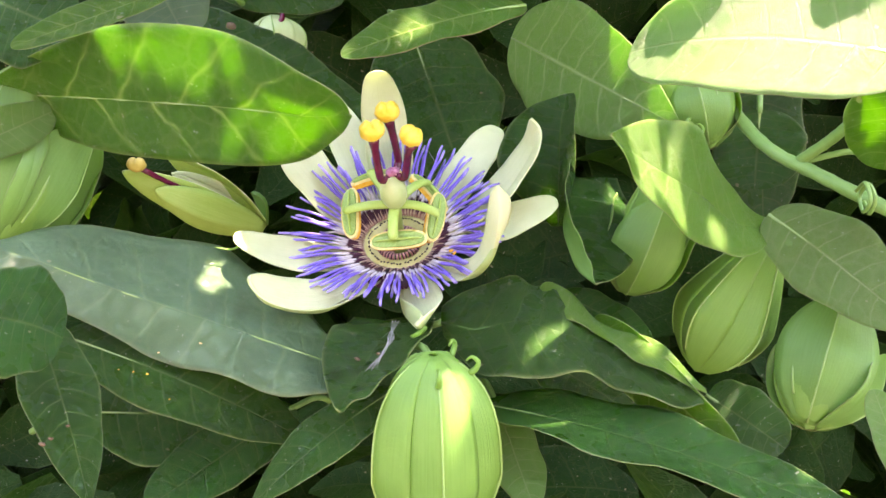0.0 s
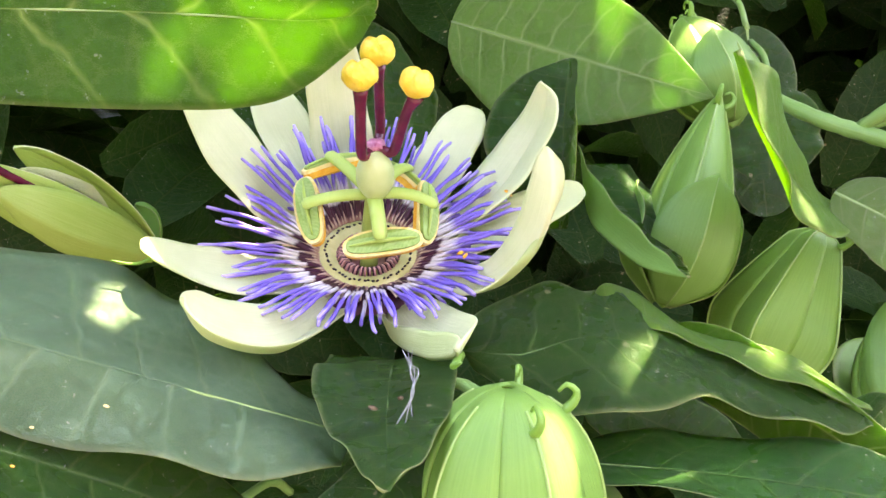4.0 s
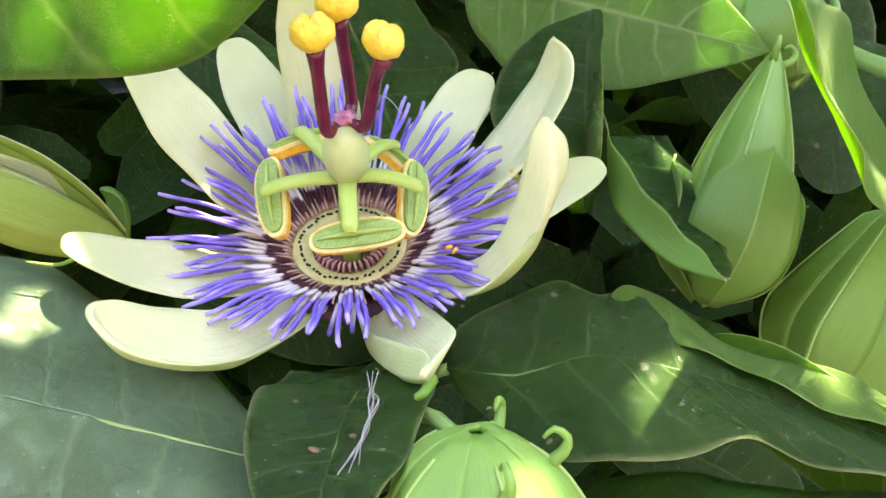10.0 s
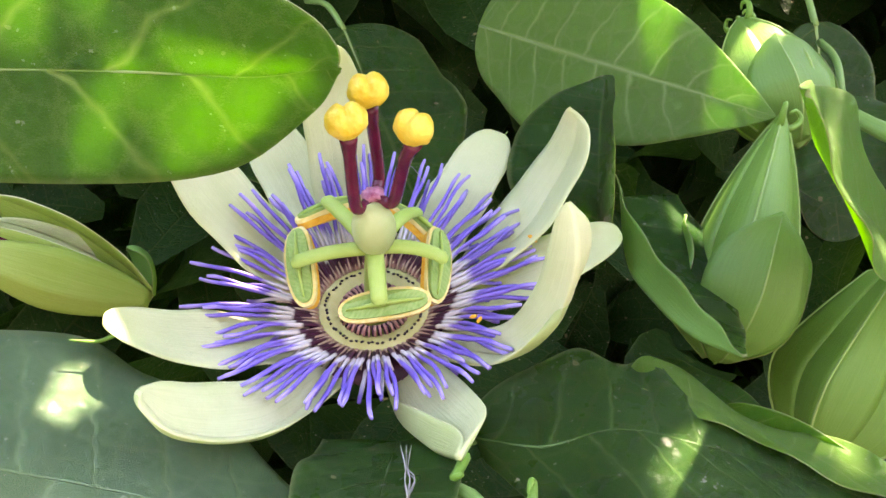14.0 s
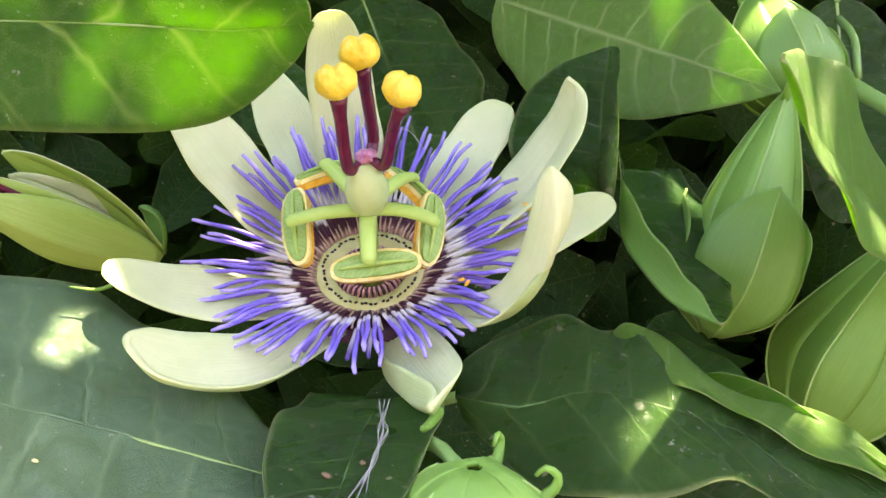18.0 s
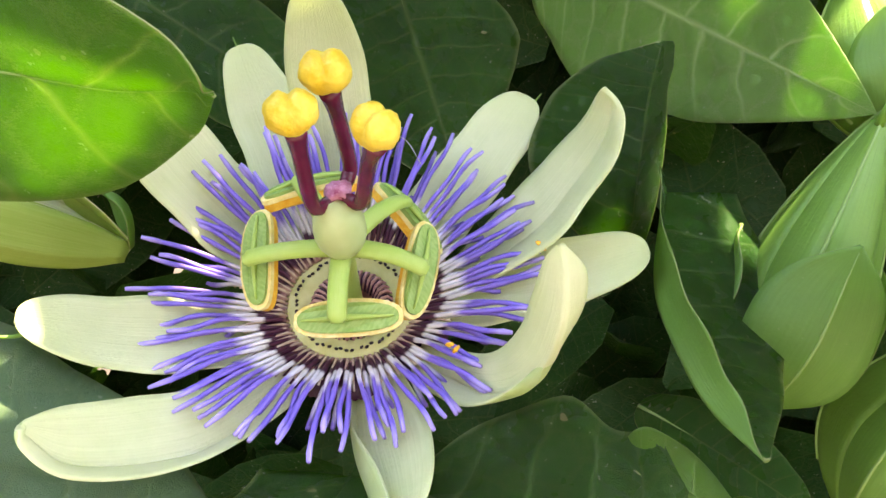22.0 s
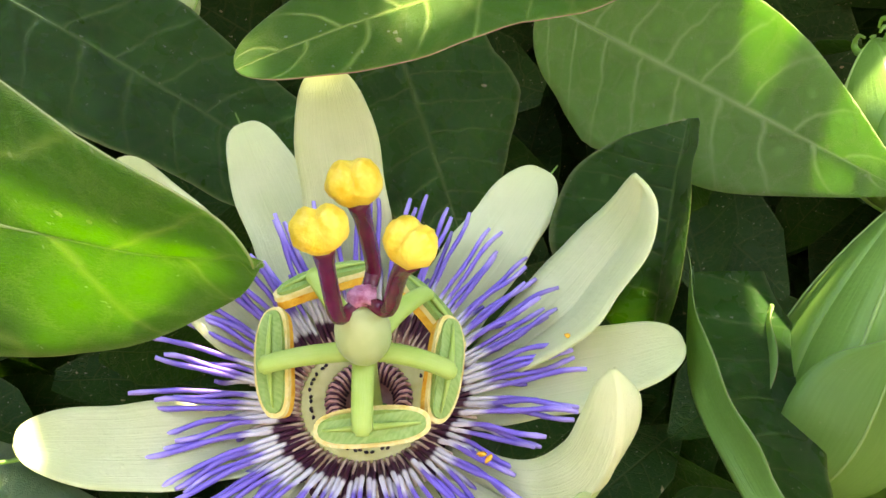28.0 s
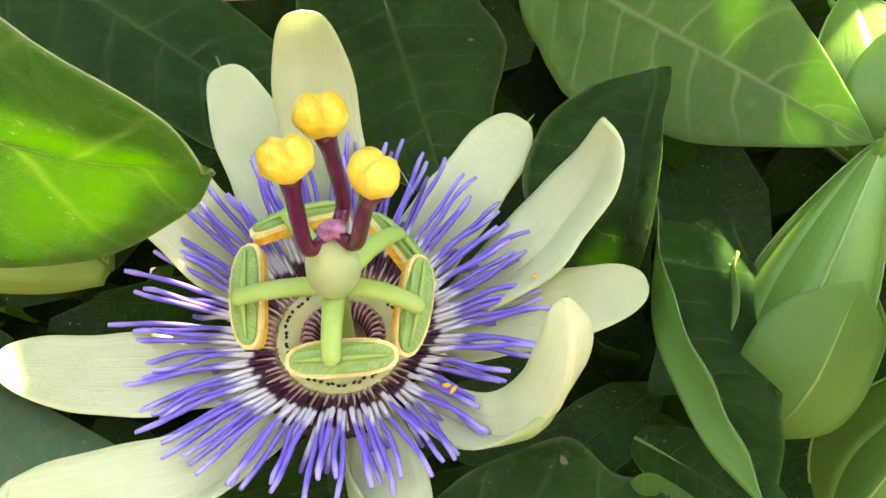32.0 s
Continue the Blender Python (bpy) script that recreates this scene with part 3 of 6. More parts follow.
def soft_material(name, low, high, through, rough, part, scale=120.0, lines=0.0):
    """Petals, buds and stems: two close colours, fine lengthwise streaks, light showing through."""
    n = Nodes(name)
    uv = n.add("UVMap").outputs[0]
    sep = n.add("SeparateXYZ", Vector=uv)
    stretch = n.add("CombineXYZ", X=n.math("MULTIPLY", sep.outputs[0], 1.5), Y=n.math("MULTIPLY", sep.outputs[1], 9.0))
    streak = n.noise(2.6, 3.0, stretch.outputs[0])
    cloud = n.noise(scale, 3.0)
    f = n.math("ADD", n.math("MULTIPLY", cloud, 1.0 - lines), n.math("MULTIPLY", streak, lines))
    col = n.mix(n.ramp(f, (0.32, (0, 0, 0)), (0.7, (1, 1, 1))), low, high)
    specks = n.math("GREATER_THAN", n.noise(1300.0, 1.0), 0.77)
    col = n.mix(n.math("MULTIPLY", specks, 0.25), col, (0.45, 0.42, 0.2))
    h = n.math("ADD", n.math("MULTIPLY", streak, 0.5), n.math("MULTIPLY", n.noise(1500.0, 2.0), 0.3))
    return n.leafy(col, (*through, 1), part, rough, n.bump(h, 0.4, 0.0004))


def petal_material(name):
    """Cream petal: greener towards base, tip and margins, with fine lengthwise veins."""
    n = Nodes(name)
    uv = n.add("UVMap").outputs[0]
    sep = n.add("SeparateXYZ", Vector=uv)
    u, av = sep.outputs[0], n.math("ABSOLUTE", sep.outputs[1])
    stretch = n.add("CombineXYZ", X=n.math("MULTIPLY", u, 1.2), Y=n.math("MULTIPLY", sep.outputs[1], 14.0))
    streak = n.noise(2.0, 4.0, stretch.outputs[0])
    cloud = n.noise(170.0, 4.0)
    f = n.math("ADD", n.math("MULTIPLY", streak, 0.5), n.math("MULTIPLY", cloud, 0.5))
    col = n.mix(n.ramp(f, (0.36, (0, 0, 0)), (0.64, (1, 1, 1))), (0.6, 0.65, 0.39), (0.78, 0.8, 0.56))
    green = n.math("MAXIMUM", n.math("MULTIPLY", n.math("SUBTRACT", u, 0.82), 4.0), n.math("MULTIPLY", n.math("SUBTRACT", av, 0.8), 2.2))
    green = n.math("MINIMUM", n.math("MAXIMUM", green, 0.0), 0.65)
    col = n.mix(green, col, (0.62, 0.7, 0.36))
    spot = n.math("GREATER_THAN", n.noise(700.0, 2.0), 0.76)
    col = n.mix(n.math("MULTIPLY", spot, 0.45), col, (0.55, 0.42, 0.16))
    h = n.math("ADD", n.math("MULTIPLY", streak, 0.8), n.math("MULTIPLY", n.noise(1400.0, 2.0), 0.5))
    return n.leafy(col, (0.85, 0.88, 0.55, 1), 0.36, n.math("ADD", 0.32, n.math("MULTIPLY", cloud, 0.25)), n.bump(h, 0.5, 0.0004))


def plain_material(name, low, high, rough, scale=400.0, relief=0.3):
    n = Nodes(name)
    f = n.noise(scale, 3.0)
    n.put(n.bsdf.inputs["Base Color"], n.mix(n.ramp(f, (0.3, (0, 0, 0)), (0.7, (1, 1, 1))), low, high))
    n.put(n.bsdf.inputs["Roughness"], rough)
    n.put(n.bsdf.inputs["Normal"], n.bump(n.noise(scale * 2.5, 2.0), relief, 0.0004))
    return n.mat


LEAF_TOP = leaf_material("leaf_top", (0.007, 0.036, 0.006), (0.018, 0.08, 0.010), (0.14, 0.46, 0.015), (0.11, 0.2, 0.06), 0.18, 0.42, 0.26, 0.28)
# Shaded copy of leaf_top: the shade of deep gaps is in its darker colour.
LEAF_SHADED = leaf_material("leaf_shaded", (0.006, 0.026, 0.006), (0.012, 0.05, 0.009), (0.1, 0.34, 0.015), (0.03, 0.075, 0.02), 0.42, 0.2, 0.14, 0.1, 0.1)
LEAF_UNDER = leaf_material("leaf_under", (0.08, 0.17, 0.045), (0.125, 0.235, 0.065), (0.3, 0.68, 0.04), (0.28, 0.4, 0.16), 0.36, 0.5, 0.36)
LEAF_YOUNG = leaf_material("leaf_young", (0.016, 0.06, 0.006), (0.036, 0.105, 0.013), (0.33, 0.78, 0.012), (0.36, 0.5, 0.12), 0.28, 0.55, 0.34, 0.22)
LEAF_FRESH = leaf_material("leaf_fresh", (0.05, 0.13, 0.02), (0.09, 0.2, 0.035), (0.4, 0.82, 0.03), (0.3, 0.45, 0.12), 0.26, 0.5, 0.42, 0.4)
# Sky sheen put into a paler grey-green base; also used for a dusty leaf.
LEAF_DUSTY_SHEEN = leaf_material("leaf_dusty_sheen", (0.052, 0.115, 0.05), (0.1, 0.19, 0.085), (0.16, 0.46, 0.03), (0.15, 0.25, 0.1), 0.24, 0.45, 0.26, 0.85)
# Lighter copy of leaf_under: its colour makes up for missing light on one leaf.
LEAF_PALE = leaf_material("leaf_pale", (0.11, 0.21, 0.055), (0.16, 0.28, 0.08), (0.3, 0.68, 0.04), (0.42, 0.54, 0.24), 0.3, 0.75, 0.42)
LEAF_RIM = soft_material("leaf_rim", (0.13, 0.19, 0.07), (0.27, 0.31, 0.13), (0.5, 0.6, 0.15), 0.5, 0.3)
LEAF_RIM_RED = soft_material("leaf_rim_red", (0.3, 0.12, 0.1), (0.45, 0.3, 0.18), (0.5, 0.25, 0.15), 0.5, 0.3)
MIDRIB = soft_material("midrib", (0.2, 0.34, 0.1), (0.32, 0.46, 0.16), (0.4, 0.6, 0.1), 0.45, 0.2, 300.0, 0.4)
MIDRIB_DARK = soft_material("midrib_dark", (0.05, 0.12, 0.03), (0.09, 0.19, 0.05), (0.2, 0.4, 0.06), 0.45, 0.15, 300.0, 0.4)
STEM = soft_material("stem_green", (0.12, 0.27, 0.07), (0.22, 0.38, 0.12), (0.3, 0.5, 0.08), 0.4, 0.15, 200.0, 0.5)
BUD = soft_material("bud_green", (0.115, 0.27, 0.05), (0.2, 0.39, 0.085), (0.45, 0.7, 0.08), 0.4, 0.3, 90.0, 0.5)
BRACT = soft_material("bract_green", (0.1, 0.24, 0.052), (0.175, 0.35, 0.09), (0.35, 0.62, 0.06), 0.42, 0.35, 80.0, 0.4)
KEEL = soft_material("bud_keel", (0.22, 0.39, 0.1), (0.32, 0.49, 0.16), (0.5, 0.7, 0.2), 0.45, 0.2)
PETAL = petal_material("petal_white")
PETAL_OUT = soft_material("petal_outside", (0.27, 0.45, 0.08), (0.44, 0.6, 0.18), (0.5, 0.68, 0.15), 0.45, 0.25, 80.0, 0.6)
PETAL_UNDER = soft_material("petal_back", (0.42, 0.54, 0.22), (0.62, 0.7, 0.4), (0.65, 0.78, 0.3), 0.45, 0.25, 80.0, 0.3)
def filament_material(name, length):
    n = Nodes(name)
    uv = n.add("UVMap").outputs[0]
    u = n.add("SeparateXYZ", Vector=uv).outputs[0]
    rand = n.add("ObjectInfo").outputs["Random"]
    r = n.math("ADD", 0.0104, n.math("MULTIPLY", u, length - 0.0104))
    r = n.math("ADD", r, n.math("MULTIPLY", n.math("SUBTRACT", rand, 0.5), 0.0014))
    f = n.math("ADD", n.math("MULTIPLY", n.math("SUBTRACT", r, 0.009), 1 / 0.021), n.math("MULTIPLY", n.math("SUBTRACT", n.noise(900.0, 2.0), 0.5), 0.03))
    col = n.ramp(f, (0.07, (0.5, 0.27, 0.26)), (0.14, (0.06, 0.006, 0.03)), (0.285, (0.05, 0.006, 0.03)), (0.32, (0.62, 0.6, 0.62)), (0.45, (0.62, 0.6, 0.68)), (0.53, (0.17, 0.11, 0.48)), (0.9, (0.14, 0.095, 0.5)), (1.0, (0.3, 0.24, 0.62)))
    hue = n.add("HueSaturation", Color=col)
    n.put(hue.inputs["Value"], n.math("ADD", 0.85, n.math("MULTIPLY", rand, 0.3)))
    n.put(n.bsdf.inputs["Base Color"], hue.outputs[0])
    n.put(n.bsdf.inputs["Roughness"], 0.5)
    n.put(n.bsdf.inputs["Subsurface Weight"], 0.0)
    return n.mat


FILAMENT = filament_material("filament", 0.0316)
FILAMENT_SHORT = filament_material("filament_short", 0.0215)
MAROON = plain_material("filament_maroon", (0.035, 0.004, 0.022), (0.085, 0.012, 0.05), 0.45)
DISC = soft_material("disc_green", (0.58, 0.58, 0.24), (0.72, 0.72, 0.38), (0.6, 0.65, 0.2), 0.4, 0.15, 300.0)
RIB = plain_material("rib_cream", (0.5, 0.33, 0.27), (0.7, 0.62, 0.48), 0.5, 600.0)
PINK = plain_material("disc_pink", (0.42, 0.17, 0.2), (0.62, 0.38, 0.34), 0.5)
DOT = plain_material("dot_black", (0.006, 0.003, 0.006), (0.02, 0.008, 0.015), 0.5)
STYLE = plain_material("style_purple", (0.07, 0.003, 0.02), (0.15, 0.008, 0.04), 0.25, 250.0, 0.1)
STYLE_PINK = plain_material("style_pink", (0.26, 0.02, 0.09), (0.6, 0.26, 0.38), 0.35, 900.0)
STIGMA = plain_material("stigma_yellow", (0.74, 0.46, 0.025), (0.86, 0.64, 0.1), 0.5, 500.0, 0.5)
STIGMA_DULL = plain_material("stigma_dull", (0.42, 0.3, 0.05), (0.6, 0.46, 0.12), 0.6, 400.0, 0.6)
POLLEN = plain_material("pollen_yellow", (0.75, 0.32, 0.015), (0.85, 0.5, 0.06), 0.7, 900.0, 0.6)
ANTHER_RIM = plain_material("anther_rim", (0.68, 0.52, 0.14), (0.8, 0.68, 0.34), 0.6, 900.0, 0.4)
OVARY = soft_material("ovary_green", (0.42, 0.52, 0.22), (0.54, 0.63, 0.32), (0.5, 0.65, 0.2), 0.35, 0.15, 200.0)
STAMEN = soft_material("stamen_green", (0.33, 0.5, 0.1), (0.45, 0.6, 0.18), (0.5, 0.7, 0.1), 0.4, 0.2, 300.0, 0.5)
ANTHER = soft_material("anther_green", (0.16, 0.3, 0.06), (0.32, 0.46, 0.15), (0.3, 0.5, 0.08), 0.5, 0.1, 300.0, 0.8)
DEAD = plain_material("dry_brown", (0.05, 0.03, 0.015), (0.2, 0.13, 0.06), 0.8, 200.0)
SILK = plain_material("web_silk", (0.2, 0.21, 0.2), (0.36, 0.36, 0.34), 0.6)
RENDER = plain_material("wall_render", (0.16, 0.15, 0.13), (0.24, 0.22, 0.19), 0.9, 6.0, 0.6)
SOIL = plain_material("soil", (0.02, 0.016, 0.011), (0.05, 0.04, 0.026), 0.95, 9.0, 1.0)


# ---- mesh helpers ----
def mesh_of(name, verts, faces, mats, face_mats=None, uvs=None, smooth=True):
    me = bpy.data.meshes.new(name)
    me.from_pydata([tuple(v) for v in verts], [], faces)
    for m in mats:
        me.materials.append(m)
    if face_mats:
        me.polygons.foreach_set("material_index", face_mats)
    if smooth:
        me.polygons.foreach_set("use_smooth", [True] * len(me.polygons))
    layer = me.uv_layers.new(name="UVMap")
    if uvs:
        for loop in me.loops:
            layer.data[loop.index].uv = uvs[loop.vertex_index]
    me.update()
    return me


def part(name, me, parent, label=""):
    ob = new(name, me)
    ob.parent = parent
    if label:
        ob["label"] = label
    return ob


def thing(name, place, label, category, group="", kind=""):
    ob = new(name)
    ob.empty_display_size = 0.01
    ob.location = place
    return tagged(ob, label, category, group, kind)


def bez(a, b, c, t):
    return a * (1 - t) ** 2 + b * 2 * t * (1 - t) + c * t * t


def bez_slope(a, b, c, t):
    return ((b - a) * (1 - t) + (c - b) * t) * 2


def tube_mesh(name, pts, radii, mat, sides=8, caps=True):
    """A round tube along the points; radii: one for each point."""
    pts = [Vector(p) for p in pts]
    verts, faces, uvs = [], [], []
    up = None
    for i, p in enumerate(pts):
        d = (pts[min(i + 1, len(pts) - 1)] - pts[max(i - 1, 0)]).normalized()
        if up is None:
            up = d.orthogonal().normalized()
        up = (up - d * up.dot(d)).normalized()
        side = d.cross(up)
        for k in range(sides):
            a = 2 * math.pi * k / sides
            verts.append(p + (up * math.cos(a) + side * math.sin(a)) * radii[i])
            uvs.append((i / (len(pts) - 1), k / sides))
    for i in range(len(pts) - 1):
        for k in range(sides):
            a, b = i * sides + k, i * sides + (k + 1) % sides
            faces.append((a, b, b + sides, a + sides))
    if caps:
        verts += [pts[0], pts[-1]]
        uvs += [(0, 0.5), (1, 0.5)]
        n = len(pts) * sides
        for k in range(sides):
            faces.append((k, n, (k + 1) % sides))
            faces.append((n - sides + k, n - sides + (k + 1) % sides, n + 1))
    return mesh_of(name, verts, faces, [mat], uvs=uvs)


def smooth_line(points, n):
    """n + 1 points on a Catmull-Rom line through the points."""
    p = [Vector(q) for q in points]
    p = [p[0] * 2 - p[1]] + p + [p[-1] * 2 - p[-2]]
    out = []
    for j in range(n + 1):
        s = j / n * (len(p) - 3)
        i = min(int(s), len(p) - 4)
        t = s - i
        a, b, c, d = p[i:i + 4]
        out.append(0.5 * (2 * b + (c - a) * t + (2 * a - 5 * b + 4 * c - d) * t * t + (3 * b - a - 3 * c + d) * t ** 3))
    return out


def sheet(spine, sides, half, nu, nv, cross, mats, thick, name, ripple=None):
    """A solid sheet: spine(u) place and slope, sides(u) the way across, half(u) half width, cross(v, w) -> (across, lift)."""
    top, uvs = [], []
    bottom = []
    for i in range(nu + 1):
        u = 0.05 * i / nu + 0.95 * (0.5 - 0.5 * math.cos(math.pi * i / nu))
        p, d = spine(u)
        s = sides(u)
        d = d.normalized()
        s = (s - d * s.dot(d)).normalized()
        n = d.cross(s).normalized()
        w = max(half(u), 0.00012)
        for j in range(nv + 1):
            v = -1 + 2 * j / nv
            x, z = cross(v, w, u)
            x1, z1 = cross(v - 0.01, w, u)
            x2, z2 = cross(v + 0.01, w, u)
            if ripple:
                z += ripple(u, v) * w
            q = p + s * x + n * z
            face = (n * (x2 - x1) - s * (z2 - z1)).normalized()
            th = thick * (0.25 + 0.75 * (1 - v ** 4)) * (1 if u < 0.97 else 0.5)
            top.append(q + face * th * 0.5)
            bottom.append(q - face * th * 0.5)
            uvs.append((u, v))
    verts = top + bottom
    m = len(top)
    faces, idx = [], []
    row = nv + 1
    for i in range(nu):
        for j in range(nv):
            a, b, c, d = i * row + j, i * row + j + 1, (i + 1) * row + j + 1, (i + 1) * row + j
            faces.append((a, d, c, b))
            idx.append(0)
            faces.append((m + a, m + b, m + c, m + d))
            idx.append(1)
    rim = [(i * row, (i + 1) * row) for i in range(nu)]
    rim += [(nu * row + j, nu * row + j + 1) for j in range(nv)]
    rim += [((i + 1) * row + nv, i * row + nv) for i in reversed(range(nu))]
    rim += [(j + 1, j) for j in reversed(range(nv))]
    for a, b in rim:
        faces.append((a, m + a, m + b, b))
        idx.append(2)
    return mesh_of(name, verts, faces, mats, idx, uvs + uvs)


def trough(left, keel, right, mats, thick, name, nu=40, nv=16, round_off=0.18, wave=0.0, seed=0.0, up=(0, -0.3, 0.95)):
    """A solid sheet between two margins, creased softly along a keel; each of the three lines runs from base to tip."""
    lines = [smooth_line(q, nu) for q in (left, keel, right)]
    turn = lines[1][0]
    grid, uvs = [], []
    for i in range(nu + 1):
        lp, kp, rp = (q[i] for q in lines)
        for j in range(nv + 1):
            v = -1 + 2 * j / nv
            a = (math.sqrt(v * v + round_off ** 2) - round_off) / (math.sqrt(1 + round_off ** 2) - round_off)
            p = kp + (lp - kp) * max(0.0, (a - v * abs(v) ** 0.4) / 2) + (rp - kp) * max(0.0, (a + v * abs(v) ** 0.4) / 2)
            if wave:
                n = (lp - rp).cross(lines[1][min(i + 1, nu)] - lines[1][max(i - 1, 0)])
                if n.length > 0:
                    p = p + n.normalized() * wave * (v * v * math.sin(0.5 * i + seed + 1.7 * (v > 0)) + 0.4 * noise.noise(p * 160))
            grid.append(p)
            uvs.append((i / nu, v))
    row, normals, total = nv + 1, [], Vector((0, 0, 0))
    for i in range(nu + 1):
        for j in range(row):
            du = grid[min(i + 1, nu) * row + j] - grid[max(i - 1, 0) * row + j]
            dv = grid[i * row + min(j + 1, nv)] - grid[i * row + max(j - 1, 0)]
            n = du.cross(dv)
            normals.append(n.normalized() if n.length > 1e-12 else Vector((0, 0, 0)))
            total += n
    flip = -1 if total.dot(Vector(up)) < 0 else 1
    half = [n * flip * thick / 2 * (0.3 + 0.7 * (1 - uv[1] ** 4)) for n, uv in zip(normals, uvs)]
    verts = [p + h - turn for p, h in zip(grid, half)] + [p - h - turn for p, h in zip(grid, half)]
    m, faces, idx = len(grid), [], []
    for i in range(nu):
        for j in range(nv):
            a, b, c, d = i * row + j, (i + 1) * row + j, (i + 1) * row + j + 1, i * row + j + 1
            q = (a, b, c, d) if flip > 0 else (d, c, b, a)
            faces += [q, tuple(m + k for k in reversed(q))]
            idx += [0, 1]
    rim = [(i * row, (i + 1) * row) for i in range(nu)] + [((i + 1) * row + nv, i * row + nv) for i in range(nu)]
    rim += [(nu * row + j, nu * row + j + 1) for j in range(nv)] + [(j + 1, j) for j in range(nv)]
    for a, b in rim:
        faces.append((a, m + a, m + b, b) if flip > 0 else (b, m + b, m + a, a))
        idx.append(2)
    return mesh_of(name, verts, faces, mats, idx, uvs + uvs), lines[1], turn


def boat(base, tip, side, width, sag):
    """Margins and keel of a boat-shaped sepal; side: the way across, sag: how far the keel hangs out."""
    base, tip, side, sag = (Vector(q) for q in (base, tip, side, sag))
    side.normalize()
    out = []
    for k in (-1, 0, 1):
        out.append([base.lerp(tip, u) + side * k * width / 2 * w + sag * w * (1.0 if k == 0 else 0.35) for u, w in ((0, 0.35), (0.25, 0.85), (0.55, 1.0), (0.8, 0.72), (0.94, 0.36), (1, 0.06))])
    return out


def arc(v, w, kl, kr):
    """Across and up on a bent cross-section; kl and kr: the bend in radians over each half."""
    k = kl if v < 0 else kr
    if abs(k) < 1e-4:
        return v * w, 0.0
    r = w / k
    a = abs(v) * k
    return math.copysign(abs(r * math.sin(a)), v) if abs(a) < math.pi else v / abs(v) * r * math.sin(a), r * (1 - math.cos(a))


def leaf(label, base, tip, edge, bend=0.0, kl=0.3, kr=0.3, wave=0.06, waves=3.0, blunt=0.55, top=None, under=None, seed=0, petiole=True, lean=0.45, rim=None, point=False):
    """A passion-vine leaf lobe. edge: a point on its margin, half way along. bend: how far the middle rises off the line from base to tip."""
    base, tip, edge = Vector(base), Vector(tip), Vector(edge)
    mid = (base + tip) / 2
    d = tip - base
    s = edge - mid
    s = s - d * (s.dot(d) / d.dot(d))
    w = s.length
    s.normalize()
    n = d.cross(s).normalized()
    if n.dot(Vector((0, -0.6, 0.8))) < 0:          # the upper face looks up and out of the hedge
        s, n, kl, kr = -s, -n, kr, kl
    c = mid + n * bend * 2
    ob = thing("leaf", base, label, "leaf", "leaves of the vine")
    ph = seed * 1.7

    def spine(u):
        return bez(base, c, tip, u) - base, bez_slope(base, c, tip, u)

    def sides(u):
        return s

    def half(u):
        a = max(0.0, 1 - abs((u - lean) / (lean if u < lean else 1 - lean)) ** 2.3)
        if point and u > lean:
            return w * max(0.0, 1 - ((u - lean) / (1 - lean)) ** 1.75) ** 0.95 * (1 + 0.03 * math.sin(u * 17 + ph))
        return w * a ** blunt * (1 + 0.04 * math.sin(u * 17 + ph))

    def ripple(u, v):
        return wave * v * v * math.sin(2 * math.pi * waves * u + ph + (1.9 if v > 0 else 0)) + 0.012 * abs(v) * math.sin(u * 55 + ph)

    def cross(v, ww, u):
        return arc(v, ww, kl, kr)

    part("blade", sheet(spine, sides, half, 42, 14, cross, [top or LEAF_TOP, under or LEAF_UNDER, rim or LEAF_RIM], 0.0004, "blade", ripple), ob)
    pts = []
    for i in range(13):
        p, slope = spine(i / 12 * 0.97)
        pts.append(p - slope.cross(sides(i / 12)).normalized() * 0.0003)
    part("midrib", tube_mesh("midrib", pts, [0.0007 * (1 - 0.8 * i / 12) for i in range(13)], MIDRIB, 6), ob, "pale green raised midrib")
    if petiole:
        e = d.normalized()
        p = [Vector((0, 0, 0)) + e * 0.001, -e * 0.008 + n * -0.003, -e * 0.014 + n * -0.012]
        part("petiole", tube_mesh("petiole", smooth_line(p, 8), [0.0009] * 9, STEM, 6), ob)
    return ob


def shaped_leaf(label, left, keel, right, top=None, under=None, rim=None, wave=0.0, seed=0.0, round_off=0.18, stalk=(), rib=0.0003):
    """A leaf drawn by its two margins and its midrib."""
    me, line, base = trough(left, keel, right, [top or LEAF_TOP, under or LEAF_UNDER, rim or LEAF_RIM], 0.0005, "blade", 48, 22, round_off, wave, seed)
    ob = thing("leaf", base, label, "leaf", "leaves of the vine")
    part("blade", me, ob)
    pts = [line[i] - base for i in range(0, len(line) - 2, 3)]
    part("midrib", tube_mesh("midrib", pts, [rib * (1 - 0.75 * i / len(pts)) for i in range(len(pts))], MIDRIB if rib > 0.00035 else MIDRIB_DARK, 6), ob, "raised green midrib")
    if stalk:
        part("petiole", tube_mesh("petiole", [q - base for q in smooth_line([base] + [Vector(q) for q in stalk], 8)], [0.0009] * 9, STEM, 6), ob)
    return ob


def vine(label, points, radius, name="vine_stem", mat=None, category="stem", n=28, taper=1.0):
    pts = smooth_line(points, n)
    base = pts[0].copy()
    ob = tagged(new(name, tube_mesh(name, [p - base for p in pts], [radius * (1 + (taper - 1) * i / n) * (1 + 0.06 * math.sin(i * 2.3)) for i in range(n + 1)], mat or STEM, 10)), label, category)
    ob.location = base
    return ob


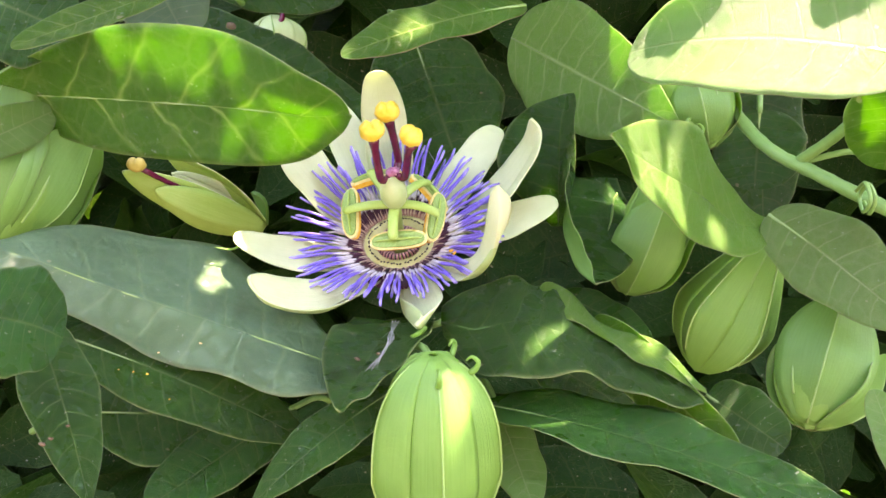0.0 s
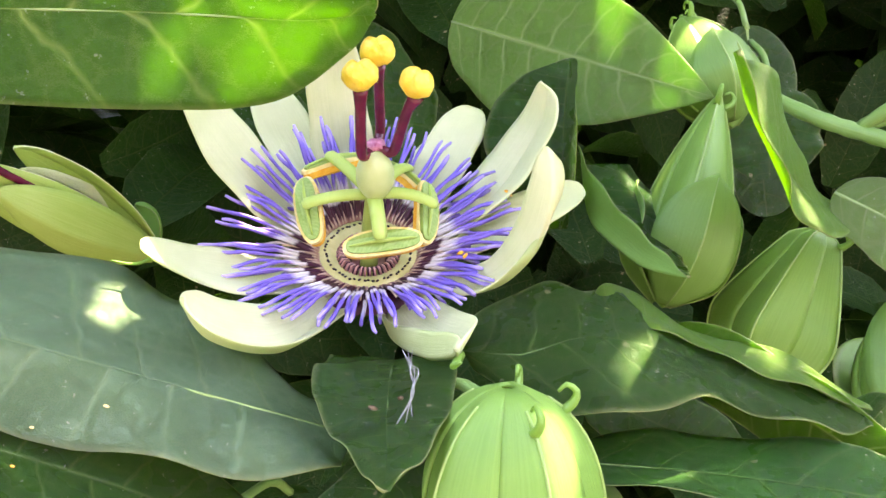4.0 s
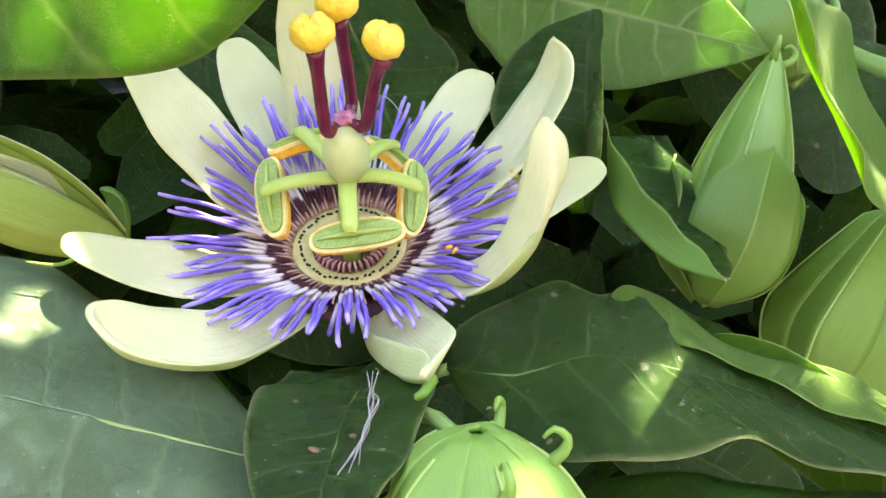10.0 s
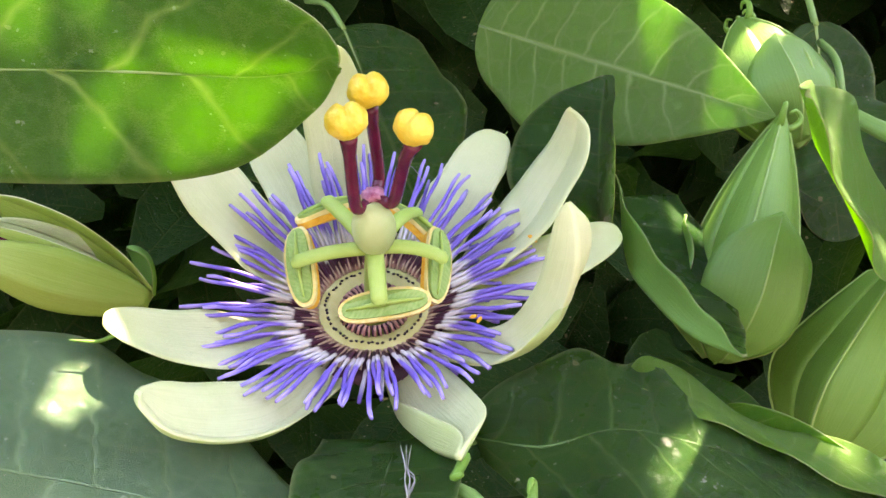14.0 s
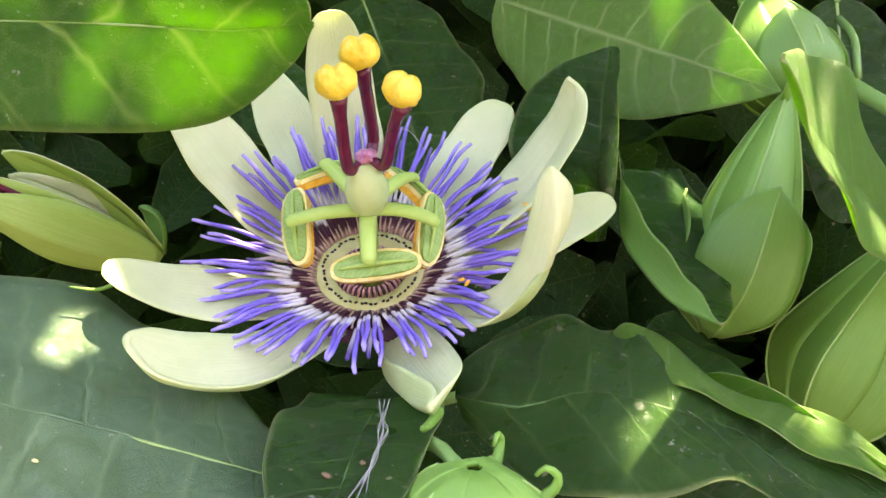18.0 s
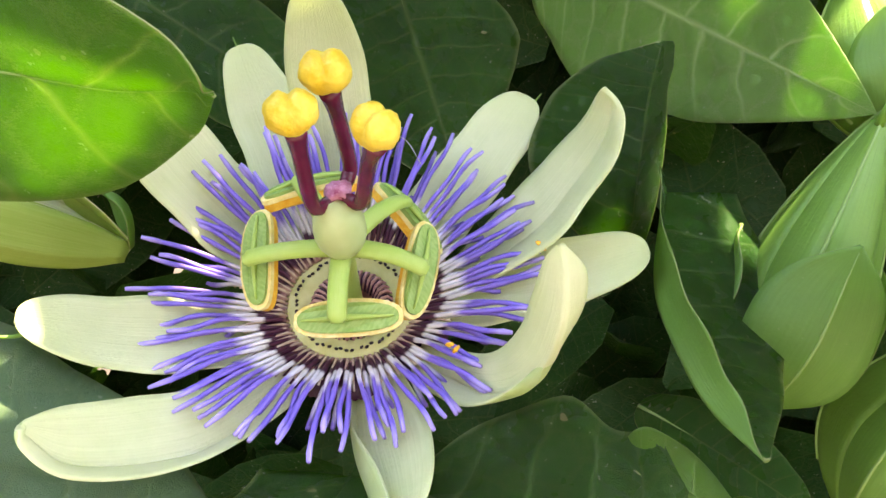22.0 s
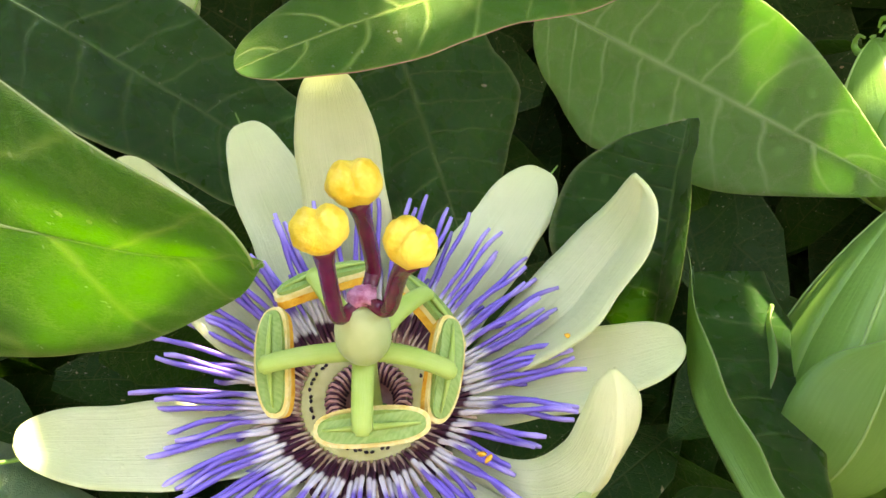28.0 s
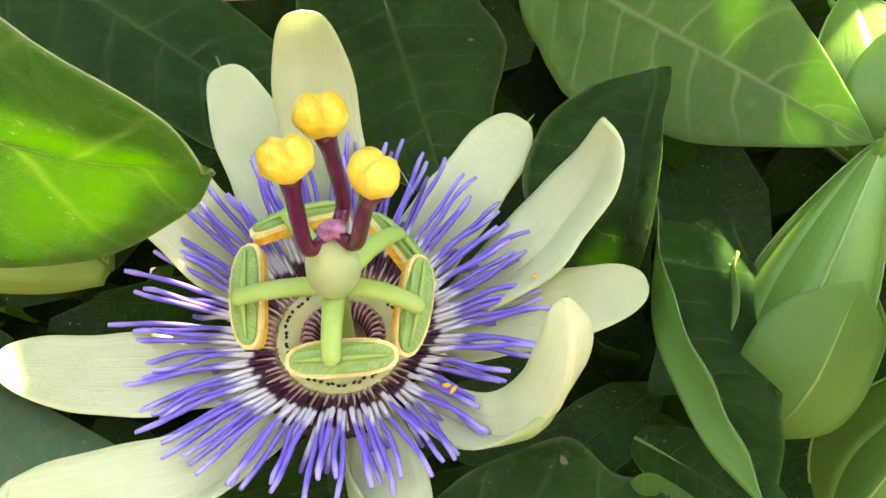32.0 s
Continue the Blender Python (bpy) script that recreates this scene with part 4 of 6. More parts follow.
def bud(label, foot, tip, width, bracts=(), ribs=5, awns=2, turn=0.0, mat=None, stalk=None, lap=1.14, step=0.045, shoulder=0.0, ridge=0.06, peak=0.0, blunt=0.0, angular=0.0):
    """A plump bud of ribs sepals with keels and horned tips, in leafy bracts: each (turn, length, width, spread)."""
    foot, tip = Vector(foot), Vector(tip)
    d = tip - foot
    length = d.length
    z = d.normalized()
    x = Vector((0, -1, 0.2))
    x = (x - z * x.dot(z)).normalized()
    x = Matrix.Rotation(turn, 3, z) @ x
    y = z.cross(x)
    ob = thing("flower_bud", foot, label, "flower bud", "buds of the vine")
    r = width / 2

    def prof(u):
        if peak:
            return r * (math.sin(math.pi / 2 * min(1.0, u / 0.42)) ** 0.6 if u < 0.42 else max(0.01, blunt + (1 - blunt) * (1 - ((u - 0.42) / 0.58) ** peak)) * min(1.0, (1.03 - u) / 0.1))
        if shoulder:
            return r * (min(1.0, 0.35 + 1.1 * u ** 0.7) if u < 0.5 else 1.0) * max(0.0004, 1 - (max(0.0, u - 0.35) / 0.652) ** shoulder) ** 0.55
        return r * (math.sin(math.pi * min(1, 0.012 + 0.986 * u ** 0.8)) ** 0.62 if u < 0.999 else 0.12)

    # each sepal is a lengthwise shell of its own, its margins tucked under the next
    for k in range(ribs):
        a0 = 2 * math.pi * k / ribs
        verts, faces, uvs = [], [], []
        nu, nv = 26, 12
        for i in range(nu + 1):
            u = 1 - (1 - i / nu) ** 1.35
            pr = prof(u)
            for j in range(nv + 1):
                v = -1 + 2 * j / nv
                a = a0 + v * math.pi / ribs * lap
                keel = 1 + ridge * max(0, 1 - abs(v) * 2.2) + step * (v + 1) / 2 - 0.04 * v * v
                flat = math.cos(math.pi / ribs) / math.cos(math.pi / ribs * (1 - min(1.0, abs(v))))
                rr = pr * keel * (1 - angular * (1 - flat))
                verts.append((x * math.cos(a) + y * math.sin(a)) * rr + z * (length * u))
                uvs.append((u, v))
        row = nv + 1
        idx = []
        for i in range(nu):
            for j in range(nv):
                faces.append((i * row + j, i * row + j + 1, (i + 1) * row + j + 1, (i + 1) * row + j))
                idx.append(0)
        me = mesh_of("sepal", verts, faces, [mat or BUD], idx, uvs)
        sep = part("sepal", me, ob)
        m = sep.modifiers.new("thick", "SOLIDIFY")
        m.thickness, m.offset = 0.0006, -1
        line = [(x * math.cos(a0) + y * math.sin(a0)) * prof(u) * (1 + ridge + step / 2) + z * length * u for u in [1 - (1 - (q + 3) / nu) ** 1.35 for q in range(nu - 4)]]
        part("keel", tube_mesh("keel", line, [0.0003 * (1 - 0.4 * q / nu) for q in range(nu - 4)], KEEL, 6), sep, "pale raised keel")
        if k < awns:
            e = (x * math.cos(a0) + y * math.sin(a0))
            g = prof(0.93) + 0.0016
            h = [e * (g - 0.0018) + z * length * 0.92, e * g + z * (length * 0.93 + 0.0010), e * (g + 0.0004) + z * (length * 0.93 + 0.0026), e * (g - 0.0010) + z * (length * 0.93 + 0.0036), e * (g - 0.0021) + z * (length * 0.93 + 0.0026)]
            part("awn", tube_mesh("awn", smooth_line(h, 8), [0.0008 * (1 - 0.7 * q / 8) for q in range(9)], BUD, 6), sep, "small hooked horn")
    for bt, bl, bw, spread in bracts:
        e = Matrix.Rotation(bt, 3, z) @ x
        f = z.cross(e)
        rows = [(0.0, 0.25, 0.2), (0.2, 0.8, 0.85), (0.42, 1.0, 1.16), (0.62, 0.96, 1.2), (0.8, 0.72, 1.18), (0.92, 0.36, 1.18), (1.0, 0.02, 1.2)]
        lines = [[], [], []]
        for u, w, far in rows:
            mid = z * (length * bl * u + 0.0008) + e * (r * far * (1 + spread * u))
            lines[1].append(mid + e * 0.0006 * w)
            for k, sign in ((0, -1), (2, 1)):
                lines[k].append(mid + f * sign * bw / 2 * w - e * (0.19 * bw * w * w))
        me, line, base = trough(*lines, [BRACT, BRACT, LEAF_RIM], 0.0005, "bract", 26, 14, 0.35, 0.0004, bt, e)
        br = part("bract", me, ob, "leafy green bract")
        br.location = base
        part("keel", tube_mesh("keel", [line[q] - base + e * 0.0002 for q in range(0, 26, 2)], [0.0003 * (1 - 0.06 * q) for q in range(13)], KEEL, 6), br)
    if stalk:
        pts = smooth_line([(0, 0, 0)] + [Vector(q) - foot for q in stalk], 12)
        part("stalk", tube_mesh("stalk", pts, [0.0014] * 13, STEM, 8), ob)
    return ob


# ---- ground and the mass of the vine ----
def ground():
    n = 40
    verts, faces = [], []
    for i in range(n + 1):
        for j in range(n + 1):
            a, b = (i / n * 2 - 1), (j / n * 2 - 1)
            q = [math.copysign(abs(t) ** 4 * 900 + abs(t) * 4, t) for t in (a, b)]
            verts.append((q[0], q[1], 0.03 * noise.noise((q[0] * 1.3, q[1] * 1.3, 0))))
    for i in range(n):
        for j in range(n):
            k = i * (n + 1) + j
            faces.append((k, k + n + 1, k + n + 2, k + 1))
    ob = new("ground", mesh_of("ground", verts, faces, [SOIL]))
    tagged(ob, "bare dark soil under the vine", "ground", kind="structure")


def garden_wall():
    """An added wall, unseen behind the camera, that blocks low light from the sky."""
    bm = bmesh.new()
    bmesh.ops.create_cube(bm, size=1.0, matrix=Matrix.Translation((0, -1.7, 1.45)) @ Matrix.Diagonal((9, 0.2, 2.9, 1)))
    bmesh.ops.bevel(bm, geom=bm.edges[:], offset=0.01, segments=2, affect="EDGES")
    me = bpy.data.meshes.new("garden_wall")
    bm.to_mesh(me)
    bm.free()
    me.materials.append(RENDER)
    tagged(new("garden_wall", me), "added plain grey rendered wall that blocks low sky light", "wall", kind="structure")


def small_leaf(verts, faces, uvs, p, d, n, length, width, segs=5, across=4):
    """Adds one cupped leaf to a joined mesh."""
    d = d.normalized()
    s = d.cross(n).normalized()
    n = s.cross(d).normalized()
    k = len(verts)
    for i in range(segs + 1):
        u = i / segs
        w = width * 0.5 * max(0.02, 1 - abs(2 * u - 0.95) ** 2.4) ** 0.6
        for j in range(across + 1):
            v = -1 + 2 * j / across
            verts.append(p + d * length * (u - 0.5) + s * w * v + n * (0.25 * w * v * v - length * 0.12 * (u - 0.5) ** 2 * 4))
            uvs.append((u, v))
    for i in range(segs):
        for j in range(across):
            a = k + i * (across + 1) + j
            faces.append((a, a + 1, a + across + 2, a + across + 1))


def mass(name, label, count, where, facing, size, mats, seed, keep=None, jitter=0.55):
    """A joined mass of leaves."""
    r = random.Random(seed)
    verts, faces, uvs, idx = [], [], [], []
    made = tries = 0
    while made < count and tries < count * 8:
        tries += 1
        p = Vector(where(r))
        length = r.uniform(*size)
        if keep and not keep(p, length):
            continue
        n = (Vector(facing) + Vector((r.gauss(0, jitter), r.gauss(0, jitter), r.gauss(0, jitter)))).normalized()
        d = n.orthogonal()
        d.rotate(Matrix.Rotation(r.uniform(0, 6.28), 3, n))
        f0 = len(faces)
        small_leaf(verts, faces, uvs, p, d, n, length, length * r.uniform(0.36, 0.5))
        idx += [r.randrange(len(mats))] * (len(faces) - f0)
        made += 1
    ob = new(name, mesh_of(name, verts, faces, mats, idx, uvs))
    return tagged(ob, label, "foliage", kind="stuff")


ground()
garden_wall()
C = Vector((-0.0108, 0.1847, 1.1192))          # middle of the flower's disc

# lit places, each with the radius of the gap above it that lets the sun in
LIT_LARGE_LEAF = [
    ((-0.0641, 0.1542, 1.1771), 0.0018), ((-0.0572, 0.1525, 1.1783), 0.0028), ((-0.0516, 0.1512, 1.1783), 0.0034), ((-0.046, 0.1498, 1.1781), 0.0034), ((-0.0388, 0.1477, 1.1774), 0.0024), ((-0.0462, 0.1499, 1.1748), 0.0022),
    ((-0.041, 0.1482, 1.1625), 0.0018), ((-0.0374, 0.1475, 1.1644), 0.0026), ((-0.0305, 0.1459, 1.1662), 0.0032), ((-0.0248, 0.1444, 1.1663), 0.0032), ((-0.0189, 0.1427, 1.1671), 0.0022), ((-0.0302, 0.1464, 1.1607), 0.0024), ((-0.0246, 0.1451, 1.1624), 0.0024),
]
LIT_ELSEWHERE = [
    ((0.0485, 0.1535, 1.1565), 0.0055), ((0.0560, 0.1570, 1.1500), 0.005), ((0.0680, 0.1600, 1.1345), 0.0022), ((0.0551, 0.1116, 1.1905), 0.03),
    ((0.0099, 0.1181, 1.1191), 0.0028), ((0.0768, 0.1059, 1.1096), 0.003), ((0.0601, 0.1196, 1.1075), 0.002),
    ((-0.0535, 0.1534, 1.1220), 0.0026), ((-0.0530, 0.1580, 1.1220), 0.003), ((-0.0535, 0.1615, 1.1222), 0.001), ((-0.0850, 0.1338, 1.1365), 0.003), 
    ((-0.0174, 0.2005, 1.1625), 0.0022), ((-0.0036, 0.1615, 1.1801), 0.0024), ((0.0908, 0.1500, 1.1669), 0.0045),
    ((0.0620, 0.2060, 1.1530), 0.005), ((0.0450, 0.2180, 1.1560), 0.006),
]
LIT_WAVY_LEAF = [
    ((0.0272, 0.1350, 1.1185), 0.0026), ((0.0310, 0.1352, 1.1180), 0.0026), ((0.0340, 0.1372, 1.1176), 0.002), ((0.0255, 0.1318, 1.1179), 0.0018), ((0.0300, 0.1312, 1.1176), 0.0016), ((0.0325, 0.1283, 1.1166), 0.0016),
    ((0.0435, 0.1415, 1.1168), 0.0018), ((0.0480, 0.1405, 1.1167), 0.0024), ((0.0520, 0.1385, 1.1163), 0.0026), ((0.0562, 0.1325, 1.1148), 0.0026),
]
LIT = LIT_LARGE_LEAF + LIT_WAVY_LEAF + LIT_ELSEWHERE
ACROSS = SUN.orthogonal().normalized()
ALONG = SUN.cross(ACROSS)


def shades(p, length):
    for target, gap in LIT:
        q = p - Vector(target)
        if math.hypot(q.dot(ACROSS), q.dot(ALONG)) < gap + length * 0.5:
            return False
    return True


CANOPY = Vector((-0.0104, 0.1768, 1.1230))


def overhead(r):
    return CANOPY + SUN * r.uniform(0.22, 0.36) + Vector((r.uniform(-0.4, 0.45), r.uniform(-0.16, 0.42), 0))


# Leaves added out of view overhead so that their shade falls on the flower.
mass("vine_canopy", "dense unseen leaves added overhead to cast shade", 320, overhead, SUN, (0.045, 0.075), [LEAF_TOP, LEAF_UNDER], 3, lambda p, l: p.z > 1.29 and -0.01 < p.x < 0.2 and p.y > 0.2 and shades(p, l))


def fill_canopy():
    """Small unseen leaves close this added canopy up to the rims of the gaps where the sun comes in."""
    r = random.Random(4)
    cell, n = 0.0025, 80
    lit = [((Vector(t) - CANOPY).dot(ACROSS), (Vector(t) - CANOPY).dot(ALONG), g) for t, g in LIT]
    done = [[False] * (2 * n + 1) for _ in range(2 * n + 1)]
    verts, faces, uvs, idx = [], [], [], []
    for i in range(-n, n + 1):
        for j in range(-n, n + 1):
            x, y = i * cell, j * cell
            if done[i + n][j + n]:
                continue
            room, near = min((math.hypot(x - a, y - b) - g, k) for k, (a, b, g) in enumerate(lit))
            if room < 0.001:
                continue
            length = min(0.05, max(0.011, room * 1.7))
            width = min(length * 0.48, room * 1.9)
            turn = r.uniform(0, 3.14) if room > length * 0.5 else math.atan2(y - lit[near][1], x - lit[near][0]) + 1.5708
            d = ACROSS * math.cos(turn) + ALONG * math.sin(turn)
            base = CANOPY + ACROSS * x + ALONG * y
            p = base + SUN * ((1.3 + r.uniform(0, 0.05) - base.z) / SUN.z)
            if p.x < -0.06 or p.y < 0.15 or p.x > 0.2 or (p.x < -0.04 and p.y < 0.245):
                continue
            f0 = len(faces)
            small_leaf(verts, faces, uvs, p, d, SUN + Vector((r.gauss(0, 0.15), r.gauss(0, 0.15), 0)), length, width, 5, 2)
            idx += [r.randrange(2)] * (len(faces) - f0)
            m = int(length / cell / 2) + 1
            for di in range(-m, m + 1):
                for dj in range(-m, m + 1):
                    u = (di * math.cos(turn) + dj * math.sin(turn)) * cell / (length * 0.42)
                    v = (-di * math.sin(turn) + dj * math.cos(turn)) * cell / (width * 0.36)
                    if u * u + v * v < 1 and 0 <= i + di + n <= 2 * n and 0 <= j + dj + n <= 2 * n:
                        done[i + di + n][j + dj + n] = True
    ob = new("vine_canopy", mesh_of("vine_canopy", verts, faces, [LEAF_TOP, LEAF_UNDER], idx, uvs))
    tagged(ob, "small unseen leaves added overhead to shape the sun patches", "foliage", kind="stuff")


fill_canopy()
mass("vine_hedge", "leafy vine hedge reaching down to the soil", 4200, lambda r: (r.uniform(-2.2, 2.3), r.uniform(0.32, 0.85), r.uniform(0.0, 1.5)), (0, -0.7, 0.5), (0.09, 0.14), [LEAF_TOP], 12, lambda p, l: shades(p, l) and (abs(p.x) > 0.7 or p.y > 0.5 or p.z < 0.6))
mass("vine_thicket", "dark inner leaves of the vine in the shade", 1300, lambda r: (r.uniform(-0.4, 0.45), r.uniform(0.3, 0.42), r.uniform(0.85, 1.36)), (0, -0.6, 0.5), (0.045, 0.08), [LEAF_SHADED], 5, shades)
mass("vine_hedge", "body of the vine behind, coloured dark for its shade", 2600, lambda r: (r.uniform(-0.75, 0.8), r.uniform(0.40, 0.55), r.uniform(0.5, 1.42)), (0, -0.8, 0.3), (0.06, 0.1), [LEAF_SHADED], 9, shades)
mass("vine_hedge", "lower body of the vine, coloured dark for its shade", 700, lambda r: (r.uniform(-0.7, 0.75), r.uniform(0.12, 0.45), r.uniform(0.55, 0.95)), (0, -0.5, 0.7), (0.06, 0.1), [LEAF_SHADED], 10, shades)
mass("vine_thicket", "dark lower leaves of the vine in the shade", 300, lambda r: (r.uniform(-0.35, 0.4), r.uniform(0.1, 0.3), r.uniform(0.85, 1.05)), (0, -0.4, 0.8), (0.045, 0.08), [LEAF_SHADED], 6, shades)
mass("vine_thicket", "shaded leaves filling the back of the vine", 420, lambda r: (r.uniform(0.0, 0.42), r.uniform(0.42, 0.5), r.uniform(0.9, 1.32)), (0, -0.8, 0.3), (0.06, 0.1), [LEAF_SHADED], 31, shades)
# Flanks added mostly out of view to keep low side light off the background.
mass("vine_hedge", "leafy flank added on one side to block side light", 520, lambda r: (r.uniform(-0.75, -0.23), r.uniform(0.1, 0.42), r.uniform(0.6, 1.4)), (0.3, -0.7, 0.5), (0.06, 0.1), [LEAF_TOP], 21, shades)
mass("vine_hedge", "leafy flank added on the other side to block side light", 520, lambda r: (r.uniform(0.42, 0.95), r.uniform(0.1, 0.42), r.uniform(0.6, 1.4)), (-0.3, -0.7, 0.5), (0.06, 0.1), [LEAF_TOP], 22, shades)


# ---- the flower ----
TILT_N = Vector((-0.041, -0.3713, 0.9276)).normalized()
E1 = (Vector((1, 0, 0)) - TILT_N * TILT_N.x).normalized()
E2 = TILT_N.cross(E1)
FLOWER = Matrix((E1, E2, TILT_N)).transposed().to_4x4()
FLOWER.translation = C
TO_LOCAL = FLOWER.inverted()
flower = tagged(new("passion_flower"), "open passion flower with cream petals and a violet and white fringe", "flower")
flower.matrix_world = FLOWER


def polar(a, r, z=0.0):
    return Vector((math.cos(a) * r, math.sin(a) * r, z))


def petal(tip, width, lift=0.0, cup=0.35, hook=0.0, blunt=0.5, turn=0.0, name="petal", seed=0, out=0.5, label="", awn=False, widest=0.55, swing=0.0):
    """tip: world place. lift: height of the spine's control point over the straight line; out: how far along it stands."""
    t = TO_LOCAL @ Vector(tip)
    a = math.atan2(t.y, t.x)
    b = polar(a + swing, 0.0055, -0.0022)
    c = polar(a + swing * 0.5, 0.0055 + (math.hypot(t.x, t.y) - 0.0055) * out, t.z * 0.4 + lift)
    across = Matrix.Rotation(turn, 3, (t - b).normalized()) @ polar(a + math.pi / 2, 1)

    def spine(u):
        p, s = bez(b, c, t, u), bez_slope(b, c, t, u)
        if hook and u > 0.8:
            q = ((u - 0.8) / 0.2) ** 2
            n = s.cross(across).normalized()
            p = p + n * hook * q
            s = s.normalized() + n * hook * 90 * (u - 0.8)
        return p, s

    def half(u):
        q = max(0.0, 1 - abs((u - widest) / (widest if u < widest else 1 - widest)) ** 2.4)
        return width * 0.5 * max(q ** blunt, 0.42 * (1 - u) if u < widest else 0) * (1 + 0.03 * math.sin(u * 23 + seed))

    def ripple(u, v):
        return 0.05 * v * v * math.sin(u * 12 + seed * 2 + v)

    ob = part(name, sheet(spine, lambda u: across, half, 40, 14, lambda v, w, u: arc(v, w, cup, cup), [PETAL, PETAL_UNDER, PETAL], 0.0009, name, ripple), flower, label)
    if awn:
        p, s = spine(0.93)
        n = s.cross(across).normalized()
        line = smooth_line([p - n * 0.0005, p - n * 0.003 + s.normalized() * 0.002, p - n * 0.004 + s.normalized() * 0.006], 8)
        part("awn", tube_mesh("awn", line, [0.0004 * (1 - 0.08 * i) for i in range(9)], BUD, 6), ob, "thin green awn")
    return ob


def shaped_petal(left, keel, right, name, label="", awn=None, up=(0, -0.3, 0.95)):
    """A petal or sepal drawn by its margins and keel, in world places."""
    to = [[TO_LOCAL @ Vector(q) for q in line] for line in (left, keel, right)]
    me, line, base = trough(*to, [PETAL, PETAL_UNDER, PETAL], 0.0010, name, 40, 16, 0.35, 0.00012, len(label), up)
    ob = part(name, me, flower, label)
    ob.location = base
    if awn:
        pts = smooth_line([TO_LOCAL @ Vector(q) - base for q in awn], 8)
        part("awn", tube_mesh("awn", pts, [0.0008 * (1 - 0.07 * i) for i in range(9)], BUD, 6), ob, "thin green awn")
    return ob


SEPAL = "thick cream sepal, green outside"
petal((-0.0496, 0.1630, 1.1299), 0.0132, -0.006, 0.3, 0, 0.36, name="sepal", label=SEPAL, awn=True, seed=1, out=0.6)
shaped_petal([(-0.014, 0.182, 1.1155), (-0.0275, 0.1675, 1.1172), (-0.0354, 0.1595, 1.1212), (-0.0388, 0.1525, 1.1262), (-0.0403, 0.1478, 1.1286), (-0.0406, 0.1462, 1.1288)],
             [(-0.012, 0.180, 1.113), (-0.0248, 0.1622, 1.1118), (-0.0312, 0.1557, 1.1137), (-0.0380, 0.1480, 1.1207), (-0.0407, 0.1462, 1.1270), (-0.0407, 0.1459, 1.1286)],
             [(-0.010, 0.178, 1.114), (-0.0220, 0.1600, 1.1142), (-0.0290, 0.1515, 1.1168), (-0.0362, 0.1448, 1.1225), (-0.0400, 0.1444, 1.1270), (-0.0406, 0.1456, 1.1287)],
             "petal")
shaped_petal([(-0.011, 0.179, 1.114), (-0.0085, 0.1655, 1.1132), (-0.0035, 0.153, 1.1175), (-0.0006, 0.1425, 1.1218), (-0.0014, 0.1375, 1.1224)],
             [(-0.009, 0.178, 1.112), (-0.0078, 0.1645, 1.1102), (-0.0040, 0.152, 1.1130), (-0.0012, 0.1418, 1.1184), (-0.0014, 0.1374, 1.1220)],
             [(-0.005, 0.178, 1.1165), (0.0015, 0.1648, 1.1165), (0.0034, 0.152, 1.1205), (0.0027, 0.1433, 1.1235), (-0.0011, 0.1375, 1.1223)],
             "sepal", SEPAL, [(0.0, 0.1415, 1.1188), (-0.0012, 0.1385, 1.1190), (-0.0022, 0.1360, 1.1200), (-0.0012, 0.1350, 1.1212)])
shaped_petal([(0.001, 0.178, 1.118), (0.0098, 0.1695, 1.1225), (0.0132, 0.1615, 1.1335), (0.0140, 0.1583, 1.141), (0.0147, 0.1575, 1.1455), (0.0158, 0.1572, 1.1474)],
             [(0.0, 0.175, 1.116), (0.0098, 0.1652, 1.1192), (0.0150, 0.1565, 1.1290), (0.0168, 0.1542, 1.1385), (0.0168, 0.1553, 1.1445), (0.0161, 0.1570, 1.1475)],
             [(-0.001, 0.172, 1.1155), (0.0065, 0.1625, 1.1195), (0.0128, 0.1575, 1.1275), (0.0184, 0.1560, 1.1380), (0.0192, 0.1568, 1.1440), (0.0164, 0.1571, 1.1476)],
             "sepal", SEPAL, up=(-0.5, 0.5, 0.7))
shaped_petal([(0.000, 0.190, 1.118), (0.0134, 0.1985, 1.1315), (0.0184, 0.2000, 1.1375), (0.0226, 0.1985, 1.1440), (0.0243, 0.1935, 1.1510), (0.0246, 0.1926, 1.1522)],
             [(0.002, 0.188, 1.117), (0.0168, 0.1900, 1.1296), (0.0222, 0.1922, 1.1362), (0.0260, 0.1922, 1.1440), (0.0266, 0.1915, 1.1500), (0.0249, 0.1924, 1.1524)],
             [(0.003, 0.186, 1.118), (0.0174, 0.1810, 1.1325), (0.0230, 0.1835, 1.1390), (0.0264, 0.1850, 1.1450), (0.0276, 0.1885, 1.1497), (0.0252, 0.1924, 1.1526)],
             "sepal", SEPAL, up=(-0.7, -0.2, 0.7))
petal((0.0322, 0.1806, 1.1330), 0.0128, -0.004, 0.4, 0, 0.36, name="petal", seed=5)
petal((0.0162, 0.2141, 1.1430), 0.0132, -0.003, 0.3, 0, 0.34, name="petal", seed=7, awn=True)
petal((-0.0172, 0.2020, 1.1633), 0.0132, -0.012, 0.25, 0.001, 0.3, name="sepal", label=SEPAL, seed=8, out=0.8)
petal((-0.0322, 0.2130, 1.1504), 0.0126, -0.005, 0.3, 0, 0.36, name="petal", seed=9, awn=True)
petal((-0.0445, 0.1905, 1.1530), 0.0138, -0.008, 0.3, 0, 0.34, name="sepal", label=SEPAL, seed=10, out=0.65)

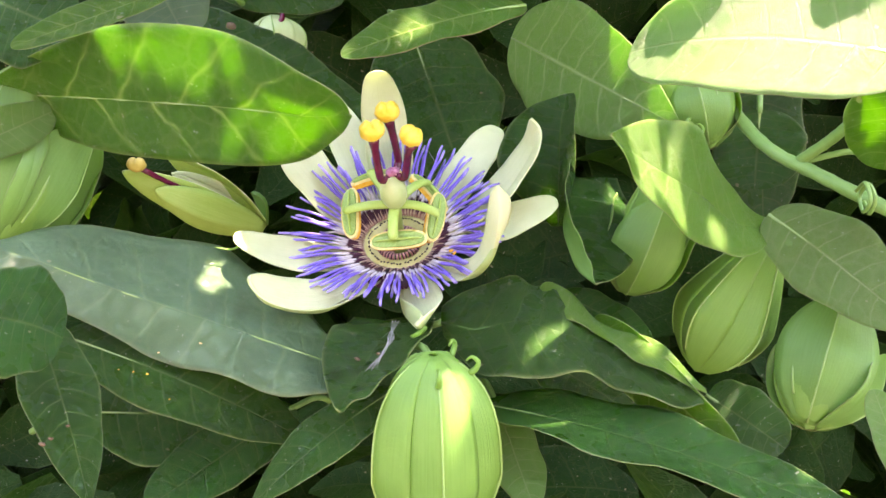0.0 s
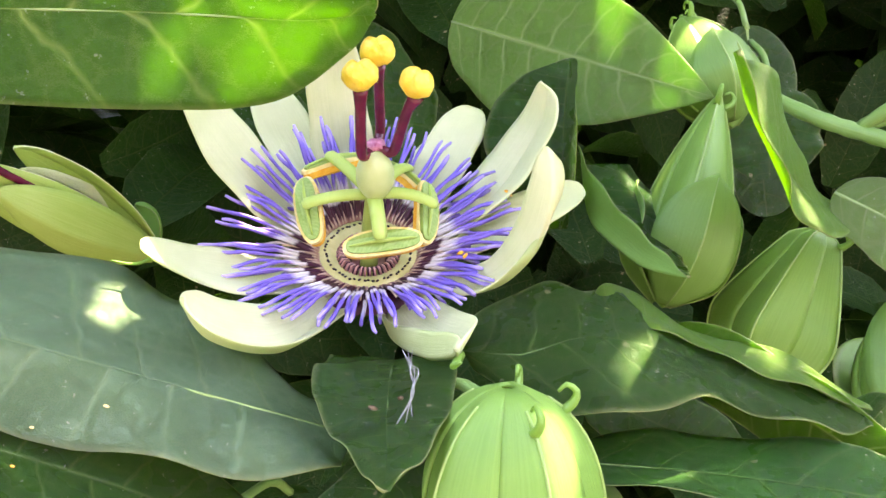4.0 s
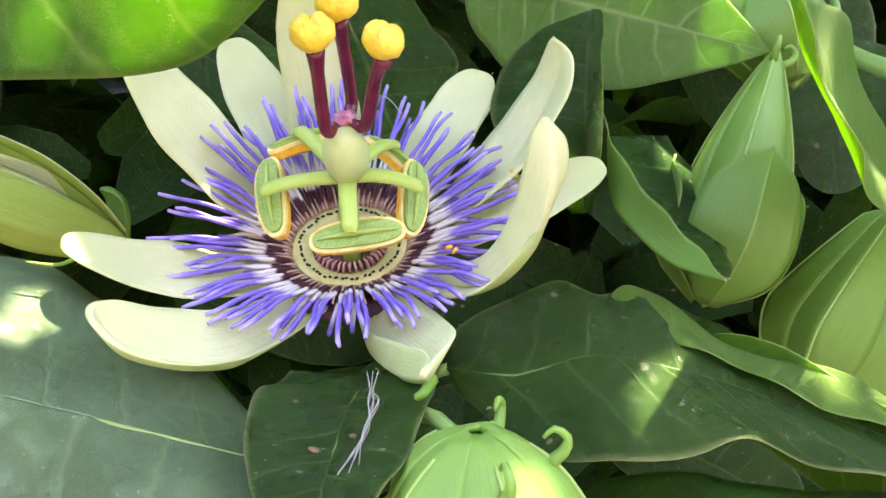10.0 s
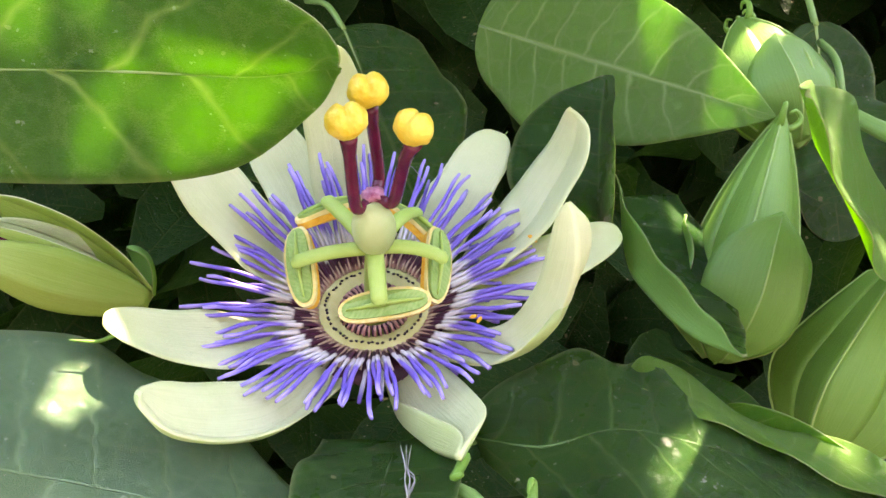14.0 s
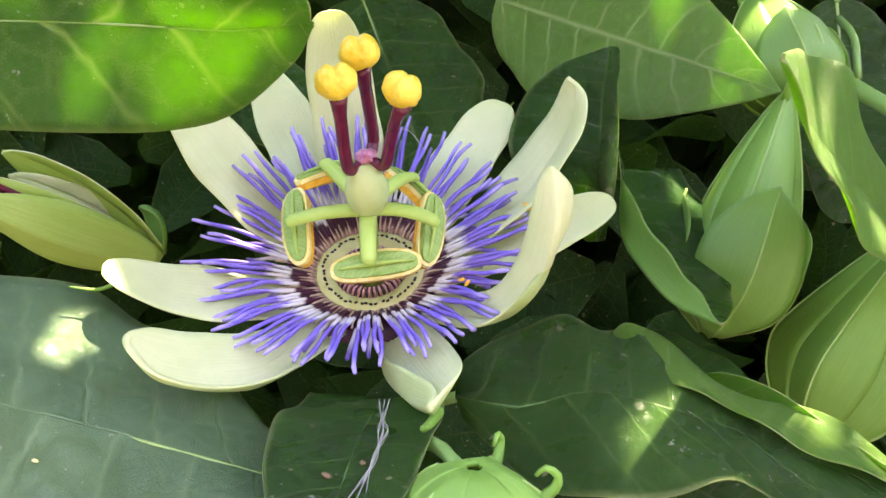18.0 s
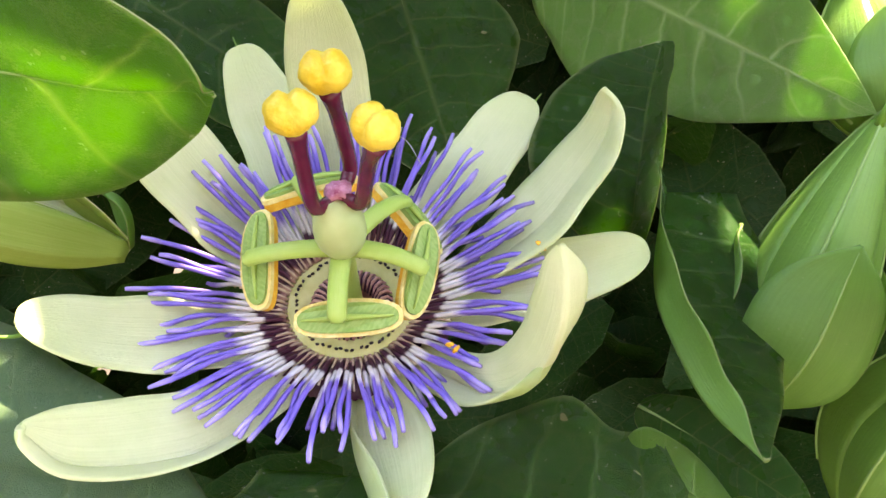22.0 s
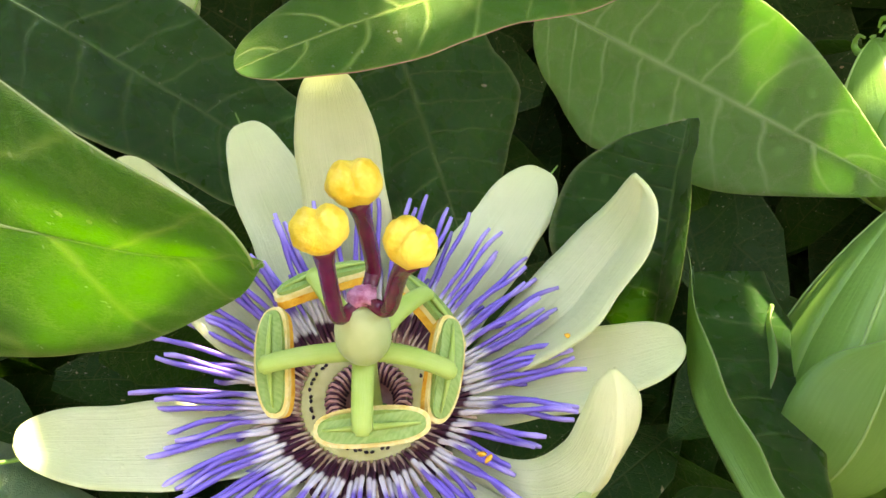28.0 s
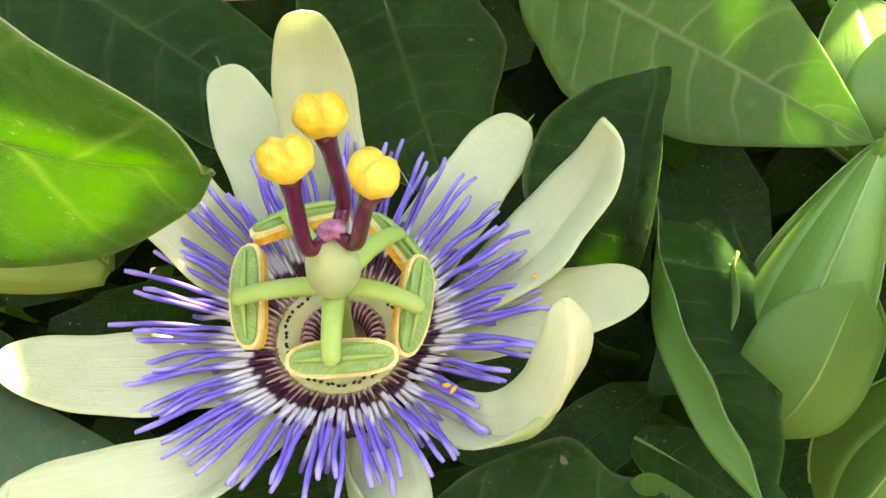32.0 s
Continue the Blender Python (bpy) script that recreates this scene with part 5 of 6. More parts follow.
# disc: rim, dotted ring and the pit with its fringe
verts, faces, idx = [], [], []
prof = [(0.0018, -0.0064), (0.0042, -0.0062), (0.0052, -0.0044), (0.0057, -0.0012), (0.0061, -0.0004), (0.0068, -0.0003), (0.0079, 0.0004), (0.0086, 0.0006), (0.0097, 0.0004), (0.0108, -0.0006), (0.0118, -0.0026), (0.0085, -0.0046), (0.003, -0.0075)]
for r, z in prof:
    for k in range(64):
        verts.append(polar(2 * math.pi * k / 64, r, z + 0.0001 * math.sin(k * 1.9)))
for i in range(len(prof) - 1):
    for k in range(64):
        faces.append((i * 64 + k, (i + 1) * 64 + k, (i + 1) * 64 + (k + 1) % 64, i * 64 + (k + 1) % 64))
        idx.append(1 if i < 4 else 0)
part("disc", mesh_of("disc", verts, faces, [DISC, PINK], idx), flower, "yellow-green disc with a dark pit")
fr = random.Random(4)


def blob(name, centre, radii, mat, lump=0.0, seg=12, seed=0, cleft=0.0):
    """A rounded lump with unequal half axes."""
    vs, fs = [], []
    for i in range(seg + 1):
        th = math.pi * i / seg
        for k in range(seg * 2):
            ph = math.pi * k / seg
            q = Vector((math.sin(th) * math.cos(ph), math.sin(th) * math.sin(ph), math.cos(th)))
            f = 1 + lump * noise.noise(q * 2.2 + Vector((seed, 0, 0))) + lump * 0.4 * noise.noise(q * 7 + Vector((seed, 3, 0)))
            if cleft:
                f -= cleft * math.exp(-(q.x / 0.2) ** 2) * max(0, q.z + 0.5)
            vs.append(Vector(centre) + Vector((q.x * radii[0], q.y * radii[1], q.z * radii[2])) * f)
    w = seg * 2
    for i in range(seg):
        for k in range(w):
            fs.append((i * w + k, (i + 1) * w + k, (i + 1) * w + (k + 1) % w, i * w + (k + 1) % w))
    return mesh_of(name, vs, fs, [mat])


dot = blob("dot", (0, 0, 0), (0.00034, 0.00024, 0.00022), DOT, 0.3, 5)
for k in range(58):
    a = 2 * math.pi * (k + fr.uniform(-0.3, 0.3)) / 58
    ob = part("dot", dot, flower)
    ob.matrix_local = Matrix.Translation(polar(a, 0.0085 + fr.uniform(-0.00025, 0.00025), 0.0007)) @ Matrix.Rotation(a + 1.57 + fr.uniform(-0.6, 0.6), 4, "Z")
fringe = tube_mesh("fringe_thread", [(0.0063, 0, -0.0003), (0.0055, 0, 0.0006), (0.0045, 0, 0.0003), (0.0036, 0, -0.0014)], [0.00018, 0.00022, 0.00022, 0.00024], MAROON, 5)
fringe_pale = tube_mesh("fringe_thread", [(0.0064, 0, -0.0003), (0.0056, 0, 0.0008), (0.0047, 0, 0.0005), (0.0039, 0, -0.0010)], [0.0002, 0.00026, 0.00024, 0.00022], PINK, 5)
for k in range(72):
    ob = part("fringe_thread", fringe if k % 2 else fringe_pale, flower)
    ob.matrix_local = Matrix.Rotation(2 * math.pi * (k + fr.uniform(-0.25, 0.25)) / 72, 4, "Z")

# fringe of filaments: maroon, then white, then violet
def filament(length, rise, sway, seed):
    pts, rad = [], []
    n = 15
    for i in range(n + 1):
        u = i / n
        x = 0.0104 + (length - 0.0104) * u
        pts.append((x, sway * u * u + 0.0003 * u * math.sin(u * 9 + seed), 0.0002 + rise * u ** 1.6 + 0.0012 * math.sin(u * 3.1) + 0.00035 * u * math.sin(u * 13 + seed * 1.7)))
        rad.append(0.00031 * (1.3 if 0.06 < u < 0.27 else 1.05 if u < 0.5 else 1.25 + 0.12 * math.sin(u * 31 + seed)) * (0.75 if i == n else 1))
    return tube_mesh("filament", pts, rad, FILAMENT if length > 0.025 else FILAMENT_SHORT, 6)


RISE_AT = (0, 20, 40, 60, 80, 100, 120, 140, 160, 180, 200, 220, 240, 260, 280, 300, 330, 360)
RISE = (0.38, 0.34, 0.34, 0.42, 0.64, 0.84, 0.9, 0.82, 0.58, 0.40, 0.33, 0.35, 0.40, 0.42, 0.44, 0.42, 0.40, 0.38)
SWAYS = [-0.0045 + 0.0009 * k for k in range(11)]
VARIANTS = [[filament(0.0316 + fr.uniform(-0.0042, 0.0018), fr.uniform(0.0, 0.0015), w, k * 3 + q) for q in range(3)] for k, w in enumerate(SWAYS)]
# the long threads lean together in tufts of three to five
turns, left = [], 0
for k in range(106):
    if left == 0:
        left = size = fr.choice((3, 3, 4, 4, 5))
        lean_by = fr.uniform(-0.0006, 0.0006)
    turns.append((k, lean_by - (size - left - (size - 1) / 2) * 0.0008))
    left -= 1
for k, sway in turns:
    a = 2 * math.pi * (k + fr.uniform(-0.12, 0.12)) / 106
    pick = min(range(11), key=lambda q: abs(SWAYS[q] - sway - fr.uniform(-0.0003, 0.0003)))
    ob = part("filament", VARIANTS[pick][fr.randrange(3)], flower)
    tilt = float(np.interp(math.degrees(a) % 360, RISE_AT, RISE)) + fr.uniform(-0.04, 0.04) + (0.03 if k % 2 else -0.02)
    ob.matrix_local = Matrix.Rotation(a, 4, "Z") @ Matrix.Translation((0.0104, 0, 0)) @ Matrix.Rotation(-tilt, 4, "Y") @ Matrix.Diagonal((float(np.interp(math.degrees(a) % 360, (0, 30, 220, 250, 310, 340, 360), (1.0, 1, 1.02, 0.93, 0.92, 0.97, 1.0))), 1, 1, 1)) @ Matrix.Translation((-0.0104, 0, 0.0002 * (k % 3)))
verts, faces = [], []
for i, (r, z) in enumerate(((0.0103, 0.0), (0.0125, 0.0), (0.0155, 0.0003), (0.0160, -0.0010))):
    for k in range(184):
        verts.append(polar(2 * math.pi * k / 184, r, z + (0.0003 if k % 2 else -0.0003)))
for i in range(3):
    for k in range(184):
        faces.append((i * 184 + k, (i + 1) * 184 + k, (i + 1) * 184 + (k + 1) % 184, i * 184 + (k + 1) % 184))
part("corona_base", mesh_of("corona_base", verts, faces, [MAROON]), flower, "ridged dark maroon base of the fringe")
# a few shorter threads beneath
SHORT = [filament(0.0215 + fr.uniform(-0.002, 0.002), 0.0, fr.uniform(-0.001, 0.001), 40 + s) for s in range(6)]
for k in range(34):
    a = 2 * math.pi * (k + fr.uniform(-0.3, 0.3)) / 34
    tilt = float(np.interp(math.degrees(a) % 360, RISE_AT, RISE)) * 0.85 + fr.uniform(-0.05, 0.0)
    ob = part("filament", SHORT[fr.randrange(6)], flower)
    ob.matrix_local = Matrix.Rotation(a, 4, "Z") @ Matrix.Translation((0.0104, 0, 0)) @ Matrix.Rotation(-tilt, 4, "Y") @ Matrix.Translation((-0.0104, 0, -0.0004))
# slender cream ribs between the feet of the threads
ribs = [tube_mesh("rib", [(0.0098, 0, 0.0003), (0.0112, 0, 0.0010), (0.0130, 0, 0.0011), (0.0149 + 0.0004 * q, 0, 0.0010), (0.0164 + 0.0006 * q, 0.0001, 0.0007)], [0.00024, 0.00023, 0.00022, 0.0002, 0.0002], RIB, 5) for q in range(3)]
for k in range(78):
    ob = part("rib", ribs[fr.randrange(3)], flower)
    a = 2 * math.pi * (k + 0.5 + fr.uniform(-0.15, 0.15)) / 78
    tilt = float(np.interp(math.degrees(a) % 360, RISE_AT, RISE)) * 0.9
    ob.matrix_local = Matrix.Rotation(a, 4, "Z") @ Matrix.Translation((0.0104, 0, 0)) @ Matrix.Rotation(-tilt, 4, "Y") @ Matrix.Translation((-0.0104, 0, 0))

# column, ovary, stamens, styles
def lean(z):
    return Vector((0.067, -0.11, 1.0)) * max(z, 0) if z > 0 else Vector((0, 0, z))


part("column", tube_mesh("column", smooth_line([(0, 0, -0.0065), lean(0.006), lean(0.0178)], 10), [0.0019 - 0.00004 * i for i in range(11)], STAMEN, 14), flower, "pale green column")
part("ovary", blob("ovary", lean(0.0215), (0.0035, 0.0035, 0.0051), OVARY, 0.03, 16), flower, "smooth pale green ovary")
# each stamen: the end of its strap, the middle of its anther, the way along the anther, the way its back faces
STAMENS = (
    ((0.0015, -0.0130, 0.0153), (0.0022, -0.0106, 0.0128), (1.0, 0.06, 0.06), (0.0, -0.45, 0.9)),
    ((-0.0120, -0.0044, 0.0172), (-0.0113, -0.0022, 0.0150), (-0.02, 1.0, 0.05), (-0.35, -0.3, 0.9)),
    ((0.0128, -0.0044, 0.0154), (0.0119, -0.0018, 0.0124), (0.08, 1.0, 0.15), (0.6, -0.25, 0.75)),
    ((0.0092, 0.0091, 0.0142), (0.0098, 0.0083, 0.0122), (-0.6, 0.74, 0.3), (0.6, 0.3, 0.7)),
    ((-0.0068, 0.0100, 0.0180), (-0.0054, 0.0108, 0.0162), (0.82, 0.56, 0.13), (-0.1, 0.45, 0.85)),
)
for k, (end, middle, along, back) in enumerate(STAMENS):
    p2, cen, nrm, tang = Vector(end), Vector(middle), Vector(back).normalized(), Vector(along)
    o = lean(0.0172)
    out = Vector((p2.x - o.x, p2.y - o.y, 0))
    p0, p1 = o + out * 0.08, o + out * 0.62 + Vector((0, 0, 0.0016))
    stam = part("stamen", sheet(lambda u: (bez(p0, p1, p2, u), bez_slope(p0, p1, p2, u)), lambda u: Vector((-out.y, out.x, 0)),
                                lambda u: 0.0015 - 0.0002 * u if u < 0.95 else 0.0009, 14, 6, lambda v, w, u: arc(v, w, -0.7, -0.7), [STAMEN] * 3, 0.0013, "stamen"), flower, "flat green filament strap")
    tang = (tang - nrm * tang.dot(nrm)).normalized()
    low = nrm.cross(tang)
    L, W = 0.0069, 0.0020

    def slab(name, mat, grow, depth, off):
        vs, fs = [], []
        for side in (0, 1):
            for q in range(28):
                t = 2 * math.pi * q / 28
                ct, st = math.cos(t), math.sin(t)
                px = math.copysign(abs(ct) ** 0.8, ct) * (L + grow)
                py = math.copysign(abs(st) ** 0.75, st) * (W + grow)
                vs.append(cen + tang * px + low * py + nrm * (off - side * depth - 0.0009 * (px / L) ** 2))
        fs = [tuple(range(27, -1, -1)), tuple(range(28, 56))] + [(q, (q + 1) % 28, 28 + (q + 1) % 28, 28 + q) for q in range(28)]
        return mesh_of(name, vs, fs, [mat], smooth=False)

    part("anther", slab("anther", ANTHER, 0.0, 0.0009, 0.0003), stam, "green striped anther back")
    part("anther_rim", slab("anther_rim", ANTHER_RIM, 0.00058, 0.0007, -0.0001), stam, "pale yellow rim of the anther")
    part("pollen_sac", slab("pollen_sac", POLLEN, 0.00035, 0.0012, -0.0009), stam, "orange-yellow pollen edge")
    groove = tube_mesh("groove", [cen + tang * (L * 0.9 * q / 6) + nrm * (0.00035 - 0.0009 * (0.9 * q / 6) ** 2) for q in range(-6, 7)], [0.0004 * (1 - abs(q) / 7) + 0.0001 for q in range(-6, 7)], STAMEN, 5)
    part("groove", groove, stam)
HUB = TO_LOCAL @ Vector((-0.0102, 0.1743, 1.1440))
part("style_hub", blob("style_hub", HUB, (0.0017, 0.0015, 0.0009), STYLE_PINK, 0.5, 10), flower, "mottled pink hub of the styles")
for k, (sx, sy, sz) in enumerate(((-0.0134, 0.1657, 1.1577), (-0.0042, 0.1654, 1.1565), (-0.0102, 0.1700, 1.1610))):
    s = TO_LOCAL @ Vector((sx, sy, sz))
    hub = HUB
    e = Vector((s.x - hub.x, s.y - hub.y, 0))
    o = e.normalized()
    line = smooth_line([hub, hub + o * 0.0018 - Vector((0, 0, 0.0008)), hub + o * 0.0032 - Vector((0, 0, 0.0006)), hub + o * 0.0041 + Vector((0, 0, 0.0012)), (hub + o * 0.0042).lerp(s, 0.5) + Vector((0, 0, 0.001)), Vector((s.x, s.y, s.z - 0.0026))], 24)
    st = part("style", tube_mesh("style", line, [0.0008 + 0.0002 * min(1, i / 8) + (0.0004 * max(0, i - 20) / 4) for i in range(25)], STYLE, 10), flower, "glossy dark purple style")
    me = blob("stigma", (0, 0, 0), (0.0030, 0.0026, 0.0027), STIGMA, 0.1, 14, k * 3, 0.22)
    sg = part("stigma", me, st, "two-lobed yellow stigma")
    sg.matrix_local = Matrix.Translation(s) @ Matrix.Rotation((0.2, -0.7, 0.1)[k], 4, "Z") @ Matrix.Rotation((0.1, 0.2, 0.5)[k], 4, "X")
# stalk and the green bracts beneath
part("flower_stalk", tube_mesh("flower_stalk", smooth_line([(0, 0, -0.006), (0.001, 0.002, -0.014), (0.004, 0.01, -0.03)], 10), [0.0024, 0.0032, 0.0034, 0.003, 0.0022, 0.0018, 0.0016, 0.0016, 0.0016, 0.0016, 0.0016], STEM, 10), flower)

# ---- leaves round the flower ----
shaped_leaf("large green leaf, sun shining through in bright patches",
            [(-0.1210, 0.1793, 1.1600), (-0.0972, 0.1614, 1.1726), (-0.0784, 0.1565, 1.1806), (-0.0604, 0.1530, 1.1850), (-0.0385, 0.1474, 1.1837), (-0.0198, 0.1381, 1.1772), (-0.0135, 0.1371, 1.1718), (-0.0131, 0.1402, 1.1692)],
            [(-0.1212, 0.1793, 1.1597), (-0.1000, 0.1675, 1.1655), (-0.0800, 0.1600, 1.1672), (-0.0600, 0.1535, 1.1680), (-0.0405, 0.1485, 1.1682), (-0.0230, 0.1436, 1.1680), (-0.0150, 0.1410, 1.1690), (-0.0131, 0.1403, 1.1690)],
            [(-0.1210, 0.1790, 1.1594), (-0.1029, 0.1683, 1.1593), (-0.0827, 0.1595, 1.1566), (-0.0622, 0.1519, 1.1555), (-0.0427, 0.1480, 1.1556), (-0.0258, 0.1466, 1.1569), (-0.0160, 0.1437, 1.1645), (-0.0133, 0.1404, 1.1686)],
            top=LEAF_YOUNG, under=LEAF_YOUNG, wave=0.0006, seed=1, round_off=0.5, rib=0.0004, stalk=[(-0.127, 0.182, 1.158), (-0.134, 0.186, 1.152)])
# Pale base colour stands in for the sky's sheen on this leaf.
shaped_leaf("broad green leaf with a wavy edge, sheen in its paler colour",
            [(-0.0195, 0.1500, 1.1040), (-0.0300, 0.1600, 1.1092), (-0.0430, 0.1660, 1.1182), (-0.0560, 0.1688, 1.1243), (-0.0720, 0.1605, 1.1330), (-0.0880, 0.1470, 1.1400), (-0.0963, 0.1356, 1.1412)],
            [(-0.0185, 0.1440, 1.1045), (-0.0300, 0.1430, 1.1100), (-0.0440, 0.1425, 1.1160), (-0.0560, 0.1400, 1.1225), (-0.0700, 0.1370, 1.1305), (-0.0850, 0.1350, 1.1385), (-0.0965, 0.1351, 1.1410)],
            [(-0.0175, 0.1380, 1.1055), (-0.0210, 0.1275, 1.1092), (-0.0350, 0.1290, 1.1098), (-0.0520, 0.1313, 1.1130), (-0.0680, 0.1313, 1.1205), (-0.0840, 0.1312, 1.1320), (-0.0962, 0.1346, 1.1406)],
            top=LEAF_DUSTY_SHEEN, wave=0.0011, seed=2, round_off=0.5, rib=0.0004)
shaped_leaf("small lobed dark green leaf below the flower",
            [(-0.0195, 0.158, 1.1110), (-0.0226, 0.143, 1.1160), (-0.0217, 0.131, 1.1165), (-0.0183, 0.1194, 1.1178), (-0.0155, 0.1135, 1.1168)],
            [(-0.008, 0.160, 1.108), (-0.0105, 0.145, 1.1132), (-0.0125, 0.130, 1.1155), (-0.0135, 0.1195, 1.1168), (-0.0145, 0.113, 1.1168)],
            [(0.001, 0.158, 1.1110), (0.0008, 0.1477, 1.1142), (-0.0034, 0.1298, 1.1178), (-0.0085, 0.118, 1.1185), (-0.0138, 0.1132, 1.1168)], wave=0.0006, seed=3)
shaped_leaf("dark green wavy leaf with a sunlit edge",
            [(0.003, 0.157, 1.1150), (0.0103, 0.1619, 1.1180), (0.0200, 0.1641, 1.1202), (0.0248, 0.1580, 1.1212), (0.0293, 0.1550, 1.1228), (0.0358, 0.1510, 1.1195), (0.0418, 0.1425, 1.1172), (0.0510, 0.1400, 1.1165), (0.0590, 0.1254, 1.1135)],
            [(0.003, 0.153, 1.1130), (0.0115, 0.1470, 1.1150), (0.0200, 0.1450, 1.1185), (0.0260, 0.1420, 1.1195), (0.0320, 0.1400, 1.1185), (0.0380, 0.1385, 1.1168), (0.0445, 0.1350, 1.1155), (0.0520, 0.1310, 1.1145), (0.0595, 0.1245, 1.1130)],
            [(0.004, 0.149, 1.1115), (0.0120, 0.1330, 1.1130), (0.0200, 0.1262, 1.1165), (0.0280, 0.1265, 1.1170), (0.0355, 0.1290, 1.1160), (0.0420, 0.1255, 1.1150), (0.0480, 0.1225, 1.1148), (0.0545, 0.1225, 1.1130), (0.0595, 0.1240, 1.1125)], wave=0.0005, seed=4, round_off=0.4, stalk=[(-0.002, 0.158, 1.108), (-0.006, 0.168, 1.098)])
# Lighter lobe laid just over the wavy leaf to stand for its sunlit end.
shaped_leaf("fresh green lobe laid over the wavy leaf for its sunlit end",
            [(0.0262, 0.1560, 1.1208), (0.0295, 0.1556, 1.1236), (0.0358, 0.1516, 1.1206), (0.0418, 0.1433, 1.1184), (0.0510, 0.1408, 1.1178), (0.0597, 0.1268, 1.1148)],
            [(0.0265, 0.1530, 1.1202), (0.0312, 0.1492, 1.1208), (0.0372, 0.1450, 1.1196), (0.0432, 0.1390, 1.1180), (0.0512, 0.1348, 1.1168), (0.0601, 0.1262, 1.1145)],
            [(0.0270, 0.1510, 1.1206), (0.0325, 0.1445, 1.1200), (0.0388, 0.1408, 1.1188), (0.0447, 0.1345, 1.1174), (0.0518, 0.1295, 1.1164), (0.0602, 0.1256, 1.1142)], top=LEAF_FRESH, under=LEAF_FRESH, wave=0.0004, seed=9, round_off=0.4)
shaped_leaf("dark glossy leaf with a rolled edge",
            [(0.0320, 0.1990, 1.118), (0.0170, 0.200, 1.1340), (0.0185, 0.2076, 1.1437), (0.0251, 0.2065, 1.1515), (0.0341, 0.2055, 1.1553)],
            [(0.0340, 0.1990, 1.118), (0.0335, 0.200, 1.135), (0.0335, 0.2012, 1.1468), (0.0342, 0.2030, 1.1520), (0.0352, 0.2058, 1.1555)],
            [(0.0360, 0.1990, 1.118), (0.0386, 0.2050, 1.135), (0.0376, 0.2065, 1.1468), (0.0380, 0.2075, 1.1520), (0.0372, 0.2070, 1.1552)], wave=0.0003, seed=6, round_off=0.5)
shaped_leaf("dark leaf folded lengthwise, pale underneath",
            [(0.0362, 0.1985, 1.1378), (0.0340, 0.1800, 1.1353), (0.0360, 0.1670, 1.1315), (0.0381, 0.1570, 1.1291), (0.0385, 0.1468, 1.1283)],
            [(0.0380, 0.1990, 1.1330), (0.0340, 0.1815, 1.1272), (0.0346, 0.1680, 1.1255), (0.0362, 0.1570, 1.1256), (0.0388, 0.1466, 1.1280)],
            [(0.0500, 0.2010, 1.1322), (0.0530, 0.1890, 1.1265), (0.0528, 0.1775, 1.1205), (0.0470, 0.1620, 1.1225), (0.0391, 0.1466, 1.1280)], under=BRACT, wave=0.0003, seed=7, round_off=0.12)
shaped_leaf("curled leaf shining in full sun, pinkish at the tip",
            [(0.0905, 0.1816, 1.1268), (0.0743, 0.1735, 1.1395), (0.0627, 0.1700, 1.1570), (0.0492, 0.1599, 1.1622), (0.0385, 0.1420, 1.1650)],
            [(0.0905, 0.1818, 1.1262), (0.0750, 0.1690, 1.1330), (0.0640, 0.1660, 1.1420), (0.0497, 0.1545, 1.1535), (0.0386, 0.1420, 1.1645)],
            [(0.0903, 0.1815, 1.1258), (0.0765, 0.1600, 1.1292), (0.0650, 0.1560, 1.1330), (0.0500, 0.1445, 1.1478), (0.0388, 0.1418, 1.1640)], top=LEAF_FRESH, under=LEAF_FRESH, wave=0.0006, seed=8, round_off=0.3)
leaf("large pale green leaf with a long midrib", (0.0206, 0.2712, 1.1574), (0.0655, 0.1959, 1.1487), (0.0476, 0.2159, 1.1325), 0.0, 0.1, 0.1, 0.05, 2.5, 0.5, top=LEAF_PALE, under=LEAF_PALE, seed=5, point=True, lean=0.38, petiole=False)
leaf("sunlit leaf with a reddish pointed tip", (0.0221, 0.1794, 1.1836), (-0.0169, 0.1537, 1.1777), (0.0029, 0.1605, 1.1771), 0.002, 0.3, 0.3, 0.1, 2.5, 0.5, top=LEAF_YOUNG, under=LEAF_UNDER, seed=9, rim=LEAF_RIM_RED, petiole=False)
# Pale underside colour on its upper face stands in for the sun's glare.
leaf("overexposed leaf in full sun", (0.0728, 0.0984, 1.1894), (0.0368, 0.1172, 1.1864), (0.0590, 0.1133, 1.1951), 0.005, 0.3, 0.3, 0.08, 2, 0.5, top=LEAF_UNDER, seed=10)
leaf("dark glossy leaf behind the flower", (-0.0853, 0.2285, 1.1724), (-0.0203, 0.2259, 1.1312), (-0.0440, 0.2411, 1.1556), 0.002, 0.2, 0.2, 0.03, 2, 0.45, seed=11)
leaf("long dark leaf in the shade below", (-0.0800, 0.1315, 1.1210), (-0.0260, 0.1337, 1.0898), (-0.0554, 0.1230, 1.1027), 0.003, 0.2, 0.3, 0.04, 2, 0.5, seed=12, point=True)
leaf("dark green leaf lying low with a sunlit margin", (0.0129, 0.1355, 1.1022), (0.0850, 0.0923, 1.1100), (0.0537, 0.1233, 1.1047), 0.003, 0.3, 0.45, 0.1, 3, 0.5, seed=13, point=True)
leaf("green leaf at the hedge's edge", (-0.0786, 0.1045, 1.1427), (-0.0652, 0.1095, 1.1350), (-0.0672, 0.0965, 1.1329), 0.002, 0.2, 0.2, 0.03, 2, 0.5, seed=14)
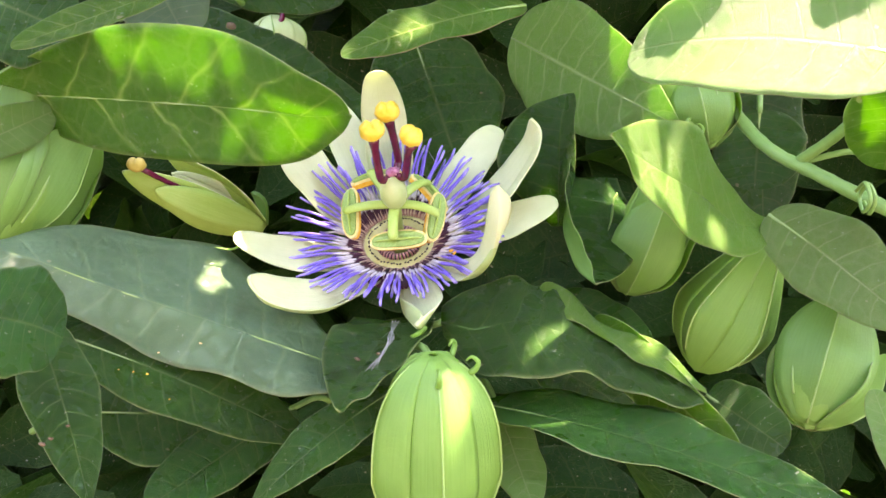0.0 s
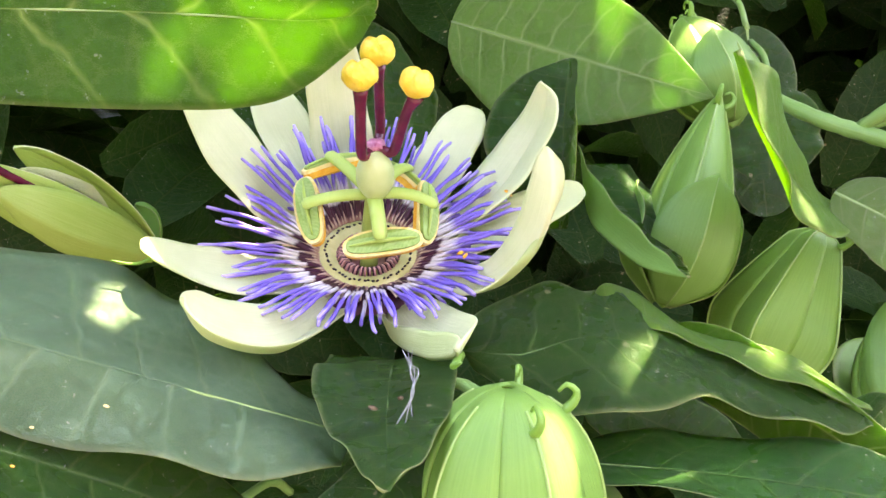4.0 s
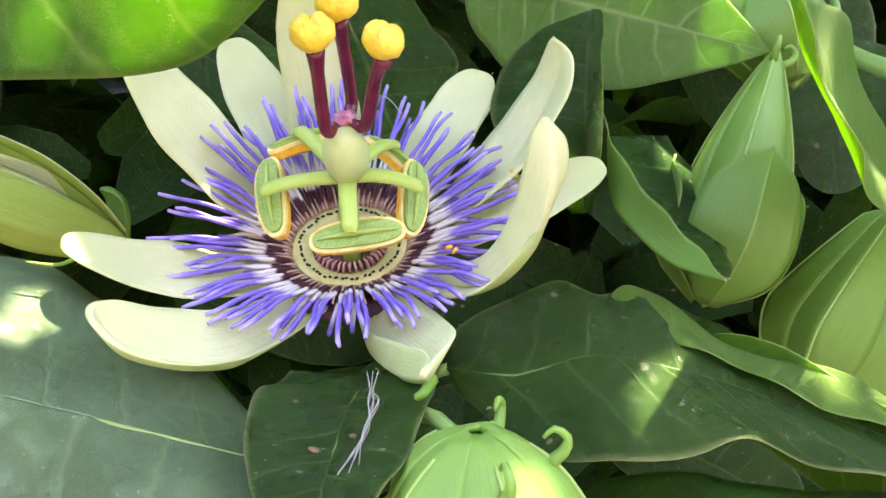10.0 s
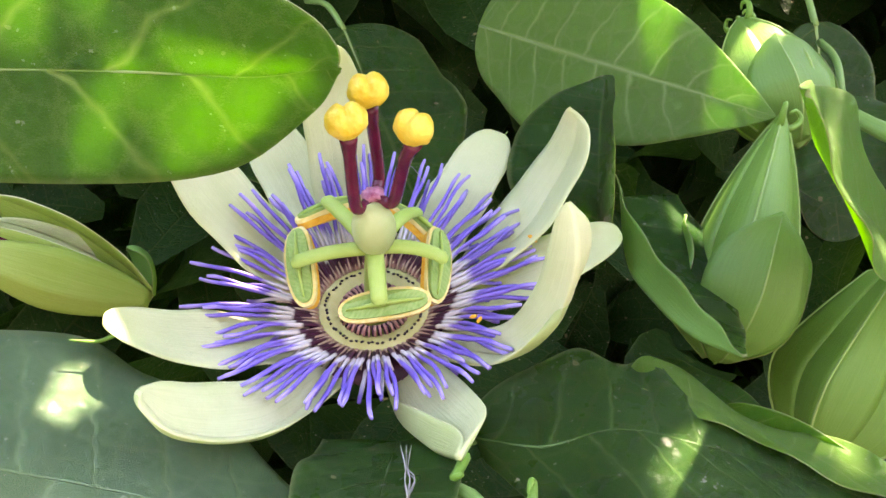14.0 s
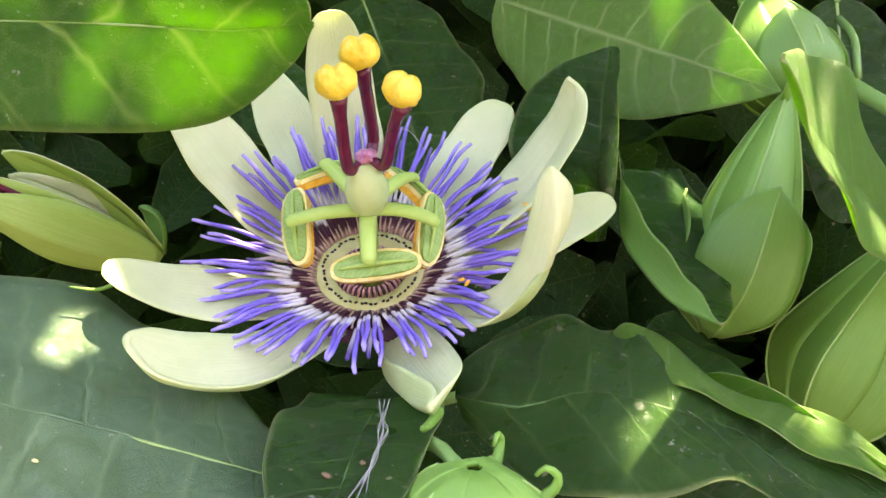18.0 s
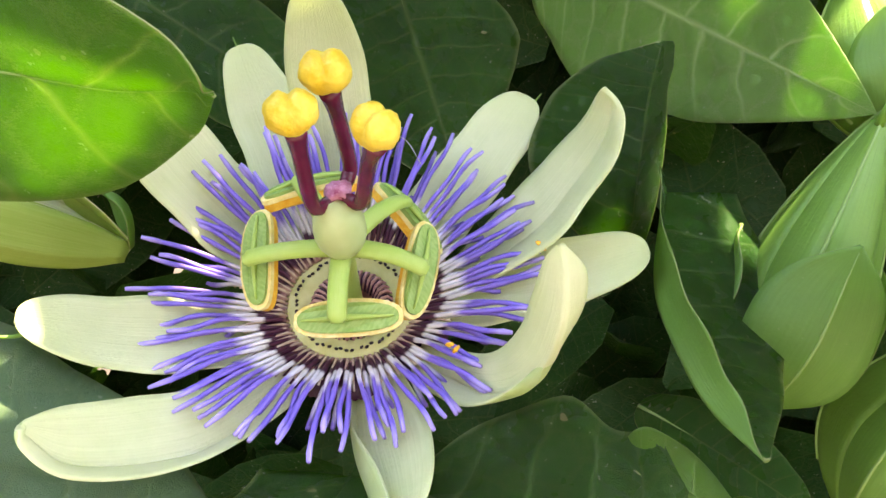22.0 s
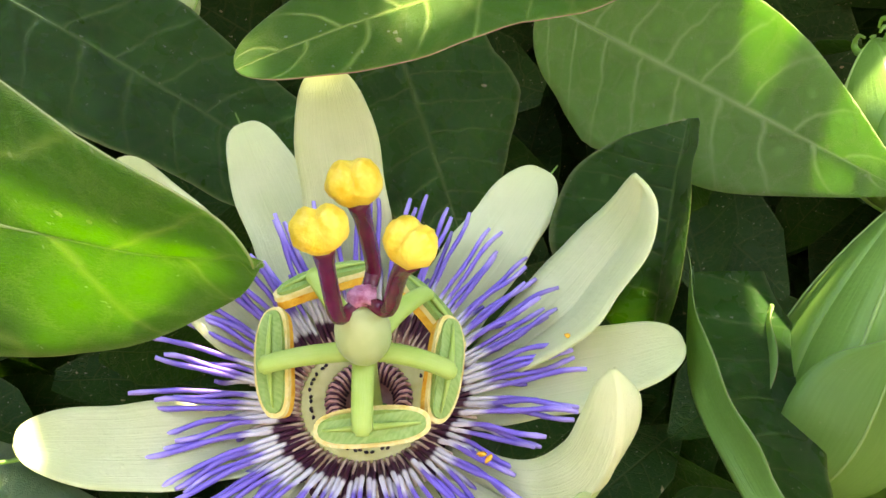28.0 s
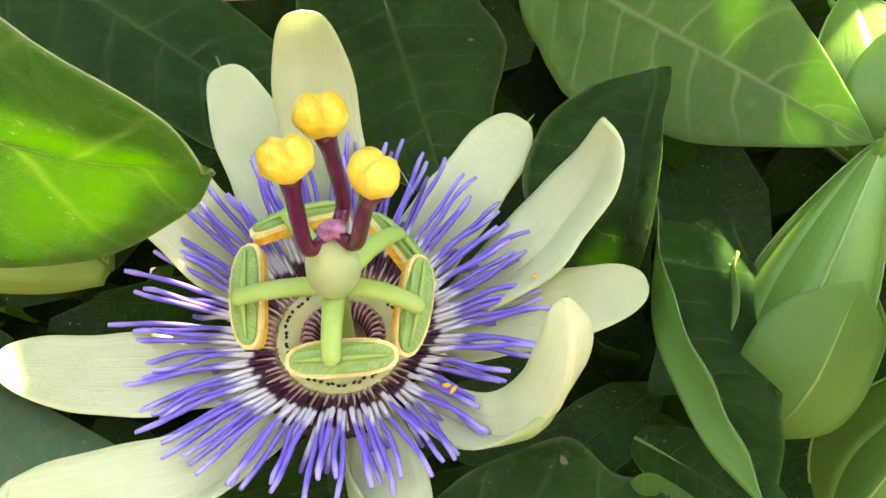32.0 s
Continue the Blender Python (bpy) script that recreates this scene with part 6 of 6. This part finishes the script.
leaf("shaded leaf spotted with dust", (-0.0799, 0.1241, 1.1307), (-0.0599, 0.0961, 1.1058), (-0.0617, 0.1105, 1.1127), 0.002, 0.2, 0.2, 0.03, 2, 0.5, seed=15, point=True)
leaf("dark lobed leaf deep in the vine", (-0.0828, 0.1383, 1.0944), (-0.0435, 0.1503, 1.0844), (-0.0621, 0.1312, 1.0835), 0.0, 0.2, 0.2, 0.04, 2, 0.5, seed=16)
leaf("dark lobed leaf deep in the vine", (-0.0354, 0.1498, 1.0886), (-0.0625, 0.1186, 1.0833), (-0.0591, 0.1366, 1.0878), 0.0, 0.2, 0.2, 0.04, 2, 0.5, seed=17)
leaf("dark leaf with a pale midrib in the shade", (-0.0061, 0.1329, 1.1076), (-0.0327, 0.1044, 1.0988), (-0.0249, 0.1230, 1.1038), 0.002, 0.2, 0.2, 0.04, 2, 0.5, seed=18, point=True)
leaf("green leaf behind the buds", (0.0847, 0.1763, 1.1325), (0.1138, 0.1468, 1.1152), (0.1063, 0.1673, 1.1308), 0.002, 0.2, 0.2, 0.05, 2, 0.5, top=LEAF_UNDER, seed=19, petiole=False, point=True)
leaf("round grey-green leaf in the shade", (0.0923, 0.2183, 1.1472), (0.0920, 0.2107, 1.1254), (0.1051, 0.2124, 1.1367), 0.0, 0.15, 0.15, 0.05, 4, 0.42, seed=20)
leaf("dark glossy leaf hanging in the shade", (0.0970, 0.2417, 1.1600), (0.0992, 0.2197, 1.1123), (0.1106, 0.2307, 1.1372), 0.0, 0.3, 0.3, 0.03, 2, 0.42, seed=21)
leaf("dark leaf behind the flower", (-0.0157, 0.2827, 1.1566), (0.0060, 0.2571, 1.1022), (0.0203, 0.2808, 1.1228), 0.0, 0.2, 0.2, 0.04, 2, 0.45, seed=22, point=True)
leaf("blue-green leaf in the corner", (-0.1011, 0.1628, 1.1907), (-0.0814, 0.1671, 1.1800), (-0.0905, 0.1545, 1.1741), 0.0, 0.2, 0.2, 0.03, 2, 0.5, seed=23)
leaf("green leaf edge beside the large leaf", (-0.0560, 0.1750, 1.1899), (-0.0847, 0.1477, 1.1810), (-0.0776, 0.1600, 1.1863), 0.0, 0.3, 0.5, 0.03, 2, 0.5, top=LEAF_YOUNG, seed=24)

bud("plump pale green bud with hooked horns", (0.0035, 0.1165, 1.072), (0.0034, 0.1256, 1.1225), 0.0272, [], 5, 3, 0.2, shoulder=3.4, angular=0.55, lap=1.12, step=0.07, ridge=0.04, stalk=[(0.004, 0.121, 1.06), (0.012, 0.135, 1.03)])
bud("tall green bud of broad overlapping sepals", (0.0720, 0.1750, 1.0850), (0.0892, 0.1832, 1.1222), 0.0272, [], 5, 3, 0.35, lap=1.12, step=0.06, ridge=0.04, peak=1.2, blunt=0.3, angular=0.85)
foot = Vector((-0.0569, 0.2104, 1.1112))
closing = thing("closing_flower", foot, "closing flower with a yellow stigma at its mouth", "flower")
for name, tip, side, width, sag in (
        ("sepal", (-0.0791, 0.1991, 1.1381), (0.55, -0.25, 0.8), 0.0105, (0.0022, 0.0010, 0.0034)),
        ("sepal", (-0.0792, 0.1881, 1.1330), (0.4, 0.1, 0.9), 0.0125, (-0.0005, -0.0048, -0.0010)),
        ("sepal", (-0.0858, 0.1846, 1.1396), (0.5, -0.1, 0.85), 0.0130, (-0.0012, -0.0004, -0.0022)),
        ("petal", (-0.0775, 0.1965, 1.1345), (0.4, 0.4, 0.8), 0.0085, (0.0010, 0.0030, 0.0010)),
        ("petal", (-0.0790, 0.1935, 1.1335), (0.5, 0.2, 0.8), 0.0080, (-0.0010, 0.0010, -0.0020))):
    me, line, base = trough(*boat(foot, tip, side, width, sag), [PETAL_OUT if name == "sepal" else PETAL, PETAL_OUT, PETAL], 0.0008, name, 26, 12, 0.4, 0.0001, width * 900, -Vector(sag))
    ob = part(name, me, closing, "sepal, green outside with cream edges" if name == "sepal" else "")
    ob.location = base - foot
me, line, base = trough(*boat(foot, (-0.0606, 0.2125, 1.1218), (0.5, -0.7, 0.4), 0.009, (0.003, 0.0, 0.003)), [BRACT, BRACT, LEAF_RIM], 0.0006, "bract", 18, 10, 0.4, 0.0003, 2.0)
ob = part("bract", me, closing, "small curled green bract")
ob.location = base - foot
part("stigma", blob("stigma", Vector((-0.0822, 0.1858, 1.1412)) - foot, (0.0026, 0.0021, 0.0021), STIGMA_DULL, 0.1, 10, 5, 0.25), closing, "dull yellow stigma")
part("style", tube_mesh("style", smooth_line([Vector((-0.0808, 0.1862, 1.1396)) - foot, Vector((-0.0775, 0.1900, 1.1352)) - foot, Vector((-0.0700, 0.1975, 1.1270)) - foot], 8), [0.0008] * 9, STYLE, 8), closing, "dark purple style")
faded = bud("faded flower with dry cream sepals in the shade", (-0.0556, 0.2434, 1.1546), (-0.0595, 0.2536, 1.1682), 0.0185, [], 5, 0, 0.3, mat=PETAL_UNDER, step=0.15)
part("style", tube_mesh("style", smooth_line([Vector((-0.0635, 0.2387, 1.1635)) - faded.location, Vector((-0.0563, 0.2401, 1.1650)) - faded.location, Vector((-0.0538, 0.2447, 1.1687)) - faded.location, Vector((-0.0538, 0.2472, 1.1711)) - faded.location], 10), [0.0009] * 11, STYLE, 8), faded, "shrivelled purple style")
part("stigma", blob("stigma", Vector((-0.0538, 0.2473, 1.1714)) - faded.location, (0.0018, 0.0018, 0.0015), DEAD, 0.2, 8), faded, "brown dried stigma")
part("style", tube_mesh("style", smooth_line([Vector((-0.0672, 0.2361, 1.1676)) - faded.location, Vector((-0.0614, 0.2387, 1.1656)) - faded.location, Vector((-0.0543, 0.2428, 1.1648)) - faded.location], 8), [0.0009] * 9, STYLE, 8), faded, "shrivelled purple style")
part("stigma", blob("stigma", Vector((-0.0679, 0.2360, 1.1678)) - faded.location, (0.0022, 0.0019, 0.0019), DEAD, 0.2, 8), faded, "brown dried stigma")
vine("pale green vine stem", [(0.0821, 0.2278, 1.1504), (0.0859, 0.1924, 1.1457), (0.0952, 0.1766, 1.1431), (0.1076, 0.1576, 1.1404)], 0.0017)
vine("thin green side stem", [(0.0920, 0.1820, 1.1448), (0.0963, 0.1743, 1.1541), (0.0981, 0.1654, 1.1648), (0.0982, 0.1580, 1.1811)], 0.0014)
bud("tall pointed bud standing in broad leafy bracts", (0.0515, 0.1790, 1.1065), (0.0680, 0.1980, 1.1500), 0.0200, [(0.35, 0.55, 0.0185, 0.0), (-1.5, 0.5, 0.018, 0.0), (2.4, 0.55, 0.018, 0.0)], 3, 2, -0.5, lap=1.22, step=0.1, ridge=0.05, peak=1.55, angular=0.5)
bud("round green bud wrapped in broad pointed bracts", (0.0925, 0.1480, 1.0875), (0.1064, 0.1737, 1.1065), 0.0205, [(0.15, 0.74, 0.0235, 0.12), (-1.5, 0.92, 0.0225, 0.2), (1.9, 0.98, 0.0225, 0.2)], 3, 1, 0.9, lap=1.2, step=0.09, ridge=0.1, peak=2.4)
bud("large pale bud in leafy pointed bracts", (-0.1040, 0.1500, 1.1330), (-0.0975, 0.1790, 1.1610), 0.0260, [(0.5, 0.85, 0.028, 0.0), (-1.1, 0.98, 0.027, 0.0), (1.9, 0.9, 0.026, 0.0)], 3, 0, 0.9, lap=1.2, step=0.1, ridge=0.1, peak=2.0)
bud("green bud with pointed ribbed sepals", (0.0751, 0.2028, 1.1404), (0.0691, 0.2245, 1.1637), 0.0195, [(-0.4, 0.6, 0.016, 0.0), (1.7, 0.7, 0.016, 0.0)], 4, 3, 0.3, lap=1.2, step=0.1, ridge=0.12, peak=1.9)
vine("curled green tendril stalk by the bud", [(-0.0036, 0.1437, 1.1128), (-0.0001, 0.1380, 1.1155), (0.0028, 0.1313, 1.1169), (0.0048, 0.1302, 1.1191), (0.0062, 0.1290, 1.1195), (0.0064, 0.1274, 1.1192)], 0.0011, name="tendril", taper=0.5)
coil_at, coil_ax = Vector((0.1007, 0.1591, 1.1439)), Vector((0.8, 0.1, -0.3))
vine("coiled pale green tendril", [coil_at + coil_ax.normalized() * (0.0012 * k / 4 - 0.003) + Vector((0, math.cos(k * 1.5) * 0.0032, math.sin(k * 1.5) * 0.0032)) for k in range(9)], 0.00045, name="tendril", n=60)
vine("pale young side shoot", [(0.0920, 0.1817, 1.1442), (0.0973, 0.1775, 1.1480), (0.1021, 0.1737, 1.1501), (0.1094, 0.1661, 1.1487)], 0.0008, name="side_shoot")
vine("thin upright stem by the sunlit leaf", [(0.0860, 0.1466, 1.1802), (0.0900, 0.1511, 1.1736), (0.0946, 0.1557, 1.1652), (0.1001, 0.1563, 1.1575)], 0.0012, name="side_shoot")
leaf("grey-green leaf edge beside the bud", (0.0169, 0.1391, 1.0987), (0.0250, 0.1177, 1.0883), (0.0269, 0.1295, 1.0938), 0.0, 0.2, 0.2, 0.03, 2, 0.5, top=LEAF_UNDER, seed=31)
leaf("bright leaf with a folded sunlit margin", (0.0395, 0.1525, 1.1152), (0.0664, 0.1171, 1.1040), (0.0584, 0.1333, 1.1146), 0.002, 0.5, 0.7, 0.16, 2, 0.5, top=LEAF_YOUNG, under=LEAF_YOUNG, seed=32, petiole=False)
leaf("small rounded glossy leaf in the shade", (0.0629, 0.1342, 1.1072), (0.0757, 0.1196, 1.1052), (0.0734, 0.1303, 1.1106), 0.002, 0.3, 0.3, 0.04, 2, 0.42, seed=33, petiole=False)
leaf("dark leaf tucked behind the wavy leaf", (0.0284, 0.1584, 1.0986), (0.0536, 0.1423, 1.0908), (0.0482, 0.1561, 1.0973), 0.002, 0.2, 0.2, 0.03, 2, 0.42, seed=34, petiole=False)
leaf("dark leaf at the back of the wavy leaf", (0.0334, 0.1761, 1.1085), (0.0559, 0.1624, 1.1018), (0.0484, 0.1741, 1.1065), 0.001, 0.2, 0.2, 0.03, 2, 0.42, seed=35, petiole=False)
leaf("pale leaf with a reddish tip by the large bud", (-0.1020, 0.1467, 1.1585), (-0.0879, 0.1627, 1.1631), (-0.0962, 0.1559, 1.1660), 0.002, 0.3, 0.3, 0.03, 2, 0.5, top=LEAF_UNDER, seed=36, rim=LEAF_RIM_RED)
leaf("bud-side leaf at the hedge margin", (0.0983, 0.1109, 1.1016), (0.0954, 0.1296, 1.1133), (0.0929, 0.1199, 1.1063), 0.0, 0.5, 0.5, 0.03, 2, 0.45, top=LEAF_UNDER, seed=37)
vine("green stem bearing the sunlit leaf", [(0.0726, 0.0996, 1.1892), (0.0860, 0.1130, 1.1833), (0.1031, 0.1335, 1.1655), (0.1066, 0.1504, 1.1509), (0.1070, 0.1592, 1.1407)], 0.0013, name="side_shoot")

for k in range(8):
    dx, dz = 0.0009 * math.sin(k * 2.1), 0.0004 * math.cos(k * 1.3)
    vine("fine spider silk under the flower", [(-0.0074 + dx, 0.1475, 1.1168), (-0.0076 + dx * 0.2, 0.1420, 1.1172 + dz), (-0.0074 + dx * 0.8, 0.1390, 1.1176 + dz), (-0.0084 - dx * 0.3, 0.1340, 1.1172 + dz), (-0.0103 + dx * 1.4, 0.1270, 1.1168)], 0.00004 + 0.00001 * (k % 3), name="silk_strand", mat=SILK, category="web")
vine("hair-thin silk thread by the styles", [(-0.0048, 0.1959, 1.1428), (-0.0028, 0.1947, 1.1421), (-0.0007, 0.1926, 1.1396)], 0.00007, name="silk_strand", mat=SILK, category="web")
def crumb(label, places, size, mat, name, category):
    """Small loose bits lying where the vine has shed them."""
    for k, p in enumerate(places):
        p = Vector(p)
        ob = new(name, blob(name, (0, 0, 0), (size, size * 0.7, size * 0.45), mat, 0.3, 7, k * 5))
        ob.location = p
        ob.rotation_euler = (0.3 * k, 0.5, 1.3 * k)
        tagged(ob, label, category, "loose bits on the vine")
crumb("orange crumb of pollen on the fringe", [(0.0171, 0.1835, 1.1319), (0.0176, 0.1831, 1.1314), (0.0047, 0.1677, 1.1253), (0.0056, 0.1673, 1.1249)], 0.0007, POLLEN, "pollen_crumb", "pollen")
crumb("brown crumb lying on a dark leaf", [(-0.0142, 0.1328, 1.1158), (-0.0099, 0.1351, 1.1157)], 0.0007, DEAD, "dry_crumb", "plant litter")
crumb("rust-brown crumb caught in web on a leaf", [(-0.0689, 0.1006, 1.1171), (-0.0681, 0.1022, 1.1171), (-0.0666, 0.1059, 1.1172)], 0.0006, DEAD, "dry_crumb", "plant litter")
crumb("tiny yellow pollen grain on a dark leaf", [(-0.0613, 0.1295, 1.1127), (-0.0555, 0.1258, 1.1087), (-0.0668, 0.1280, 1.1148), (-0.0640, 0.1288, 1.1137)], 0.00028, POLLEN, "pollen_crumb", "pollen")
crumb("pale grain lying on the broad leaf", [(-0.0506, 0.1358, 1.1170), (-0.0593, 0.1326, 1.1164)], 0.0004, ANTHER_RIM, "pollen_crumb", "pollen")
crumb("dry brown scrap caught on a leaf edge", [(0.0595, 0.1652, 1.0991), (0.0602, 0.1646, 1.0989), (0.0589, 0.1652, 1.0986)], 0.0008, SILK, "dry_scrap", "plant litter")
leaf("yellow-green leaf margin glowing in the sun", (0.0927, 0.1418, 1.1781), (0.0973, 0.1508, 1.1544), (0.0869, 0.1509, 1.1678), 0.0, 0.3, 0.5, 0.1, 2, 0.5, top=LEAF_YOUNG, under=LEAF_YOUNG, seed=41, petiole=False)
leaf("dark leaf above the faded flower", (-0.0664, 0.2187, 1.1839), (-0.0273, 0.2185, 1.1802), (-0.0476, 0.2181, 1.1754), 0.0, 0.2, 0.2, 0.05, 2, 0.5, seed=42, petiole=False)
leaf("dusty grey-green leaf behind the large leaf", (-0.0744, 0.1951, 1.1940), (-0.0645, 0.1907, 1.1738), (-0.0583, 0.1980, 1.1832), 0.0, 0.2, 0.2, 0.04, 2, 0.5, top=LEAF_DUSTY_SHEEN, seed=43, petiole=False)
